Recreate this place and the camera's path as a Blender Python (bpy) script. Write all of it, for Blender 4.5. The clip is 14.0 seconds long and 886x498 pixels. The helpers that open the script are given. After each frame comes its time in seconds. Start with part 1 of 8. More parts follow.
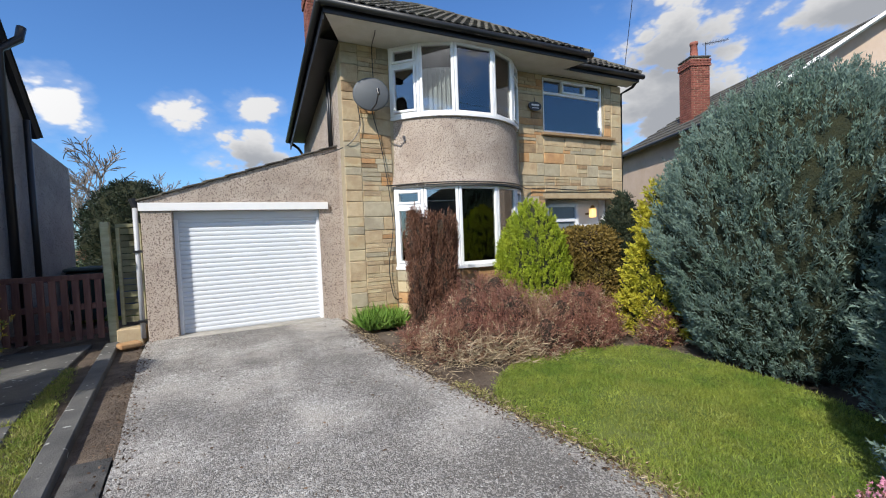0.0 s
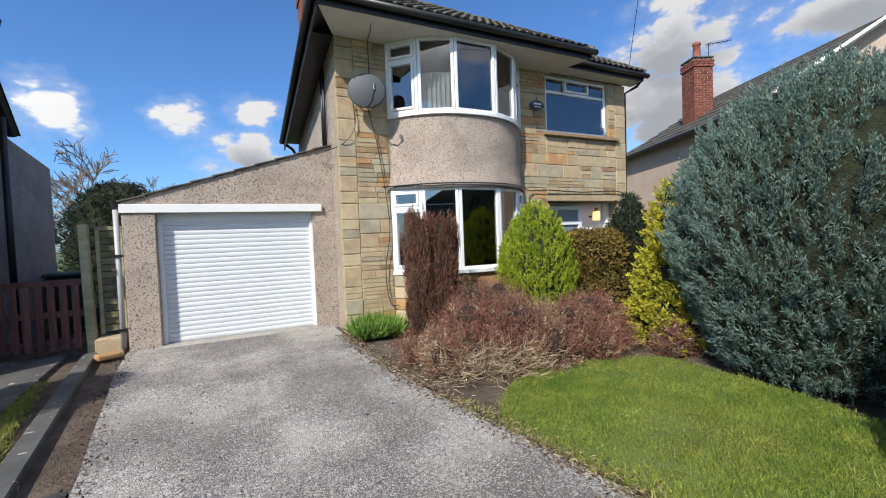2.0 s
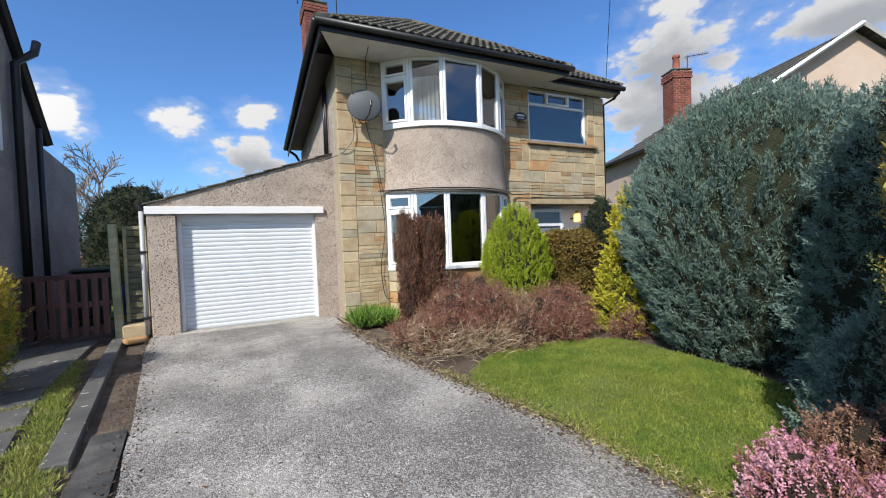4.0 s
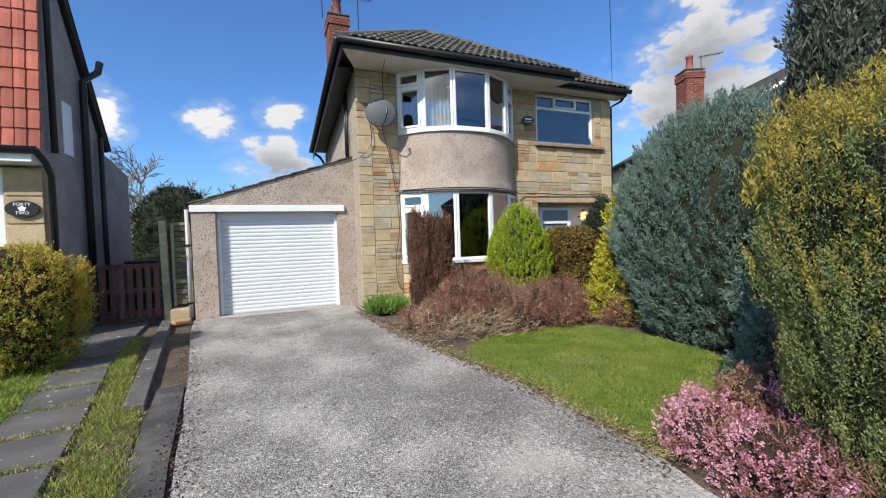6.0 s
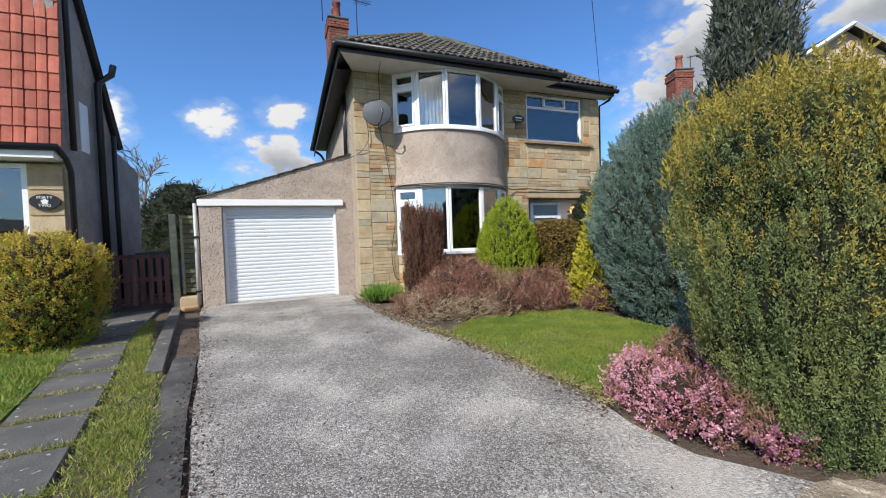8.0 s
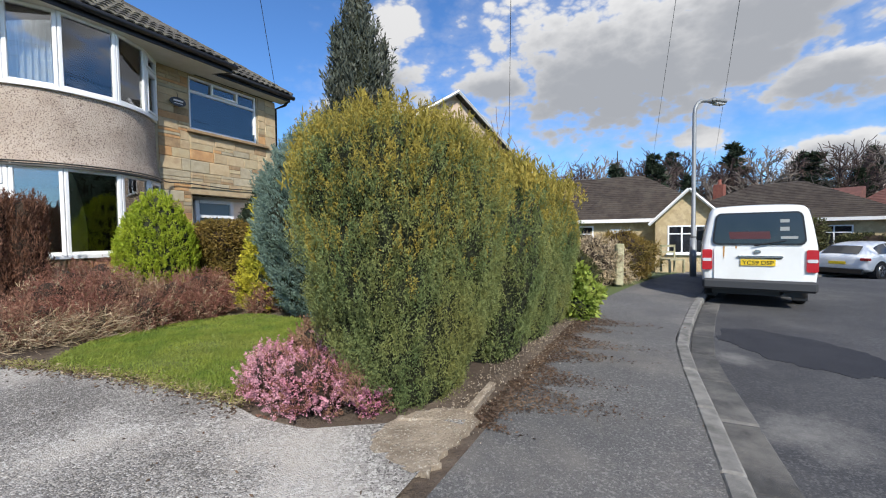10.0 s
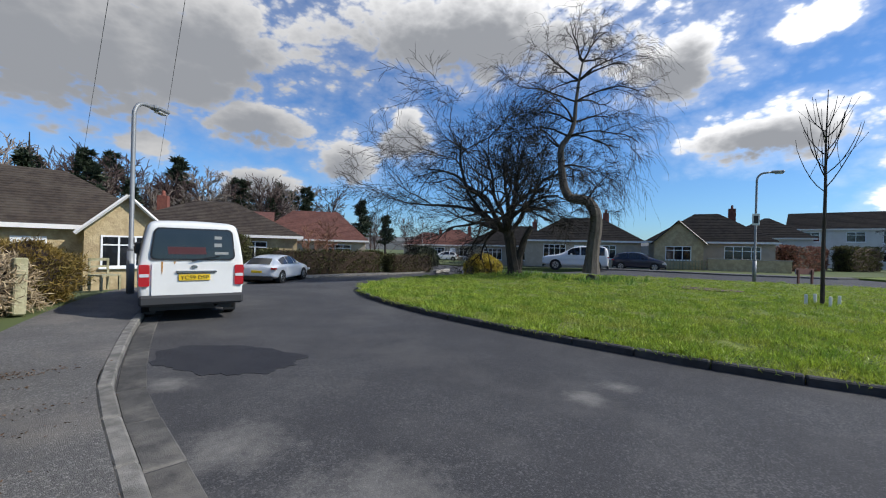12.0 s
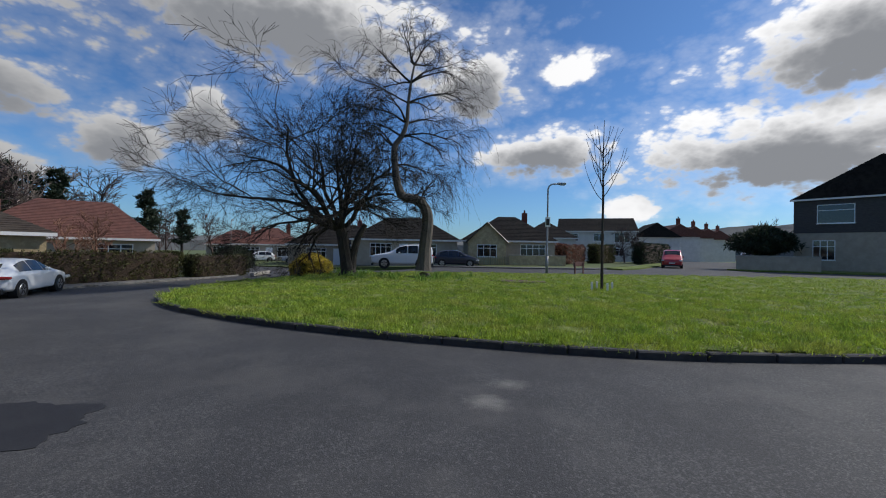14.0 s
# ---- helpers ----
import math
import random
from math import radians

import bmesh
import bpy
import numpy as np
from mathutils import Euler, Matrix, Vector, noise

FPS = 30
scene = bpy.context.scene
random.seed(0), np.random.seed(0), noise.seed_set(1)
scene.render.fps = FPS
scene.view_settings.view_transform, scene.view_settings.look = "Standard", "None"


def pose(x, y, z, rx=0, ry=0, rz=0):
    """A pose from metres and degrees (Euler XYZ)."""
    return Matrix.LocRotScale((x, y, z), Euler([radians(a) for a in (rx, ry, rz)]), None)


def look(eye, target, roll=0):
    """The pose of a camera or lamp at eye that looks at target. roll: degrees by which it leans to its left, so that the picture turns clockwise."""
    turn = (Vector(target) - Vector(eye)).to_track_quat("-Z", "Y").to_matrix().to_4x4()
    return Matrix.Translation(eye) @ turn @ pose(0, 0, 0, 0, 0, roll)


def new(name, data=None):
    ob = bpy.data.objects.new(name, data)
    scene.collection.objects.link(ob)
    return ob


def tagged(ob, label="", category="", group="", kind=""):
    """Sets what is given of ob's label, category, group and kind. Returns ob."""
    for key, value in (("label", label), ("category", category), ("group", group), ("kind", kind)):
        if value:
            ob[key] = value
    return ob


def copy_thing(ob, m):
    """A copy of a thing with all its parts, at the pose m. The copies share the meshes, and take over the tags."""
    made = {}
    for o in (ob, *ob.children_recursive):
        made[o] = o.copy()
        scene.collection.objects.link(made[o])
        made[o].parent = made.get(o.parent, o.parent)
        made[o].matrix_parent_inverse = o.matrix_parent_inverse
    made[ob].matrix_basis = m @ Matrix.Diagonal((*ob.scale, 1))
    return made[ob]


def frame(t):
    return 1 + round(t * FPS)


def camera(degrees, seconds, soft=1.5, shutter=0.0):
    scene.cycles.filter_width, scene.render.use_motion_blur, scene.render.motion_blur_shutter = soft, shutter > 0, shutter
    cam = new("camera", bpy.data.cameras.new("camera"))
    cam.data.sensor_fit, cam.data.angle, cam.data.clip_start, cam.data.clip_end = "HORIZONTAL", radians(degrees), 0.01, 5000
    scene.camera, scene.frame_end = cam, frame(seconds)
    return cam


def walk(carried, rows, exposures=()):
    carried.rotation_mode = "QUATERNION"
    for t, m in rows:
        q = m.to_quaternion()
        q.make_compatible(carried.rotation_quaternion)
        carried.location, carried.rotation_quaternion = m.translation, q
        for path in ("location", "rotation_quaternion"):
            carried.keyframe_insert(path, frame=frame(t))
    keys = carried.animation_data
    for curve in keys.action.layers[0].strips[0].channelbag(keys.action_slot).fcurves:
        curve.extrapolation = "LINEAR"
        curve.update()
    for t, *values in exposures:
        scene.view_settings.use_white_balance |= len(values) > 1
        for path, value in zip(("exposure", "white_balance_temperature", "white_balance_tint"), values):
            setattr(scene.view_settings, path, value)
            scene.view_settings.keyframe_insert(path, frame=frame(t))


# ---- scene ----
cam = camera(95.3, 14.0, 1.1)
# seconds, x, y, z, yaw, pitch, roll
ROWS = [
    (0.0, -0.048, -0.020, 1.501, -25.45, -2.48, 2.20),
    (0.5, 0.004, 0.141, 1.495, -25.42, -2.42, 2.22),
    (1.0, 0.072, 0.316, 1.502, -25.42, -2.33, 2.20),
    (1.5, 0.100, 0.389, 1.505, -25.58, -2.18, 2.19),
    (2.0, 0.069, 0.302, 1.493, -25.82, -1.95, 2.20),
    (2.5, 0.006, 0.108, 1.472, -26.01, -1.71, 2.23),
    (3.0, -0.042, -0.086, 1.447, -26.12, -1.55, 2.24),
    (5.5, -0.131, -1.017, 1.395, -23.87, -1.71, 1.87),
    (6.0, -0.140, -1.187, 1.371, -22.64, -1.70, 1.88),
    (6.5, -0.147, -1.343, 1.343, -21.61, -1.71, 1.91),
    (7.0, -0.153, -1.478, 1.301, -20.88, -1.80, 1.93),
    (9.5, -0.024, -1.975, 1.163, -43.57, -2.08, 1.74),
    (10.0, 0.142, -2.056, 1.159, -63.76, -2.14, 0.75),
    (10.5, 0.266, -2.133, 1.173, -84.93, -1.74, -0.23),
    (11.0, 0.360, -2.145, 1.187, -104.12, -1.11, -0.96),
    (11.5, 0.426, -2.151, 1.214, -120.21, -0.48, -1.32),
    (12.0, 0.513, -2.210, 1.230, -132.70, -0.17, -1.44),
    (12.5, 0.689, -2.307, 1.259, -141.84, 0.04, -1.41),
    (13.0, 0.929, -2.334, 1.249, -148.68, 0.14, -1.32),
    (13.5, 1.195, -2.307, 1.228, -153.79, 0.26, -1.13),
    (14.0, 1.455, -2.311, 1.187, -157.92, 0.26, -0.95),
]
walk(cam, [(t, pose(x, y, z, 90 + pitch, roll, yaw)) for t, x, y, z, yaw, pitch, roll in ROWS],
     exposures=((0.0, 0.4), (7.0, 0.45), (9.5, 0.4), (10.5, 0.5), (11.5, 0.25), (12.5, -0.05), (14.0, -0.33)))

# ---- light ----
SUN_AZ = Vector((-0.79, -0.61, 0)).normalized()   # towards the sun, on the ground
SUN_EL = 40.0
scene.view_settings.exposure = 0.0
sun_data = bpy.data.lights.new("sun", "SUN")
sun_data.energy, sun_data.angle, sun_data.color = 4.3, radians(0.6), (1.0, 0.95, 0.87)
sun = new("sun", sun_data)
sun_dir = SUN_AZ * math.cos(radians(SUN_EL)) + Vector((0, 0, math.sin(radians(SUN_EL))))
sun.matrix_world = look(sun_dir * 50, (0, 0, 0))

world = bpy.data.worlds.new("world")
scene.world = world
world.use_nodes = True


# cumulus: bearing from east and height of the middle, half width and half height, in degrees
CLOUDS = [(97, 14.8, 2.9, 1.9), (89, 11.0, 4.7, 2.7), (88, 16.0, 3.3, 1.6), (34, 20.9, 5.4, 5.2), (35, 14.7, 7.6, 6.2), (19, 20.2, 5.2, 1.9), (108, 13.9, 2.6, 2.6), (32, 27.0, 3.4, 3.0),
          (3, 21.3, 19.3, 9.9), (348, 24.4, 11.8, 6.4), (355, 10.8, 3.5, 1.4), (350, 20.8, 9.7, 5.7), (342, 15.3, 7.4, 3.4), (354, 10.3, 3.2, 1.5), (331, 11.6, 5.3, 3.5), (342, 7.4, 4.6, 2.3),
          (324, 15.9, 4.8, 4.0), (314, 28.5, 23.7, 6.4), (288, 22.7, 6.3, 4.6), (275, 23.6, 3.8, 1.9), (279, 13.5, 9.2, 3.2), (268, 5.6, 4.1, 1.9), (252, 11.8, 17.0, 5.8), (246, 21.5, 11.5, 5.6)]
# the rest of the sky, behind and overhead, is broken cloud of the same kind
_sky_rng = random.Random(31)
CLOUDS += [(_sky_rng.uniform(122, 242), _sky_rng.uniform(8, 45), _sky_rng.uniform(5, 14), _sky_rng.uniform(2.5, 6)) for _ in range(10)]
CLOUDS += [(_sky_rng.uniform(0, 360), _sky_rng.uniform(48, 80), _sky_rng.uniform(6, 14), _sky_rng.uniform(5, 10)) for _ in range(7)]


def sky_nodes():
    """A blue sky with heaped cumulus, white in the sun and grey underneath."""
    nt = world.node_tree
    nt.nodes.clear()
    N, L = nt.nodes.new, nt.links.new

    def put(socket, v):
        if isinstance(v, (int, float, tuple)):
            socket.default_value = v
        else:
            L(v, socket)

    def math_node(op, a, b=None, c=None, clamp=False):
        n = N("ShaderNodeMath")
        n.operation, n.use_clamp = op, clamp
        for k, v in enumerate((a, b, c)):
            if v is not None:
                put(n.inputs[k], v)
        return n.outputs[0]

    def vec(op, a, b=None, out=0):
        n = N("ShaderNodeVectorMath")
        n.operation = op
        put(n.inputs[0], a)
        if b is not None:
            put(n.inputs[1], b)
        return n.outputs[out]

    def ranged(v, lo, hi, a=0.0, b=1.0):
        n = N("ShaderNodeMapRange")
        n.interpolation_type = "SMOOTHSTEP"
        for key, x in (("From Min", lo), ("From Max", hi), ("To Min", a), ("To Max", b)):
            n.inputs[key].default_value = x
        put(n.inputs["Value"], v)
        return n.outputs[0]

    def noise_at(v, sc, det, ro, key=0):
        n = N("ShaderNodeTexNoise")
        n.inputs["Scale"].default_value, n.inputs["Detail"].default_value, n.inputs["Roughness"].default_value = sc, det, ro
        put(n.inputs["Vector"], v)
        return n.outputs[key]

    def mixed(fac, a, b):
        n = N("ShaderNodeMixRGB")
        for k, v in enumerate((fac, a, b)):
            put(n.inputs[k], v)
        return n.outputs[0]

    out, bg = N("ShaderNodeOutputWorld"), N("ShaderNodeBackground")
    L(bg.outputs[0], out.inputs[0])
    sky = N("ShaderNodeTexSky")
    sky.sky_type, sky.sun_disc = "NISHITA", False
    sky.sun_elevation, sky.sun_rotation = radians(SUN_EL), math.atan2(SUN_AZ.x, SUN_AZ.y)
    sky.air_density, sky.dust_density, sky.ozone_density = 1.0, 0.5, 2.2
    way = N("ShaderNodeTexCoord").outputs["Generated"]
    tall = vec("MULTIPLY", way, (1.0, 1.0, 1.7))
    warp = vec("MULTIPLY", vec("SUBTRACT", noise_at(tall, 5.0, 4, 0.5, 1), (0.5, 0.5, 0.5)), (0.10, 0.10, 0.05))
    bent = vec("ADD", way, warp)

    def heap(clouds, sink, k):
        """How deep inside the nearest cloud a direction lies; sink lowers the clouds' middles, k scales them."""
        total = None
        for az, el, hw, hh in clouds:
            c_ = Vector((math.cos(radians(az)) * math.cos(radians(el)), math.sin(radians(az)) * math.cos(radians(el)), math.sin(radians(el))))
            across = Vector((0, 0, 1)).cross(c_).normalized()
            upward = c_.cross(across)
            mp = N("ShaderNodeMapping")
            mp.vector_type = "TEXTURE"
            mp.inputs["Location"].default_value = c_ - upward * math.tan(radians(hh)) * sink
            mp.inputs["Rotation"].default_value = Matrix((across, upward, c_)).transposed().to_euler()
            mp.inputs["Scale"].default_value = (math.tan(radians(hw)) * k, math.tan(radians(hh)) * k, 0.6)
            # handing the running total on keeps the clouds in one chain
            L(bent if total is None else vec("ADD", bent, math_node("MULTIPLY", total, 1e-7)), mp.inputs["Vector"])
            d = vec("LENGTH", mp.outputs[0], None, "Value")
            total = d if total is None else math_node("SMOOTH_MIN", total, d, 0.25)
        return math_node("SUBTRACT", 1.0, total)

    rough_edge = math_node("SUBTRACT", noise_at(tall, 7.0, 10, 0.56), 0.5)
    vo = N("ShaderNodeTexVoronoi")
    vo.inputs["Scale"].default_value, vo.inputs["Detail"].default_value, vo.inputs["Roughness"].default_value = 17.0, 3.0, 0.55
    L(vec("ADD", tall, vec("MULTIPLY", warp, (0.5, 0.5, 0.5))), vo.inputs["Vector"])
    billow = math_node("SUBTRACT", 0.45, vo.outputs["Distance"])
    ragged = math_node("ADD", math_node("MULTIPLY", rough_edge, 0.9), math_node("MULTIPLY", billow, 0.5))
    cover = math_node("ADD", heap(CLOUDS, 0.0, 1.38), ragged)
    mask = ranged(cover, 0.0, 0.26)
    veil = ranged(cover, -0.45, 0.15, 0.0, 0.2)
    big = [c_ for c_ in CLOUDS if c_[2] > 4.5]
    under = math_node("ADD", heap(big, 0.36, 1.1), math_node("MULTIPLY", ragged, 0.5))
    shade = ranged(under, -0.15, 0.62, 0.0, 0.97)
    glare = ranged(vec("DOT_PRODUCT", way, tuple(sun_dir), "Value"), -0.5, 0.9, 0.57, 1.3)
    white = vec("MULTIPLY", (1.0, 1.0, 1.01), glare)
    cloud = mixed(shade, white, (0.29, 0.305, 0.335, 1))
    blue = vec("MULTIPLY", sky.outputs[0], (0.062, 0.096, 0.136))
    col = mixed(veil, blue, white)
    L(mixed(mask, col, cloud), bg.inputs[0])
    bg.inputs[1].default_value = 1.0


sky_nodes()

# ---- materials ----
def surf(name, c1, c2, scale=6.0, c3=None, scale3=0.5, amount3=0.5, rough=0.85, bump=0.3, bscale=80.0, bdist=0.01,
         metal=0.0, spec=0.4, rand=0.0, island=0.0, stretch=(1, 1, 1), coat=0.0, speck=None, speck_scale=200.0, speck_at=0.6,
         translucent=0.0, sharp=0.12):
    """A surface of two mottled tones, a third in large stains, fine specks and relief, all in world metres."""
    m = bpy.data.materials.new(name)
    m.use_nodes = True
    nt = m.node_tree
    N, L = nt.nodes.new, nt.links.new
    b = nt.nodes["Principled BSDF"]
    geo, mp = N("ShaderNodeNewGeometry"), N("ShaderNodeMapping")
    mp.inputs["Scale"].default_value = stretch
    L(geo.outputs["Position"], mp.inputs["Vector"])

    def tex(sc, det=4, ro=0.6):
        n = N("ShaderNodeTexNoise")
        n.inputs["Scale"].default_value, n.inputs["Detail"].default_value, n.inputs["Roughness"].default_value = sc, det, ro
        L(mp.outputs[0], n.inputs["Vector"])
        return n.outputs[0]

    def mix(fac, a, c, mode="MIX"):
        n = N("ShaderNodeMixRGB")
        n.blend_type = mode
        L(fac, n.inputs[0]) if not isinstance(fac, float) else setattr(n.inputs[0], "default_value", fac)
        for i, v in ((1, a), (2, c)):
            if isinstance(v, tuple):
                n.inputs[i].default_value = (*v, 1)
            else:
                L(v, n.inputs[i])
        return n.outputs[0]

    def ramp(v, lo, hi, top=1.0):
        n = N("ShaderNodeMapRange")
        n.inputs["From Min"].default_value, n.inputs["From Max"].default_value, n.inputs["To Max"].default_value = lo, hi, top
        L(v, n.inputs["Value"])
        return n.outputs[0]

    col = mix(ramp(tex(scale), 0.5 - sharp, 0.5 + sharp), c1, c2)
    if c3:
        col = mix(ramp(tex(scale3, 6, 0.65), 0.5, 0.5 + sharp, amount3), col, c3)
    if speck:
        col = mix(ramp(tex(speck_scale, 1), speck_at, speck_at + 0.05), col, speck)
    for amount, src in ((rand, "o"), (island, "i")):
        if amount:
            if src == "o":
                v = N("ShaderNodeObjectInfo").outputs["Random"]
            else:
                v = geo.outputs["Random Per Island"]
            r = N("ShaderNodeMapRange")
            r.inputs["To Min"].default_value, r.inputs["To Max"].default_value = 1 - amount, 1 + amount
            L(v, r.inputs["Value"])
            hsv = N("ShaderNodeHueSaturation")
            L(r.outputs[0], hsv.inputs["Value"])
            L(col, hsv.inputs["Color"])
            col = hsv.outputs[0]
    L(col, b.inputs["Base Color"])
    b.inputs["Roughness"].default_value, b.inputs["Metallic"].default_value = rough, metal
    b.inputs["Specular IOR Level"].default_value, b.inputs["Coat Weight"].default_value = spec, coat
    if bump:
        bp = N("ShaderNodeBump")
        bp.inputs["Strength"].default_value, bp.inputs["Distance"].default_value = bump, bdist
        L(tex(bscale, 5), bp.inputs["Height"])
        L(bp.outputs[0], b.inputs["Normal"])
    if translucent:
        tr, ms = N("ShaderNodeBsdfTranslucent"), N("ShaderNodeMixShader")
        L(col, tr.inputs[0])
        ms.inputs[0].default_value = translucent
        L(b.outputs[0], ms.inputs[1])
        L(tr.outputs[0], ms.inputs[2])
        L(ms.outputs[0], nt.nodes["Material Output"].inputs[0])
    return m


def plain(name, c, rough=0.5, metal=0.0, coat=0.0, var=0.12, bump=0.05, scale=9.0, bscale=150.0, spec=0.5):
    d = tuple(v * (1 - var) for v in c)
    return surf(name, c, d, scale, rough=rough, metal=metal, coat=coat, bump=bump, bscale=bscale, spec=spec, sharp=0.3)


def glass(name, tint=(0.9, 0.95, 0.95), rough=0.0):
    m = bpy.data.materials.new(name)
    m.use_nodes = True
    nt = m.node_tree
    N, L = nt.nodes.new, nt.links.new
    tr, gl, ms, fr = N("ShaderNodeBsdfTransparent"), N("ShaderNodeBsdfGlossy"), N("ShaderNodeMixShader"), N("ShaderNodeFresnel")
    tr.inputs[0].default_value = (*tint, 1)
    gl.inputs["Roughness"].default_value = rough
    fr.inputs[0].default_value = 2.7
    L(fr.outputs[0], ms.inputs[0])
    L(tr.outputs[0], ms.inputs[1])
    L(gl.outputs[0], ms.inputs[2])
    L(ms.outputs[0], nt.nodes["Material Output"].inputs[0])
    return m


def glow(name, c, strength):
    m = bpy.data.materials.new(name)
    m.use_nodes = True
    b = m.node_tree.nodes["Principled BSDF"]
    b.inputs["Base Color"].default_value = (*c, 1)
    b.inputs["Emission Color"].default_value, b.inputs["Emission Strength"].default_value = (*c, 1), strength
    return m


def aggregate(name, tar, stone, pale, chip=75.0, share=0.6, patch=1.3, swing=1.7, dust=(0.4, 0.38, 0.35), dust_scale=0.5, dust_amount=0.5, rough=0.9, bump=0.8, bdist=0.006, spec=0.35, fleck=0.6):
    """Worn asphalt: stone chips of several tones in dark tar, laid bare by wear, with dusty and dark patches."""
    m = bpy.data.materials.new(name)
    m.use_nodes = True
    nt = m.node_tree
    N, L = nt.nodes.new, nt.links.new
    b = nt.nodes["Principled BSDF"]
    at = N("ShaderNodeNewGeometry").outputs["Position"]

    def tex(sc, det=5, ro=0.6):
        n = N("ShaderNodeTexNoise")
        n.inputs["Scale"].default_value, n.inputs["Detail"].default_value, n.inputs["Roughness"].default_value = sc, det, ro
        L(at, n.inputs["Vector"])
        return n.outputs[0]

    def calc(op, a, c):
        n = N("ShaderNodeMath")
        n.operation = op
        for k, v in enumerate((a, c)):
            if isinstance(v, float):
                n.inputs[k].default_value = v
            else:
                L(v, n.inputs[k])
        return n.outputs[0]

    def ranged(v, lo, hi, a=0.0, c=1.0):
        n = N("ShaderNodeMapRange")
        for key, x in (("From Min", lo), ("From Max", hi), ("To Min", a), ("To Max", c)):
            n.inputs[key].default_value = x
        L(v, n.inputs["Value"])
        return n.outputs[0]

    def mix(fac, a, c, mode="MIX"):
        n = N("ShaderNodeMixRGB")
        n.blend_type = mode
        L(fac, n.inputs[0]) if not isinstance(fac, float) else setattr(n.inputs[0], "default_value", fac)
        for k, v in ((1, a), (2, c)):
            if isinstance(v, tuple):
                n.inputs[k].default_value = (*v, 1)
            else:
                L(v, n.inputs[k])
        return n.outputs[0]

    def chips(sc):
        n = N("ShaderNodeTexVoronoi")
        n.inputs["Scale"].default_value = sc
        L(at, n.inputs["Vector"])
        sp = N("ShaderNodeSeparateColor")
        L(n.outputs["Color"], sp.inputs[0])
        return n.outputs["Distance"], sp.outputs

    wear = calc("MULTIPLY", calc("SUBTRACT", tex(patch, 7, 0.62), 0.5), swing)
    dist, rnd = chips(chip)
    dist2, rnd2 = chips(chip * 0.6)
    col = mix(ranged(calc("ADD", rnd[0], wear), 0.9 - share, 1.1 - share), tar, stone)
    col = mix(ranged(calc("ADD", rnd2[1], wear), 0.88, 0.95, 0.0, fleck), col, pale)
    col = mix(ranged(rnd[2], 0.90, 0.93, 0.0, fleck), col, pale)
    col = mix(ranged(calc("SUBTRACT", rnd2[0], wear), 0.84, 0.92, 0.0, 0.5), col, tar)
    col = mix(ranged(tex(dust_scale, 8, 0.68), 0.5, 0.68, 0.0, dust_amount), col, dust)
    L(col, b.inputs["Base Color"])
    b.inputs["Roughness"].default_value, b.inputs["Specular IOR Level"].default_value = rough, spec
    bp = N("ShaderNodeBump")
    bp.inputs["Strength"].default_value, bp.inputs["Distance"].default_value = bump, bdist
    L(calc("ADD", calc("MULTIPLY", dist, -1.0), tex(18.0, 4)), bp.inputs["Height"])
    L(bp.outputs[0], b.inputs["Normal"])
    return m


ASPHALT = aggregate("driveway_asphalt", (0.125, 0.116, 0.106), (0.30, 0.282, 0.258), (0.56, 0.54, 0.50), 105, 0.62, 0.75, 2.2, (0.42, 0.385, 0.34), 0.8, 0.75, 0.92, 0.8, 0.008, fleck=0.65)
ROAD = aggregate("road_asphalt", (0.038, 0.038, 0.041), (0.053, 0.053, 0.056), (0.15, 0.15, 0.148), 120, 0.5, 0.8, 1.3, (0.105, 0.102, 0.099), 0.45, 0.6, 0.78, 0.5, 0.005, fleck=0.4)
ROAD_PATCH = surf("new_tar_patch", (0.017, 0.018, 0.023), (0.024, 0.025, 0.03), 3, rough=0.8, bump=0.4, bscale=140)
def pale_wear(m, spots, colour):
    """Dusty pale wear round a few places of a road, broken up by fine noise."""
    nt = m.node_tree
    N, L = nt.nodes.new, nt.links.new
    b = nt.nodes["Principled BSDF"]
    geo, noi = N("ShaderNodeNewGeometry"), N("ShaderNodeTexNoise")
    noi.inputs["Scale"].default_value, noi.inputs["Detail"].default_value, noi.inputs["Roughness"].default_value = 3.6, 12, 0.85
    L(geo.outputs["Position"], noi.inputs["Vector"])
    for x, y, r in spots:
        d, mr, mu, mx = N("ShaderNodeVectorMath"), N("ShaderNodeMapRange"), N("ShaderNodeMath"), N("ShaderNodeMixRGB")
        d.operation = "DISTANCE"
        d.inputs[1].default_value = (x, y, -0.22)
        L(geo.outputs["Position"], d.inputs[0])
        mr.inputs["From Min"].default_value, mr.inputs["From Max"].default_value, mr.inputs["To Min"].default_value, mr.inputs["To Max"].default_value = 0.0, r, 0.42, -0.5
        L(d.outputs["Value"], mr.inputs["Value"])
        mu.operation = "ADD"
        L(mr.outputs[0], mu.inputs[0])
        L(noi.outputs[0], mu.inputs[1])
        up = N("ShaderNodeMapRange")
        up.inputs["From Min"].default_value, up.inputs["From Max"].default_value, up.inputs["To Max"].default_value = 0.58, 0.95, 0.5
        L(mu.outputs[0], up.inputs["Value"])
        L(up.outputs[0], mx.inputs[0])
        L(b.inputs["Base Color"].links[0].from_socket, mx.inputs[1])
        mx.inputs[2].default_value = (*colour, 1)
        L(mx.outputs[0], b.inputs["Base Color"])


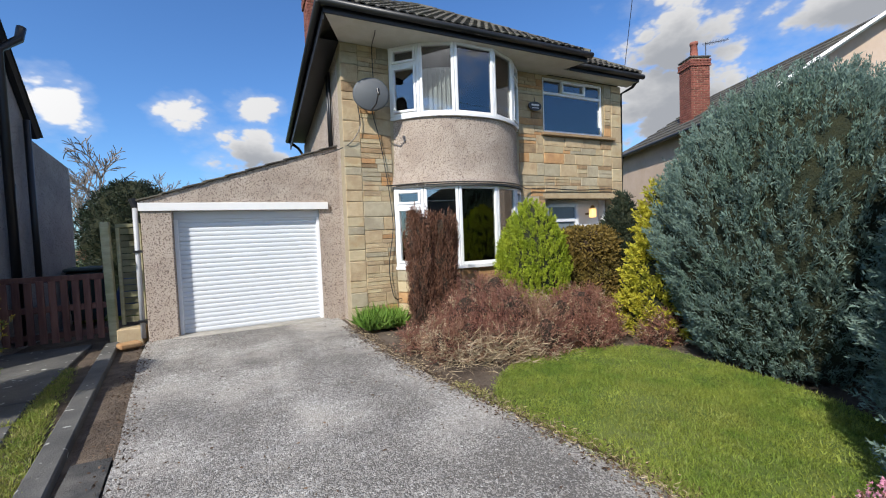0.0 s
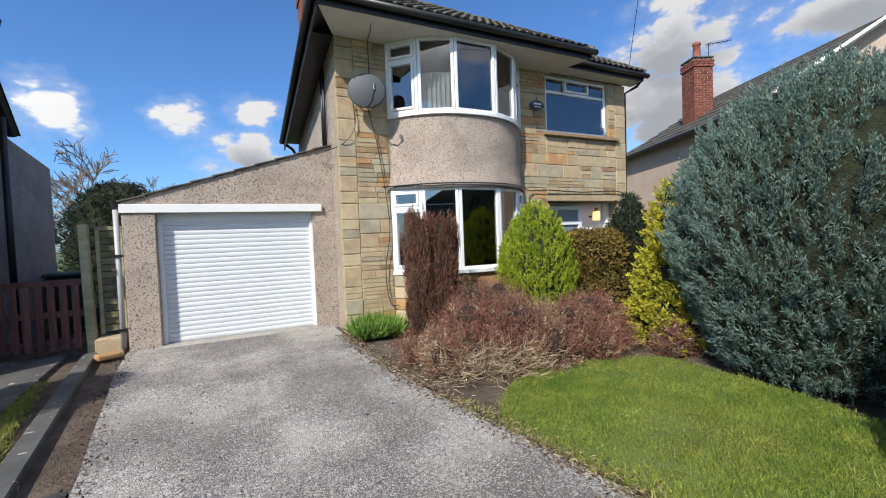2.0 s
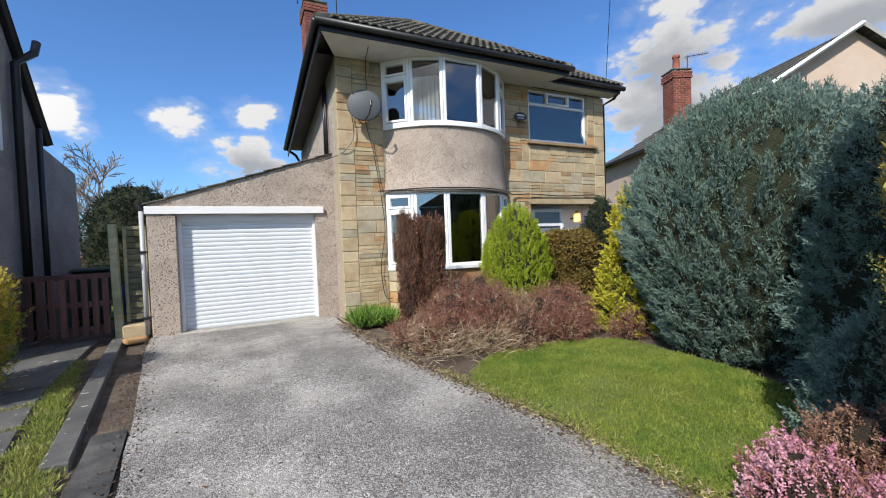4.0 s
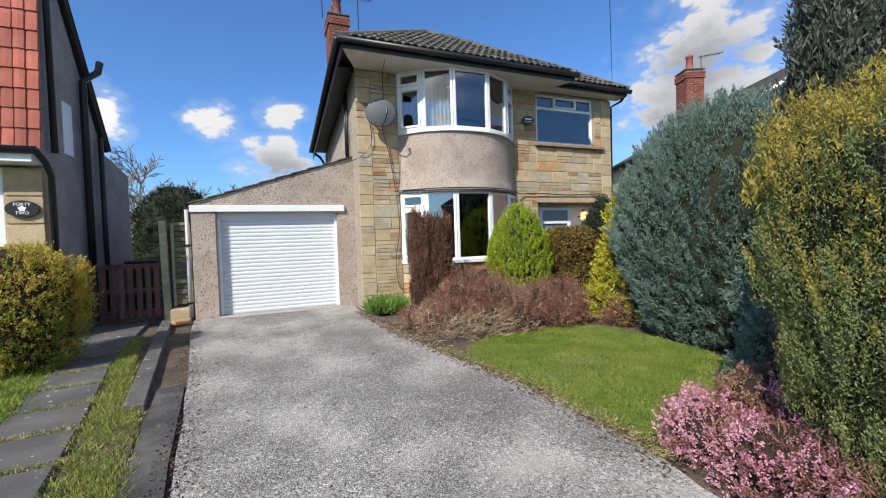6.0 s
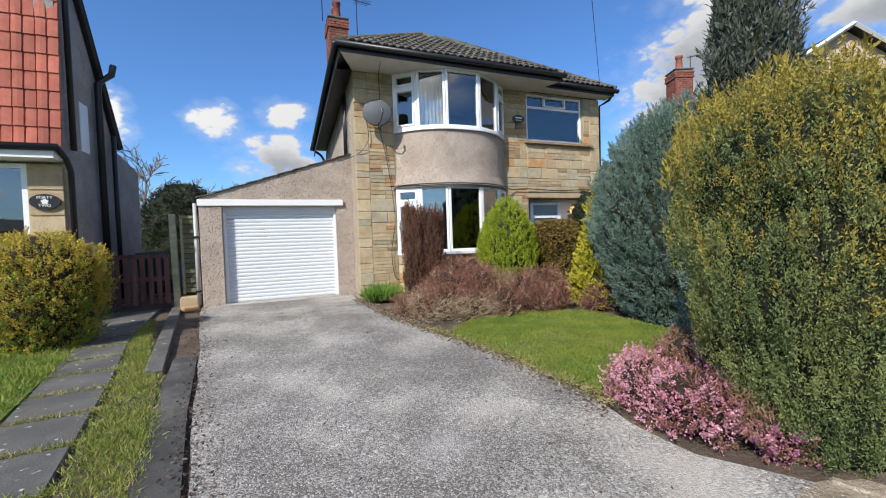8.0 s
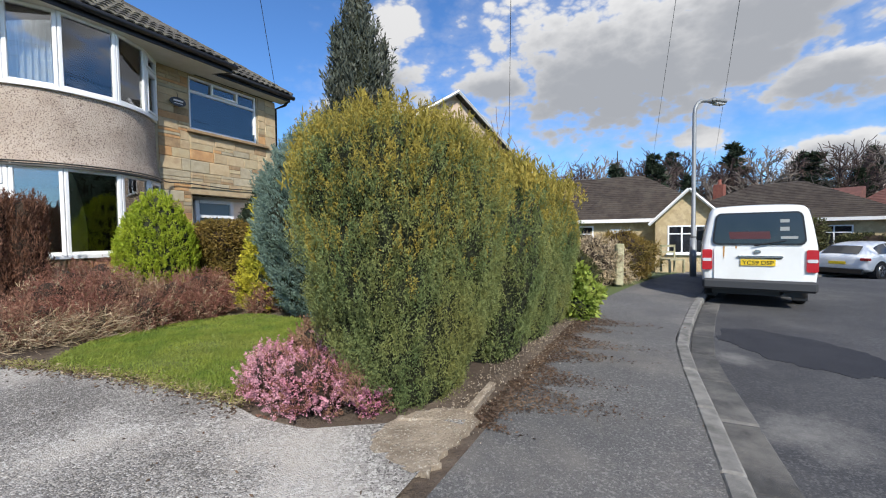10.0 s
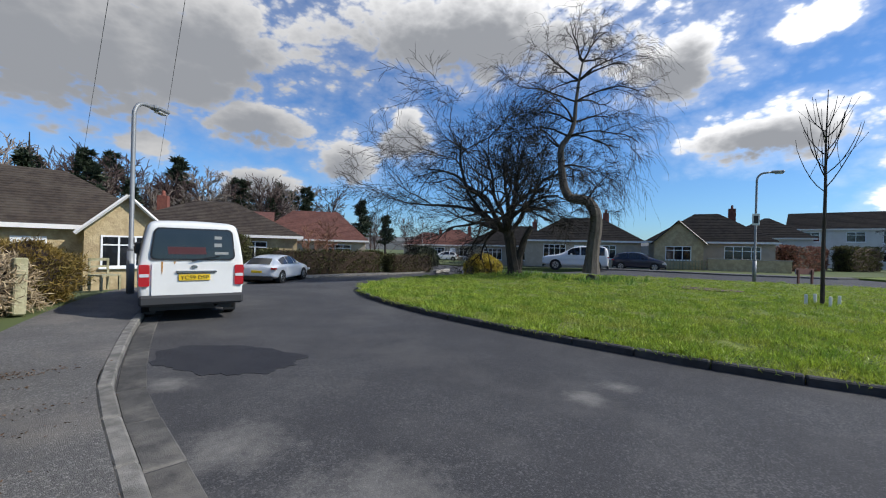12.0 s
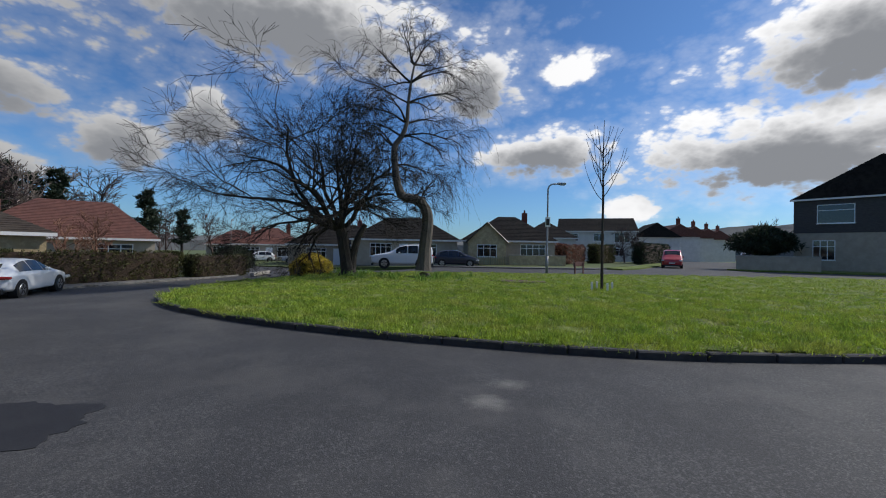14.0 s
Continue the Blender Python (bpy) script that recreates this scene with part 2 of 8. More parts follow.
pale_wear(ASPHALT, ((0.75, 0.6, 0.9), (0.2, -0.7, 0.9), (1.5, -0.6, 0.8), (0.1, 4.6, 0.7)), (0.5, 0.48, 0.45))
pale_wear(ROAD, ((2.4, -3.5, 1.7), (3.6, -3.1, 1.3), (1.2, -3.2, 1.3), (5.4, -3.0, 0.8), (2.5, -6.0, 0.7), (2.4, -6.6, 0.6)), (0.27, 0.26, 0.24))
PAVING = aggregate("pavement_asphalt", (0.085, 0.083, 0.083), (0.12, 0.118, 0.115), (0.27, 0.262, 0.25), 130, 0.5, 0.7, 1.0, (0.22, 0.2, 0.178), 0.55, 0.6, 0.9, 0.7, 0.007, fleck=0.5)
CONCRETE = surf("old_concrete", (0.30, 0.285, 0.255), (0.40, 0.375, 0.33), 3, c3=(0.17, 0.165, 0.14), scale3=1.1, rough=0.92, bump=0.6, bscale=70)
CONCRETE_DARK = surf("dark_weathered_concrete", (0.08, 0.078, 0.074), (0.125, 0.12, 0.11), 2, c3=(0.055, 0.054, 0.05), scale3=0.9, rough=0.92, bump=0.6,
                     bscale=70, speck=(0.4, 0.4, 0.36), speck_scale=14, speck_at=0.7)
KERB = surf("kerb_concrete", (0.145, 0.14, 0.13), (0.22, 0.212, 0.195), 7, c3=(0.08, 0.08, 0.072), scale3=2.2, amount3=0.8, rough=0.92, bump=0.7, bscale=90, rand=0.12)
KERB_DARK = surf("dark_kerb_stone", (0.035, 0.035, 0.037), (0.06, 0.06, 0.06), 4, rough=0.9, bump=0.7, bscale=60, rand=0.25)
SOIL = surf("bare_soil", (0.085, 0.062, 0.045), (0.15, 0.115, 0.085), 4, c3=(0.055, 0.04, 0.03), scale3=1.5, rough=0.97, bump=1.0, bscale=35, bdist=0.03)
TURF = surf("turf", (0.085, 0.13, 0.02), (0.13, 0.165, 0.03), 3, c3=(0.15, 0.165, 0.05), scale3=0.8, rough=0.95, bump=0.8, bscale=60, bdist=0.02)
GRASS = surf("grass_blades", (0.16, 0.24, 0.036), (0.27, 0.32, 0.055), 2.5, c3=(0.28, 0.29, 0.07), scale3=0.7, amount3=0.5, rough=0.6, bump=0, island=0.35, translucent=0.35)
GREEN_GRASS = surf("green_grass_blades", (0.17, 0.28, 0.032), (0.36, 0.45, 0.055), 2.6, c3=(0.36, 0.37, 0.08), scale3=0.9, amount3=0.6, rough=0.55, bump=0, island=0.45, translucent=0.35)
DRY_GRASS = surf("dry_mossy_grass", (0.26, 0.27, 0.06), (0.36, 0.33, 0.12), 5, c3=(0.2, 0.26, 0.04), scale3=1.5, rough=0.7, bump=0, island=0.35, translucent=0.3)
GREEN_TURF = surf("green_turf", (0.07, 0.115, 0.018), (0.17, 0.21, 0.035), 3.5, c3=(0.20, 0.20, 0.06), scale3=0.7, rough=0.95, bump=1.0, bscale=5.5, bdist=0.14)
FAR_GROUND = surf("far_ground", (0.07, 0.1, 0.03), (0.1, 0.12, 0.045), 0.05, rough=0.95, bump=0.3, bscale=4)
PEBBLEDASH = surf("pebbledash_render", (0.40, 0.325, 0.265), (0.50, 0.42, 0.35), 2.0, rough=0.95, bump=1.0, bscale=65, bdist=0.02,
                  speck=(0.15, 0.11, 0.09), speck_scale=62, speck_at=0.56, c3=(0.42, 0.36, 0.30), scale3=0.6)
PEBBLE_GREY = surf("grey_pebbledash", (0.33, 0.31, 0.30), (0.42, 0.395, 0.38), 2.0, rough=0.95, bump=1.0, bscale=65, bdist=0.02, speck=(0.14, 0.13, 0.13), speck_scale=75, speck_at=0.58)
PEACH = surf("peach_render", (0.50, 0.38, 0.29), (0.55, 0.43, 0.34), 1.5, rough=0.9, bump=0.5, bscale=90)
MORTAR = surf("mortar", (0.33, 0.27, 0.175), (0.39, 0.325, 0.215), 6, rough=0.95, bump=0.8, bscale=90)
STONES = [surf("sandstone_%s" % k, a, b_, 9, c3=c_, scale3=3.2, amount3=0.8, rough=0.92, bump=1.0, bscale=38, bdist=0.015, rand=0.12, sharp=0.16)
          for k, a, b_, c_ in (("buff", (0.43, 0.325, 0.195), (0.49, 0.385, 0.24), (0.37, 0.26, 0.155)), ("cream", (0.46, 0.375, 0.235), (0.52, 0.425, 0.265), (0.44, 0.31, 0.17)),
                               ("orange", (0.44, 0.24, 0.105), (0.50, 0.31, 0.15), (0.36, 0.2, 0.10)), ("brown", (0.27, 0.18, 0.1), (0.36, 0.25, 0.14), (0.2, 0.14, 0.085)),
                               ("grey", (0.36, 0.31, 0.21), (0.43, 0.37, 0.26), (0.28, 0.24, 0.17)))]
WHITE = plain("white_upvc", (0.80, 0.81, 0.82), 0.35, var=0.04)
WHITE_PAINT = plain("white_paint", (0.78, 0.77, 0.75), 0.6, var=0.08)
SHUTTER = surf("white_roller_slats", (0.66, 0.68, 0.70), (0.61, 0.635, 0.66), 1.2, rough=0.42, bump=0.05, bscale=120, sharp=0.3)
BLACK = plain("black_plastic", (0.012, 0.012, 0.013), 0.4)
SOFFIT = surf("soffit_boards", (0.62, 0.60, 0.57), (0.56, 0.54, 0.5), 4, rough=0.7, bump=0.1)
ROOF_TILE = surf("concrete_roof_tile", (0.062, 0.057, 0.05), (0.10, 0.092, 0.078), 4, c3=(0.14, 0.13, 0.09), scale3=1.2, amount3=0.6, rough=0.95, bump=0.8, bscale=60, rand=0.2, island=0.15)
RED_TILE = surf("red_clay_tile", (0.36, 0.095, 0.06), (0.43, 0.13, 0.085), 5, c3=(0.27, 0.075, 0.055), scale3=2, rough=0.8, bump=0.4, bscale=60, rand=0.18, island=0.12)
BRICK = surf("red_brick", (0.17, 0.055, 0.04), (0.23, 0.08, 0.056), 9, c3=(0.14, 0.055, 0.042), scale3=3, rough=0.9, bump=0.6, bscale=70, rand=0.22, island=0.25)
GLASS = glass("window_glass")
CURTAIN = surf("net_curtain", (0.62, 0.63, 0.62), (0.5, 0.51, 0.5), 12, rough=0.9, stretch=(1, 1, 0.08), bump=0.5, bscale=20, translucent=0.4)
DARK_ROOM = surf("dim_room_wall", (0.36, 0.34, 0.32), (0.41, 0.39, 0.365), 3, rough=0.9)
BLUE_BLIND = plain("blue_blind", (0.16, 0.3, 0.36), 0.7)
BARK = surf("dark_bark", (0.03, 0.025, 0.021), (0.055, 0.046, 0.038), 9, rough=0.95, bump=1.0, bscale=30, bdist=0.03, stretch=(1, 1, 0.3))
BARK_PALE = surf("grey_bark", (0.09, 0.078, 0.066), (0.13, 0.112, 0.096), 9, rough=0.95, bump=1.0, bscale=30, bdist=0.03, stretch=(1, 1, 0.3))
TWIG = surf("reddish_twig", (0.15, 0.075, 0.05), (0.22, 0.11, 0.075), 8, rough=0.9, bump=0)
WOOD_DARK = surf("dark_stained_wood", (0.10, 0.045, 0.038), (0.15, 0.075, 0.06), 14, rough=0.8, bump=0.5, bscale=60, stretch=(1, 1, 0.12), rand=0.25)
WOOD_GREY = surf("weathered_fence_wood", (0.27, 0.255, 0.16), (0.36, 0.34, 0.22), 14, c3=(0.16, 0.17, 0.07), scale3=2, rough=0.9, bump=0.6, bscale=60, stretch=(0.3, 1, 1), rand=0.2)


def leaf(name, a, b_, c_=None, var=0.4, tr=0.25, scale=3.0, scale3=1.2):
    return surf(name, a, b_, scale, c3=c_, scale3=scale3, rough=0.65, bump=0, island=var, translucent=tr, spec=0.3)


L_YEW = leaf("golden_conifer_sprays", (0.135, 0.18, 0.065), (0.215, 0.25, 0.088), (0.25, 0.23, 0.06), 0.28, scale=1.5, scale3=0.9)
L_BLUE = leaf("blue_green_juniper_sprays", (0.145, 0.215, 0.18), (0.20, 0.28, 0.23), (0.12, 0.19, 0.13), 0.22)
L_DARKBLUE = leaf("dark_cypress_sprays", (0.075, 0.09, 0.07), (0.125, 0.14, 0.11), (0.15, 0.13, 0.085), 0.3)
L_LIME = leaf("lime_green_sprays", (0.26, 0.34, 0.022), (0.36, 0.42, 0.035), (0.19, 0.26, 0.022), 0.35)
L_YELLOW = leaf("yellow_conifer_sprays", (0.42, 0.40, 0.035), (0.52, 0.46, 0.05), (0.26, 0.27, 0.03), 0.35)
L_BROWN = leaf("bronze_hedge_leaves", (0.17, 0.12, 0.03), (0.24, 0.165, 0.042), (0.12, 0.12, 0.03), 0.4)
L_DEAD = leaf("dead_brown_sprays", (0.13, 0.06, 0.035), (0.19, 0.095, 0.06), (0.085, 0.045, 0.03), 0.4, tr=0.1)
L_HEATH = leaf("reddish_dry_heather", (0.20, 0.085, 0.062), (0.27, 0.13, 0.09), (0.31, 0.21, 0.13), 0.4, tr=0.15)
L_STRAW = leaf("pale_dry_stems", (0.36, 0.28, 0.17), (0.45, 0.36, 0.24), None, 0.4, tr=0.1)
L_PINK = leaf("pink_heather_flowers", (0.60, 0.27, 0.34), (0.68, 0.40, 0.45), (0.50, 0.13, 0.29), 0.35)
L_BULB = leaf("bulb_leaves", (0.12, 0.23, 0.035), (0.2, 0.32, 0.06), None, 0.35)
L_LAUREL = leaf("bright_laurel_leaves", (0.19, 0.26, 0.04), (0.30, 0.35, 0.07), (0.17, 0.25, 0.035), 0.3)
L_GOLDBUSH = leaf("golden_shrub_leaves", (0.46, 0.36, 0.05), (0.56, 0.45, 0.08), (0.36, 0.31, 0.06), 0.3)
L_PINE = leaf("pine_needles", (0.022, 0.035, 0.022), (0.04, 0.055, 0.03), None, 0.4)
L_FARHEDGE = leaf("clipped_hedge_leaves", (0.07, 0.075, 0.028), (0.11, 0.105, 0.04), (0.05, 0.065, 0.025), 0.4)
# bush cores: shade between the sprays is put into their near-black colour
CORE_GREEN = surf("inner_foliage_shade", (0.018, 0.024, 0.01), (0.03, 0.034, 0.014), 10, rough=0.95, bump=1.0, bscale=40, bdist=0.05)
CORE_BROWN = surf("inner_twig_shade", (0.032, 0.022, 0.014), (0.05, 0.032, 0.02), 10, rough=0.95, bump=1.0, bscale=40, bdist=0.05)
L_TIP = leaf("golden_conifer_shoots", (0.30, 0.25, 0.05), (0.38, 0.30, 0.06), (0.24, 0.23, 0.055), 0.25)
SAND = surf("sandy_earth", (0.25, 0.2, 0.145), (0.35, 0.285, 0.21), 6, c3=(0.15, 0.115, 0.08), scale3=3.5, rough=0.95, bump=1.0, bscale=45, bdist=0.025, speck=(0.45, 0.4, 0.32), speck_scale=60, speck_at=0.6)
CHANNEL = surf("channel_concrete", (0.052, 0.051, 0.05), (0.08, 0.078, 0.074), 6, c3=(0.17, 0.16, 0.145), scale3=1.1, amount3=0.7, rough=0.92, bump=0.7, bscale=80, rand=0.2)
LITTER = leaf("brown_leaf_litter", (0.065, 0.04, 0.026), (0.11, 0.07, 0.045), (0.16, 0.11, 0.07), 0.5, tr=0.05)
TWIG_DARK = surf("dark_twigs", (0.018, 0.015, 0.013), (0.032, 0.026, 0.022), 9, rough=0.95, bump=0)

# ---- building tools ----
def empty(name, loc=(0, 0, 0), rz=0.0, label="", category="", group="", kind=""):
    ob = new(name)
    ob.matrix_basis = pose(*loc, 0, 0, rz)
    ob.empty_display_size = 0.1
    return tagged(ob, label, category, group, kind)


def part(name, bm, material, parent=None, label="", smooth=False):
    me = bpy.data.meshes.new(name)
    bm.to_mesh(me)
    bm.free()
    if smooth:
        me.polygons.foreach_set("use_smooth", [True] * len(me.polygons))
    me.materials.append(material)
    ob = new(name, me)
    ob.parent = parent
    return tagged(ob, label)


def soup(name, verts, faces, material, parent=None, label="", smooth=False):
    me = bpy.data.meshes.new(name)
    me.from_pydata([tuple(v) for v in verts], [], faces)
    if smooth:
        me.polygons.foreach_set("use_smooth", [True] * len(me.polygons))
    me.materials.append(material)
    ob = new(name, me)
    ob.parent = parent
    return tagged(ob, label)


def add_box(bm, lo, hi, m=None, bevel=0.0):
    res = bmesh.ops.create_cube(bm, size=1.0)
    vs = res["verts"]
    lo, hi = Vector(lo), Vector(hi)
    for v in vs:
        v.co = Vector(((lo[i] + hi[i]) / 2 + v.co[i] * (hi[i] - lo[i]) for i in range(3)))
    if bevel:
        es = list({e for v in vs for e in v.link_edges})
        out = bmesh.ops.bevel(bm, geom=es, offset=bevel, segments=1, affect="EDGES")
        vs = list({v for f in out["faces"] for v in f.verts} | {v for v in vs if v.is_valid})
    if m is not None:
        bmesh.ops.transform(bm, matrix=m, verts=[v for v in vs if v.is_valid])
    return bm


def box(lo, hi, bevel=0.0, m=None):
    return add_box(bmesh.new(), lo, hi, m, bevel)


def boxes(*spans, bevel=0.0):
    bm = bmesh.new()
    for lo, hi in spans:
        add_box(bm, lo, hi, None, bevel)
    return bm


def add_tube(bm, pts, radii, sides=8, caps=True):
    """A tapered round bar through the points."""
    pts = [Vector(p) for p in pts]
    if isinstance(radii, (int, float)):
        radii = [radii] * len(pts)
    rings, prev = [], None
    for i, p in enumerate(pts):
        d = (pts[min(i + 1, len(pts) - 1)] - pts[max(i - 1, 0)]).normalized()
        side = d.cross(prev if prev is not None and abs(d.dot(prev)) < 0.99 else Vector((0, 0, 1)) if abs(d.z) < 0.95 else Vector((1, 0, 0))).normalized()
        up = side.cross(d).normalized()
        prev = up
        rings.append([bm.verts.new(p + (side * math.cos(a) + up * math.sin(a)) * radii[i]) for a in (2 * math.pi * k / sides for k in range(sides))])
    for a, b_ in zip(rings, rings[1:]):
        for k in range(sides):
            bm.faces.new((a[k], a[(k + 1) % sides], b_[(k + 1) % sides], b_[k]))
    if caps:
        bm.faces.new(rings[0][::-1])
        bm.faces.new(rings[-1])
    return bm


def tube(pts, radii, sides=8):
    return add_tube(bmesh.new(), pts, radii, sides)


def prism(outline, z0, z1, bm=None):
    """A slab with the outline (x, y), from z0 to z1 (numbers, or functions of x and y)."""
    bm = bm or bmesh.new()
    f0 = z0 if callable(z0) else lambda x, y: z0
    f1 = z1 if callable(z1) else lambda x, y: z1
    lo = [bm.verts.new((x, y, f0(x, y))) for x, y in outline]
    hi = [bm.verts.new((x, y, f1(x, y))) for x, y in outline]
    n = len(outline)
    area = sum(outline[i][0] * outline[(i + 1) % n][1] - outline[(i + 1) % n][0] * outline[i][1] for i in range(n))
    if area < 0:
        lo, hi = lo[::-1], hi[::-1]
    bm.faces.new(hi)
    bm.faces.new(lo[::-1])
    for i in range(n):
        j = (i + 1) % n
        bm.faces.new((lo[i], lo[j], hi[j], hi[i]))
    return bm


def extrude_x(profile, x0, x1, bm=None):
    """A bar whose section (y, z) runs along x."""
    bm = bm or bmesh.new()
    a = [bm.verts.new((x0, y, z)) for y, z in profile]
    b_ = [bm.verts.new((x1, y, z)) for y, z in profile]
    n = len(profile)
    bm.faces.new(a)
    bm.faces.new(b_[::-1])
    for i in range(n):
        j = (i + 1) % n
        bm.faces.new((a[i], b_[i], b_[j], a[j]))
    bmesh.ops.recalc_face_normals(bm, faces=bm.faces)
    return bm


def smooth_line(pts, n=8):
    """A round line through the points (Catmull-Rom)."""
    out, p = [], [np.array(q, float) for q in pts]
    for i in range(len(p) - 1):
        a, b_, c_, d = p[max(i - 1, 0)], p[i], p[i + 1], p[min(i + 2, len(p) - 1)]
        for k in range(n):
            t = k / n
            out.append(0.5 * (2 * b_ + (c_ - a) * t + (2 * a - 5 * b_ + 4 * c_ - d) * t * t + (3 * b_ - a - 3 * c_ + d) * t ** 3))
    return [tuple(q) for q in out] + [tuple(p[-1])]


def offset_line(pts, d):
    """The line moved d to its left."""
    out = []
    for i, q in enumerate(pts):
        a, b_ = pts[max(i - 1, 0)], pts[min(i + 1, len(pts) - 1)]
        t = Vector((b_[0] - a[0], b_[1] - a[1])).normalized()
        out.append((q[0] - t.y * d, q[1] + t.x * d))
    return out


def blades(name, pos, dirs, length, width, material, parent=None, label="", seed=0, kind="", bend=0.25, tips=None, tip_mat=None):
    """Many small pointed leaf blades: a kite of two triangles each, at pos, along dirs; those in tips have a colour of their own."""
    rng = np.random.default_rng(seed)
    n = len(pos)
    pos, dirs = np.asarray(pos, np.float32), np.asarray(dirs, np.float32)
    dirs = dirs / np.maximum(np.linalg.norm(dirs, axis=1, keepdims=True), 1e-6)
    ln = (length * rng.uniform(0.6, 1.35, n))[:, None]
    side = np.cross(dirs, rng.normal(size=(n, 3)))
    side /= np.maximum(np.linalg.norm(side, axis=1, keepdims=True), 1e-6)
    w = (width * rng.uniform(0.7, 1.3, n))[:, None]
    nor = np.cross(side, dirs)
    mid = pos + dirs * ln * 0.5
    v = np.empty((n, 4, 3), np.float32)
    v[:, 0] = pos
    v[:, 1] = mid + side * w / 2
    v[:, 2] = pos + dirs * ln + nor * ln * bend * rng.uniform(-1, 1, (n, 1))
    v[:, 3] = mid - side * w / 2
    me = bpy.data.meshes.new(name)
    me.vertices.add(4 * n)
    me.vertices.foreach_set("co", v.ravel())
    me.loops.add(4 * n)
    me.loops.foreach_set("vertex_index", np.arange(4 * n, dtype=np.int32))
    me.polygons.add(n)
    me.polygons.foreach_set("loop_start", np.arange(0, 4 * n, 4, dtype=np.int32))
    me.update(calc_edges=True)
    me.validate()
    me.materials.append(material)
    if tip_mat is not None:
        me.materials.append(tip_mat)
        me.polygons.foreach_set("material_index", np.asarray(tips, np.int32))
    ob = new(name, me)
    ob.parent = parent
    return tagged(ob, label, kind=kind)


def lump(x, y, z, f):
    return noise.noise(Vector((x * f, y * f, z * f)))


def shrub(name, loc, profile, leaf_mat, core_mat, count, length, width, label, category, ry=1.0, rz=0.0, lumps=0.12, freq=2.2, up=0.9, out=0.8,
          wild=0.5, seed=1, group="", tilt=(0, 0), cluster=5, foliage="foliage", inner=0.9, spread=0.6, square=2.0, plume=0.0, tip_mat=None, tip_share=(0.0, 1.0)):
    """A bush: an inner mass coloured near-black for the shade within, and a dense coat of sprays over an uneven
    outline. profile: rows of height and radius.
    """
    thing = empty(name, loc, rz, label, category, group)
    hs, rs = np.array([p[0] for p in profile]), np.array([p[1] for p in profile])
    rng = np.random.default_rng(seed)

    def point(a, h, k=1.0):
        r = float(np.interp(h, hs, rs)) * k
        c_, s_ = math.cos(a), math.sin(a)
        q = (abs(c_) ** square + abs(s_) ** square) ** (-1 / square)
        x, y = r * q * c_, r * q * s_ * ry
        f = 1 + lumps * (lump(x + seed * 7, y, h, freq) + 0.5 * lump(x, y + seed * 3, h, freq * 2.3))
        t = h / max(hs[-1], 0.01)
        return Vector((x * f + tilt[0] * t, y * f + tilt[1] * t, h + 0.25 * lumps * lump(x, y, h + seed, freq)))

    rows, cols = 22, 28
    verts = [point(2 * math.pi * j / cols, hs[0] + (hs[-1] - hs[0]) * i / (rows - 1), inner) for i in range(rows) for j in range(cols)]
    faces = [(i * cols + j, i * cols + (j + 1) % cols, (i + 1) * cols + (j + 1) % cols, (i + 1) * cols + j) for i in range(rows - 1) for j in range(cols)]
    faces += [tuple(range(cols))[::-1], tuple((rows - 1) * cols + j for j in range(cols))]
    soup("inner_shade_mass", verts, faces, core_mat, thing, smooth=True)
    # heights are drawn in proportion to the girth there
    grid = np.linspace(hs[0], hs[-1], 200)
    wgt = np.interp(grid, hs, rs) + 0.04 * rs.max() + 0.25 * np.abs(np.gradient(np.interp(grid, hs, rs), grid)) * np.interp(grid, hs, rs)
    cdf = np.cumsum(wgt) / wgt.sum()
    slope = np.clip(np.gradient(np.interp(grid, hs, rs), grid), -3, 3)
    pos, dirs = [], []
    m = count // cluster
    for i in range(m):
        h, a = float(np.interp(rng.random(), cdf, grid)), rng.random() * 2 * math.pi
        p = point(a, h, rng.uniform(inner - 0.03, 1.03))
        lean = float(np.interp(h, grid, slope))
        n = Vector((math.cos(a), math.sin(a) / ry, -lean)).normalized()
        if h > hs[-1] - 0.02 * (hs[-1] - hs[0]):
            n = (n + Vector((0, 0, 1.5))).normalized()
        base = n * out + Vector((0, 0, up))
        pos.append(p)
        dirs.append(base)
    pos, dirs = np.array(pos), np.array(dirs) + rng.normal(size=(m, 3)) * wild * 0.6
    pos, dirs = np.repeat(pos, cluster, 0), np.repeat(dirs, cluster, 0)
    tips = np.zeros(len(pos), bool)
    if plume:      # each cluster is a feathery shoot: leaves set round a stem that thins to its tip
        dirs /= np.linalg.norm(dirs, axis=1, keepdims=True)
        t = rng.random((len(pos), 1))
        size = np.repeat(rng.uniform(0.55, 1.3, (m, 1)), cluster, 0)
        likely = np.interp(pos[:, 2] / hs[-1], (0.25, 0.95), tip_share)
        golden = np.repeat(rng.random(m), cluster) < likely
        tips = golden & (t[:, 0] > 0.3)
        pos = pos + dirs * plume * size * (t - 0.25) + rng.normal(size=pos.shape) * plume * 0.10 * (1.15 - t)
        dirs = dirs + rng.normal(size=pos.shape) * spread
    else:
        pos, dirs = pos + rng.normal(size=pos.shape) * length * 0.3, dirs + rng.normal(size=pos.shape) * spread
    blades(foliage, pos, dirs, length, width, leaf_mat, thing, seed=seed, tips=tips, tip_mat=tip_mat)
    return thing

# ---- ground ----
def gz(x, y):
    """Height of the plot: level by the house, falling gently to the kerb."""
    return float(np.interp(y, (-2.45, -1.0, 5.0, 8.0), (-0.135, -0.10, -0.055, -0.045)))


ROAD_Z = -0.225


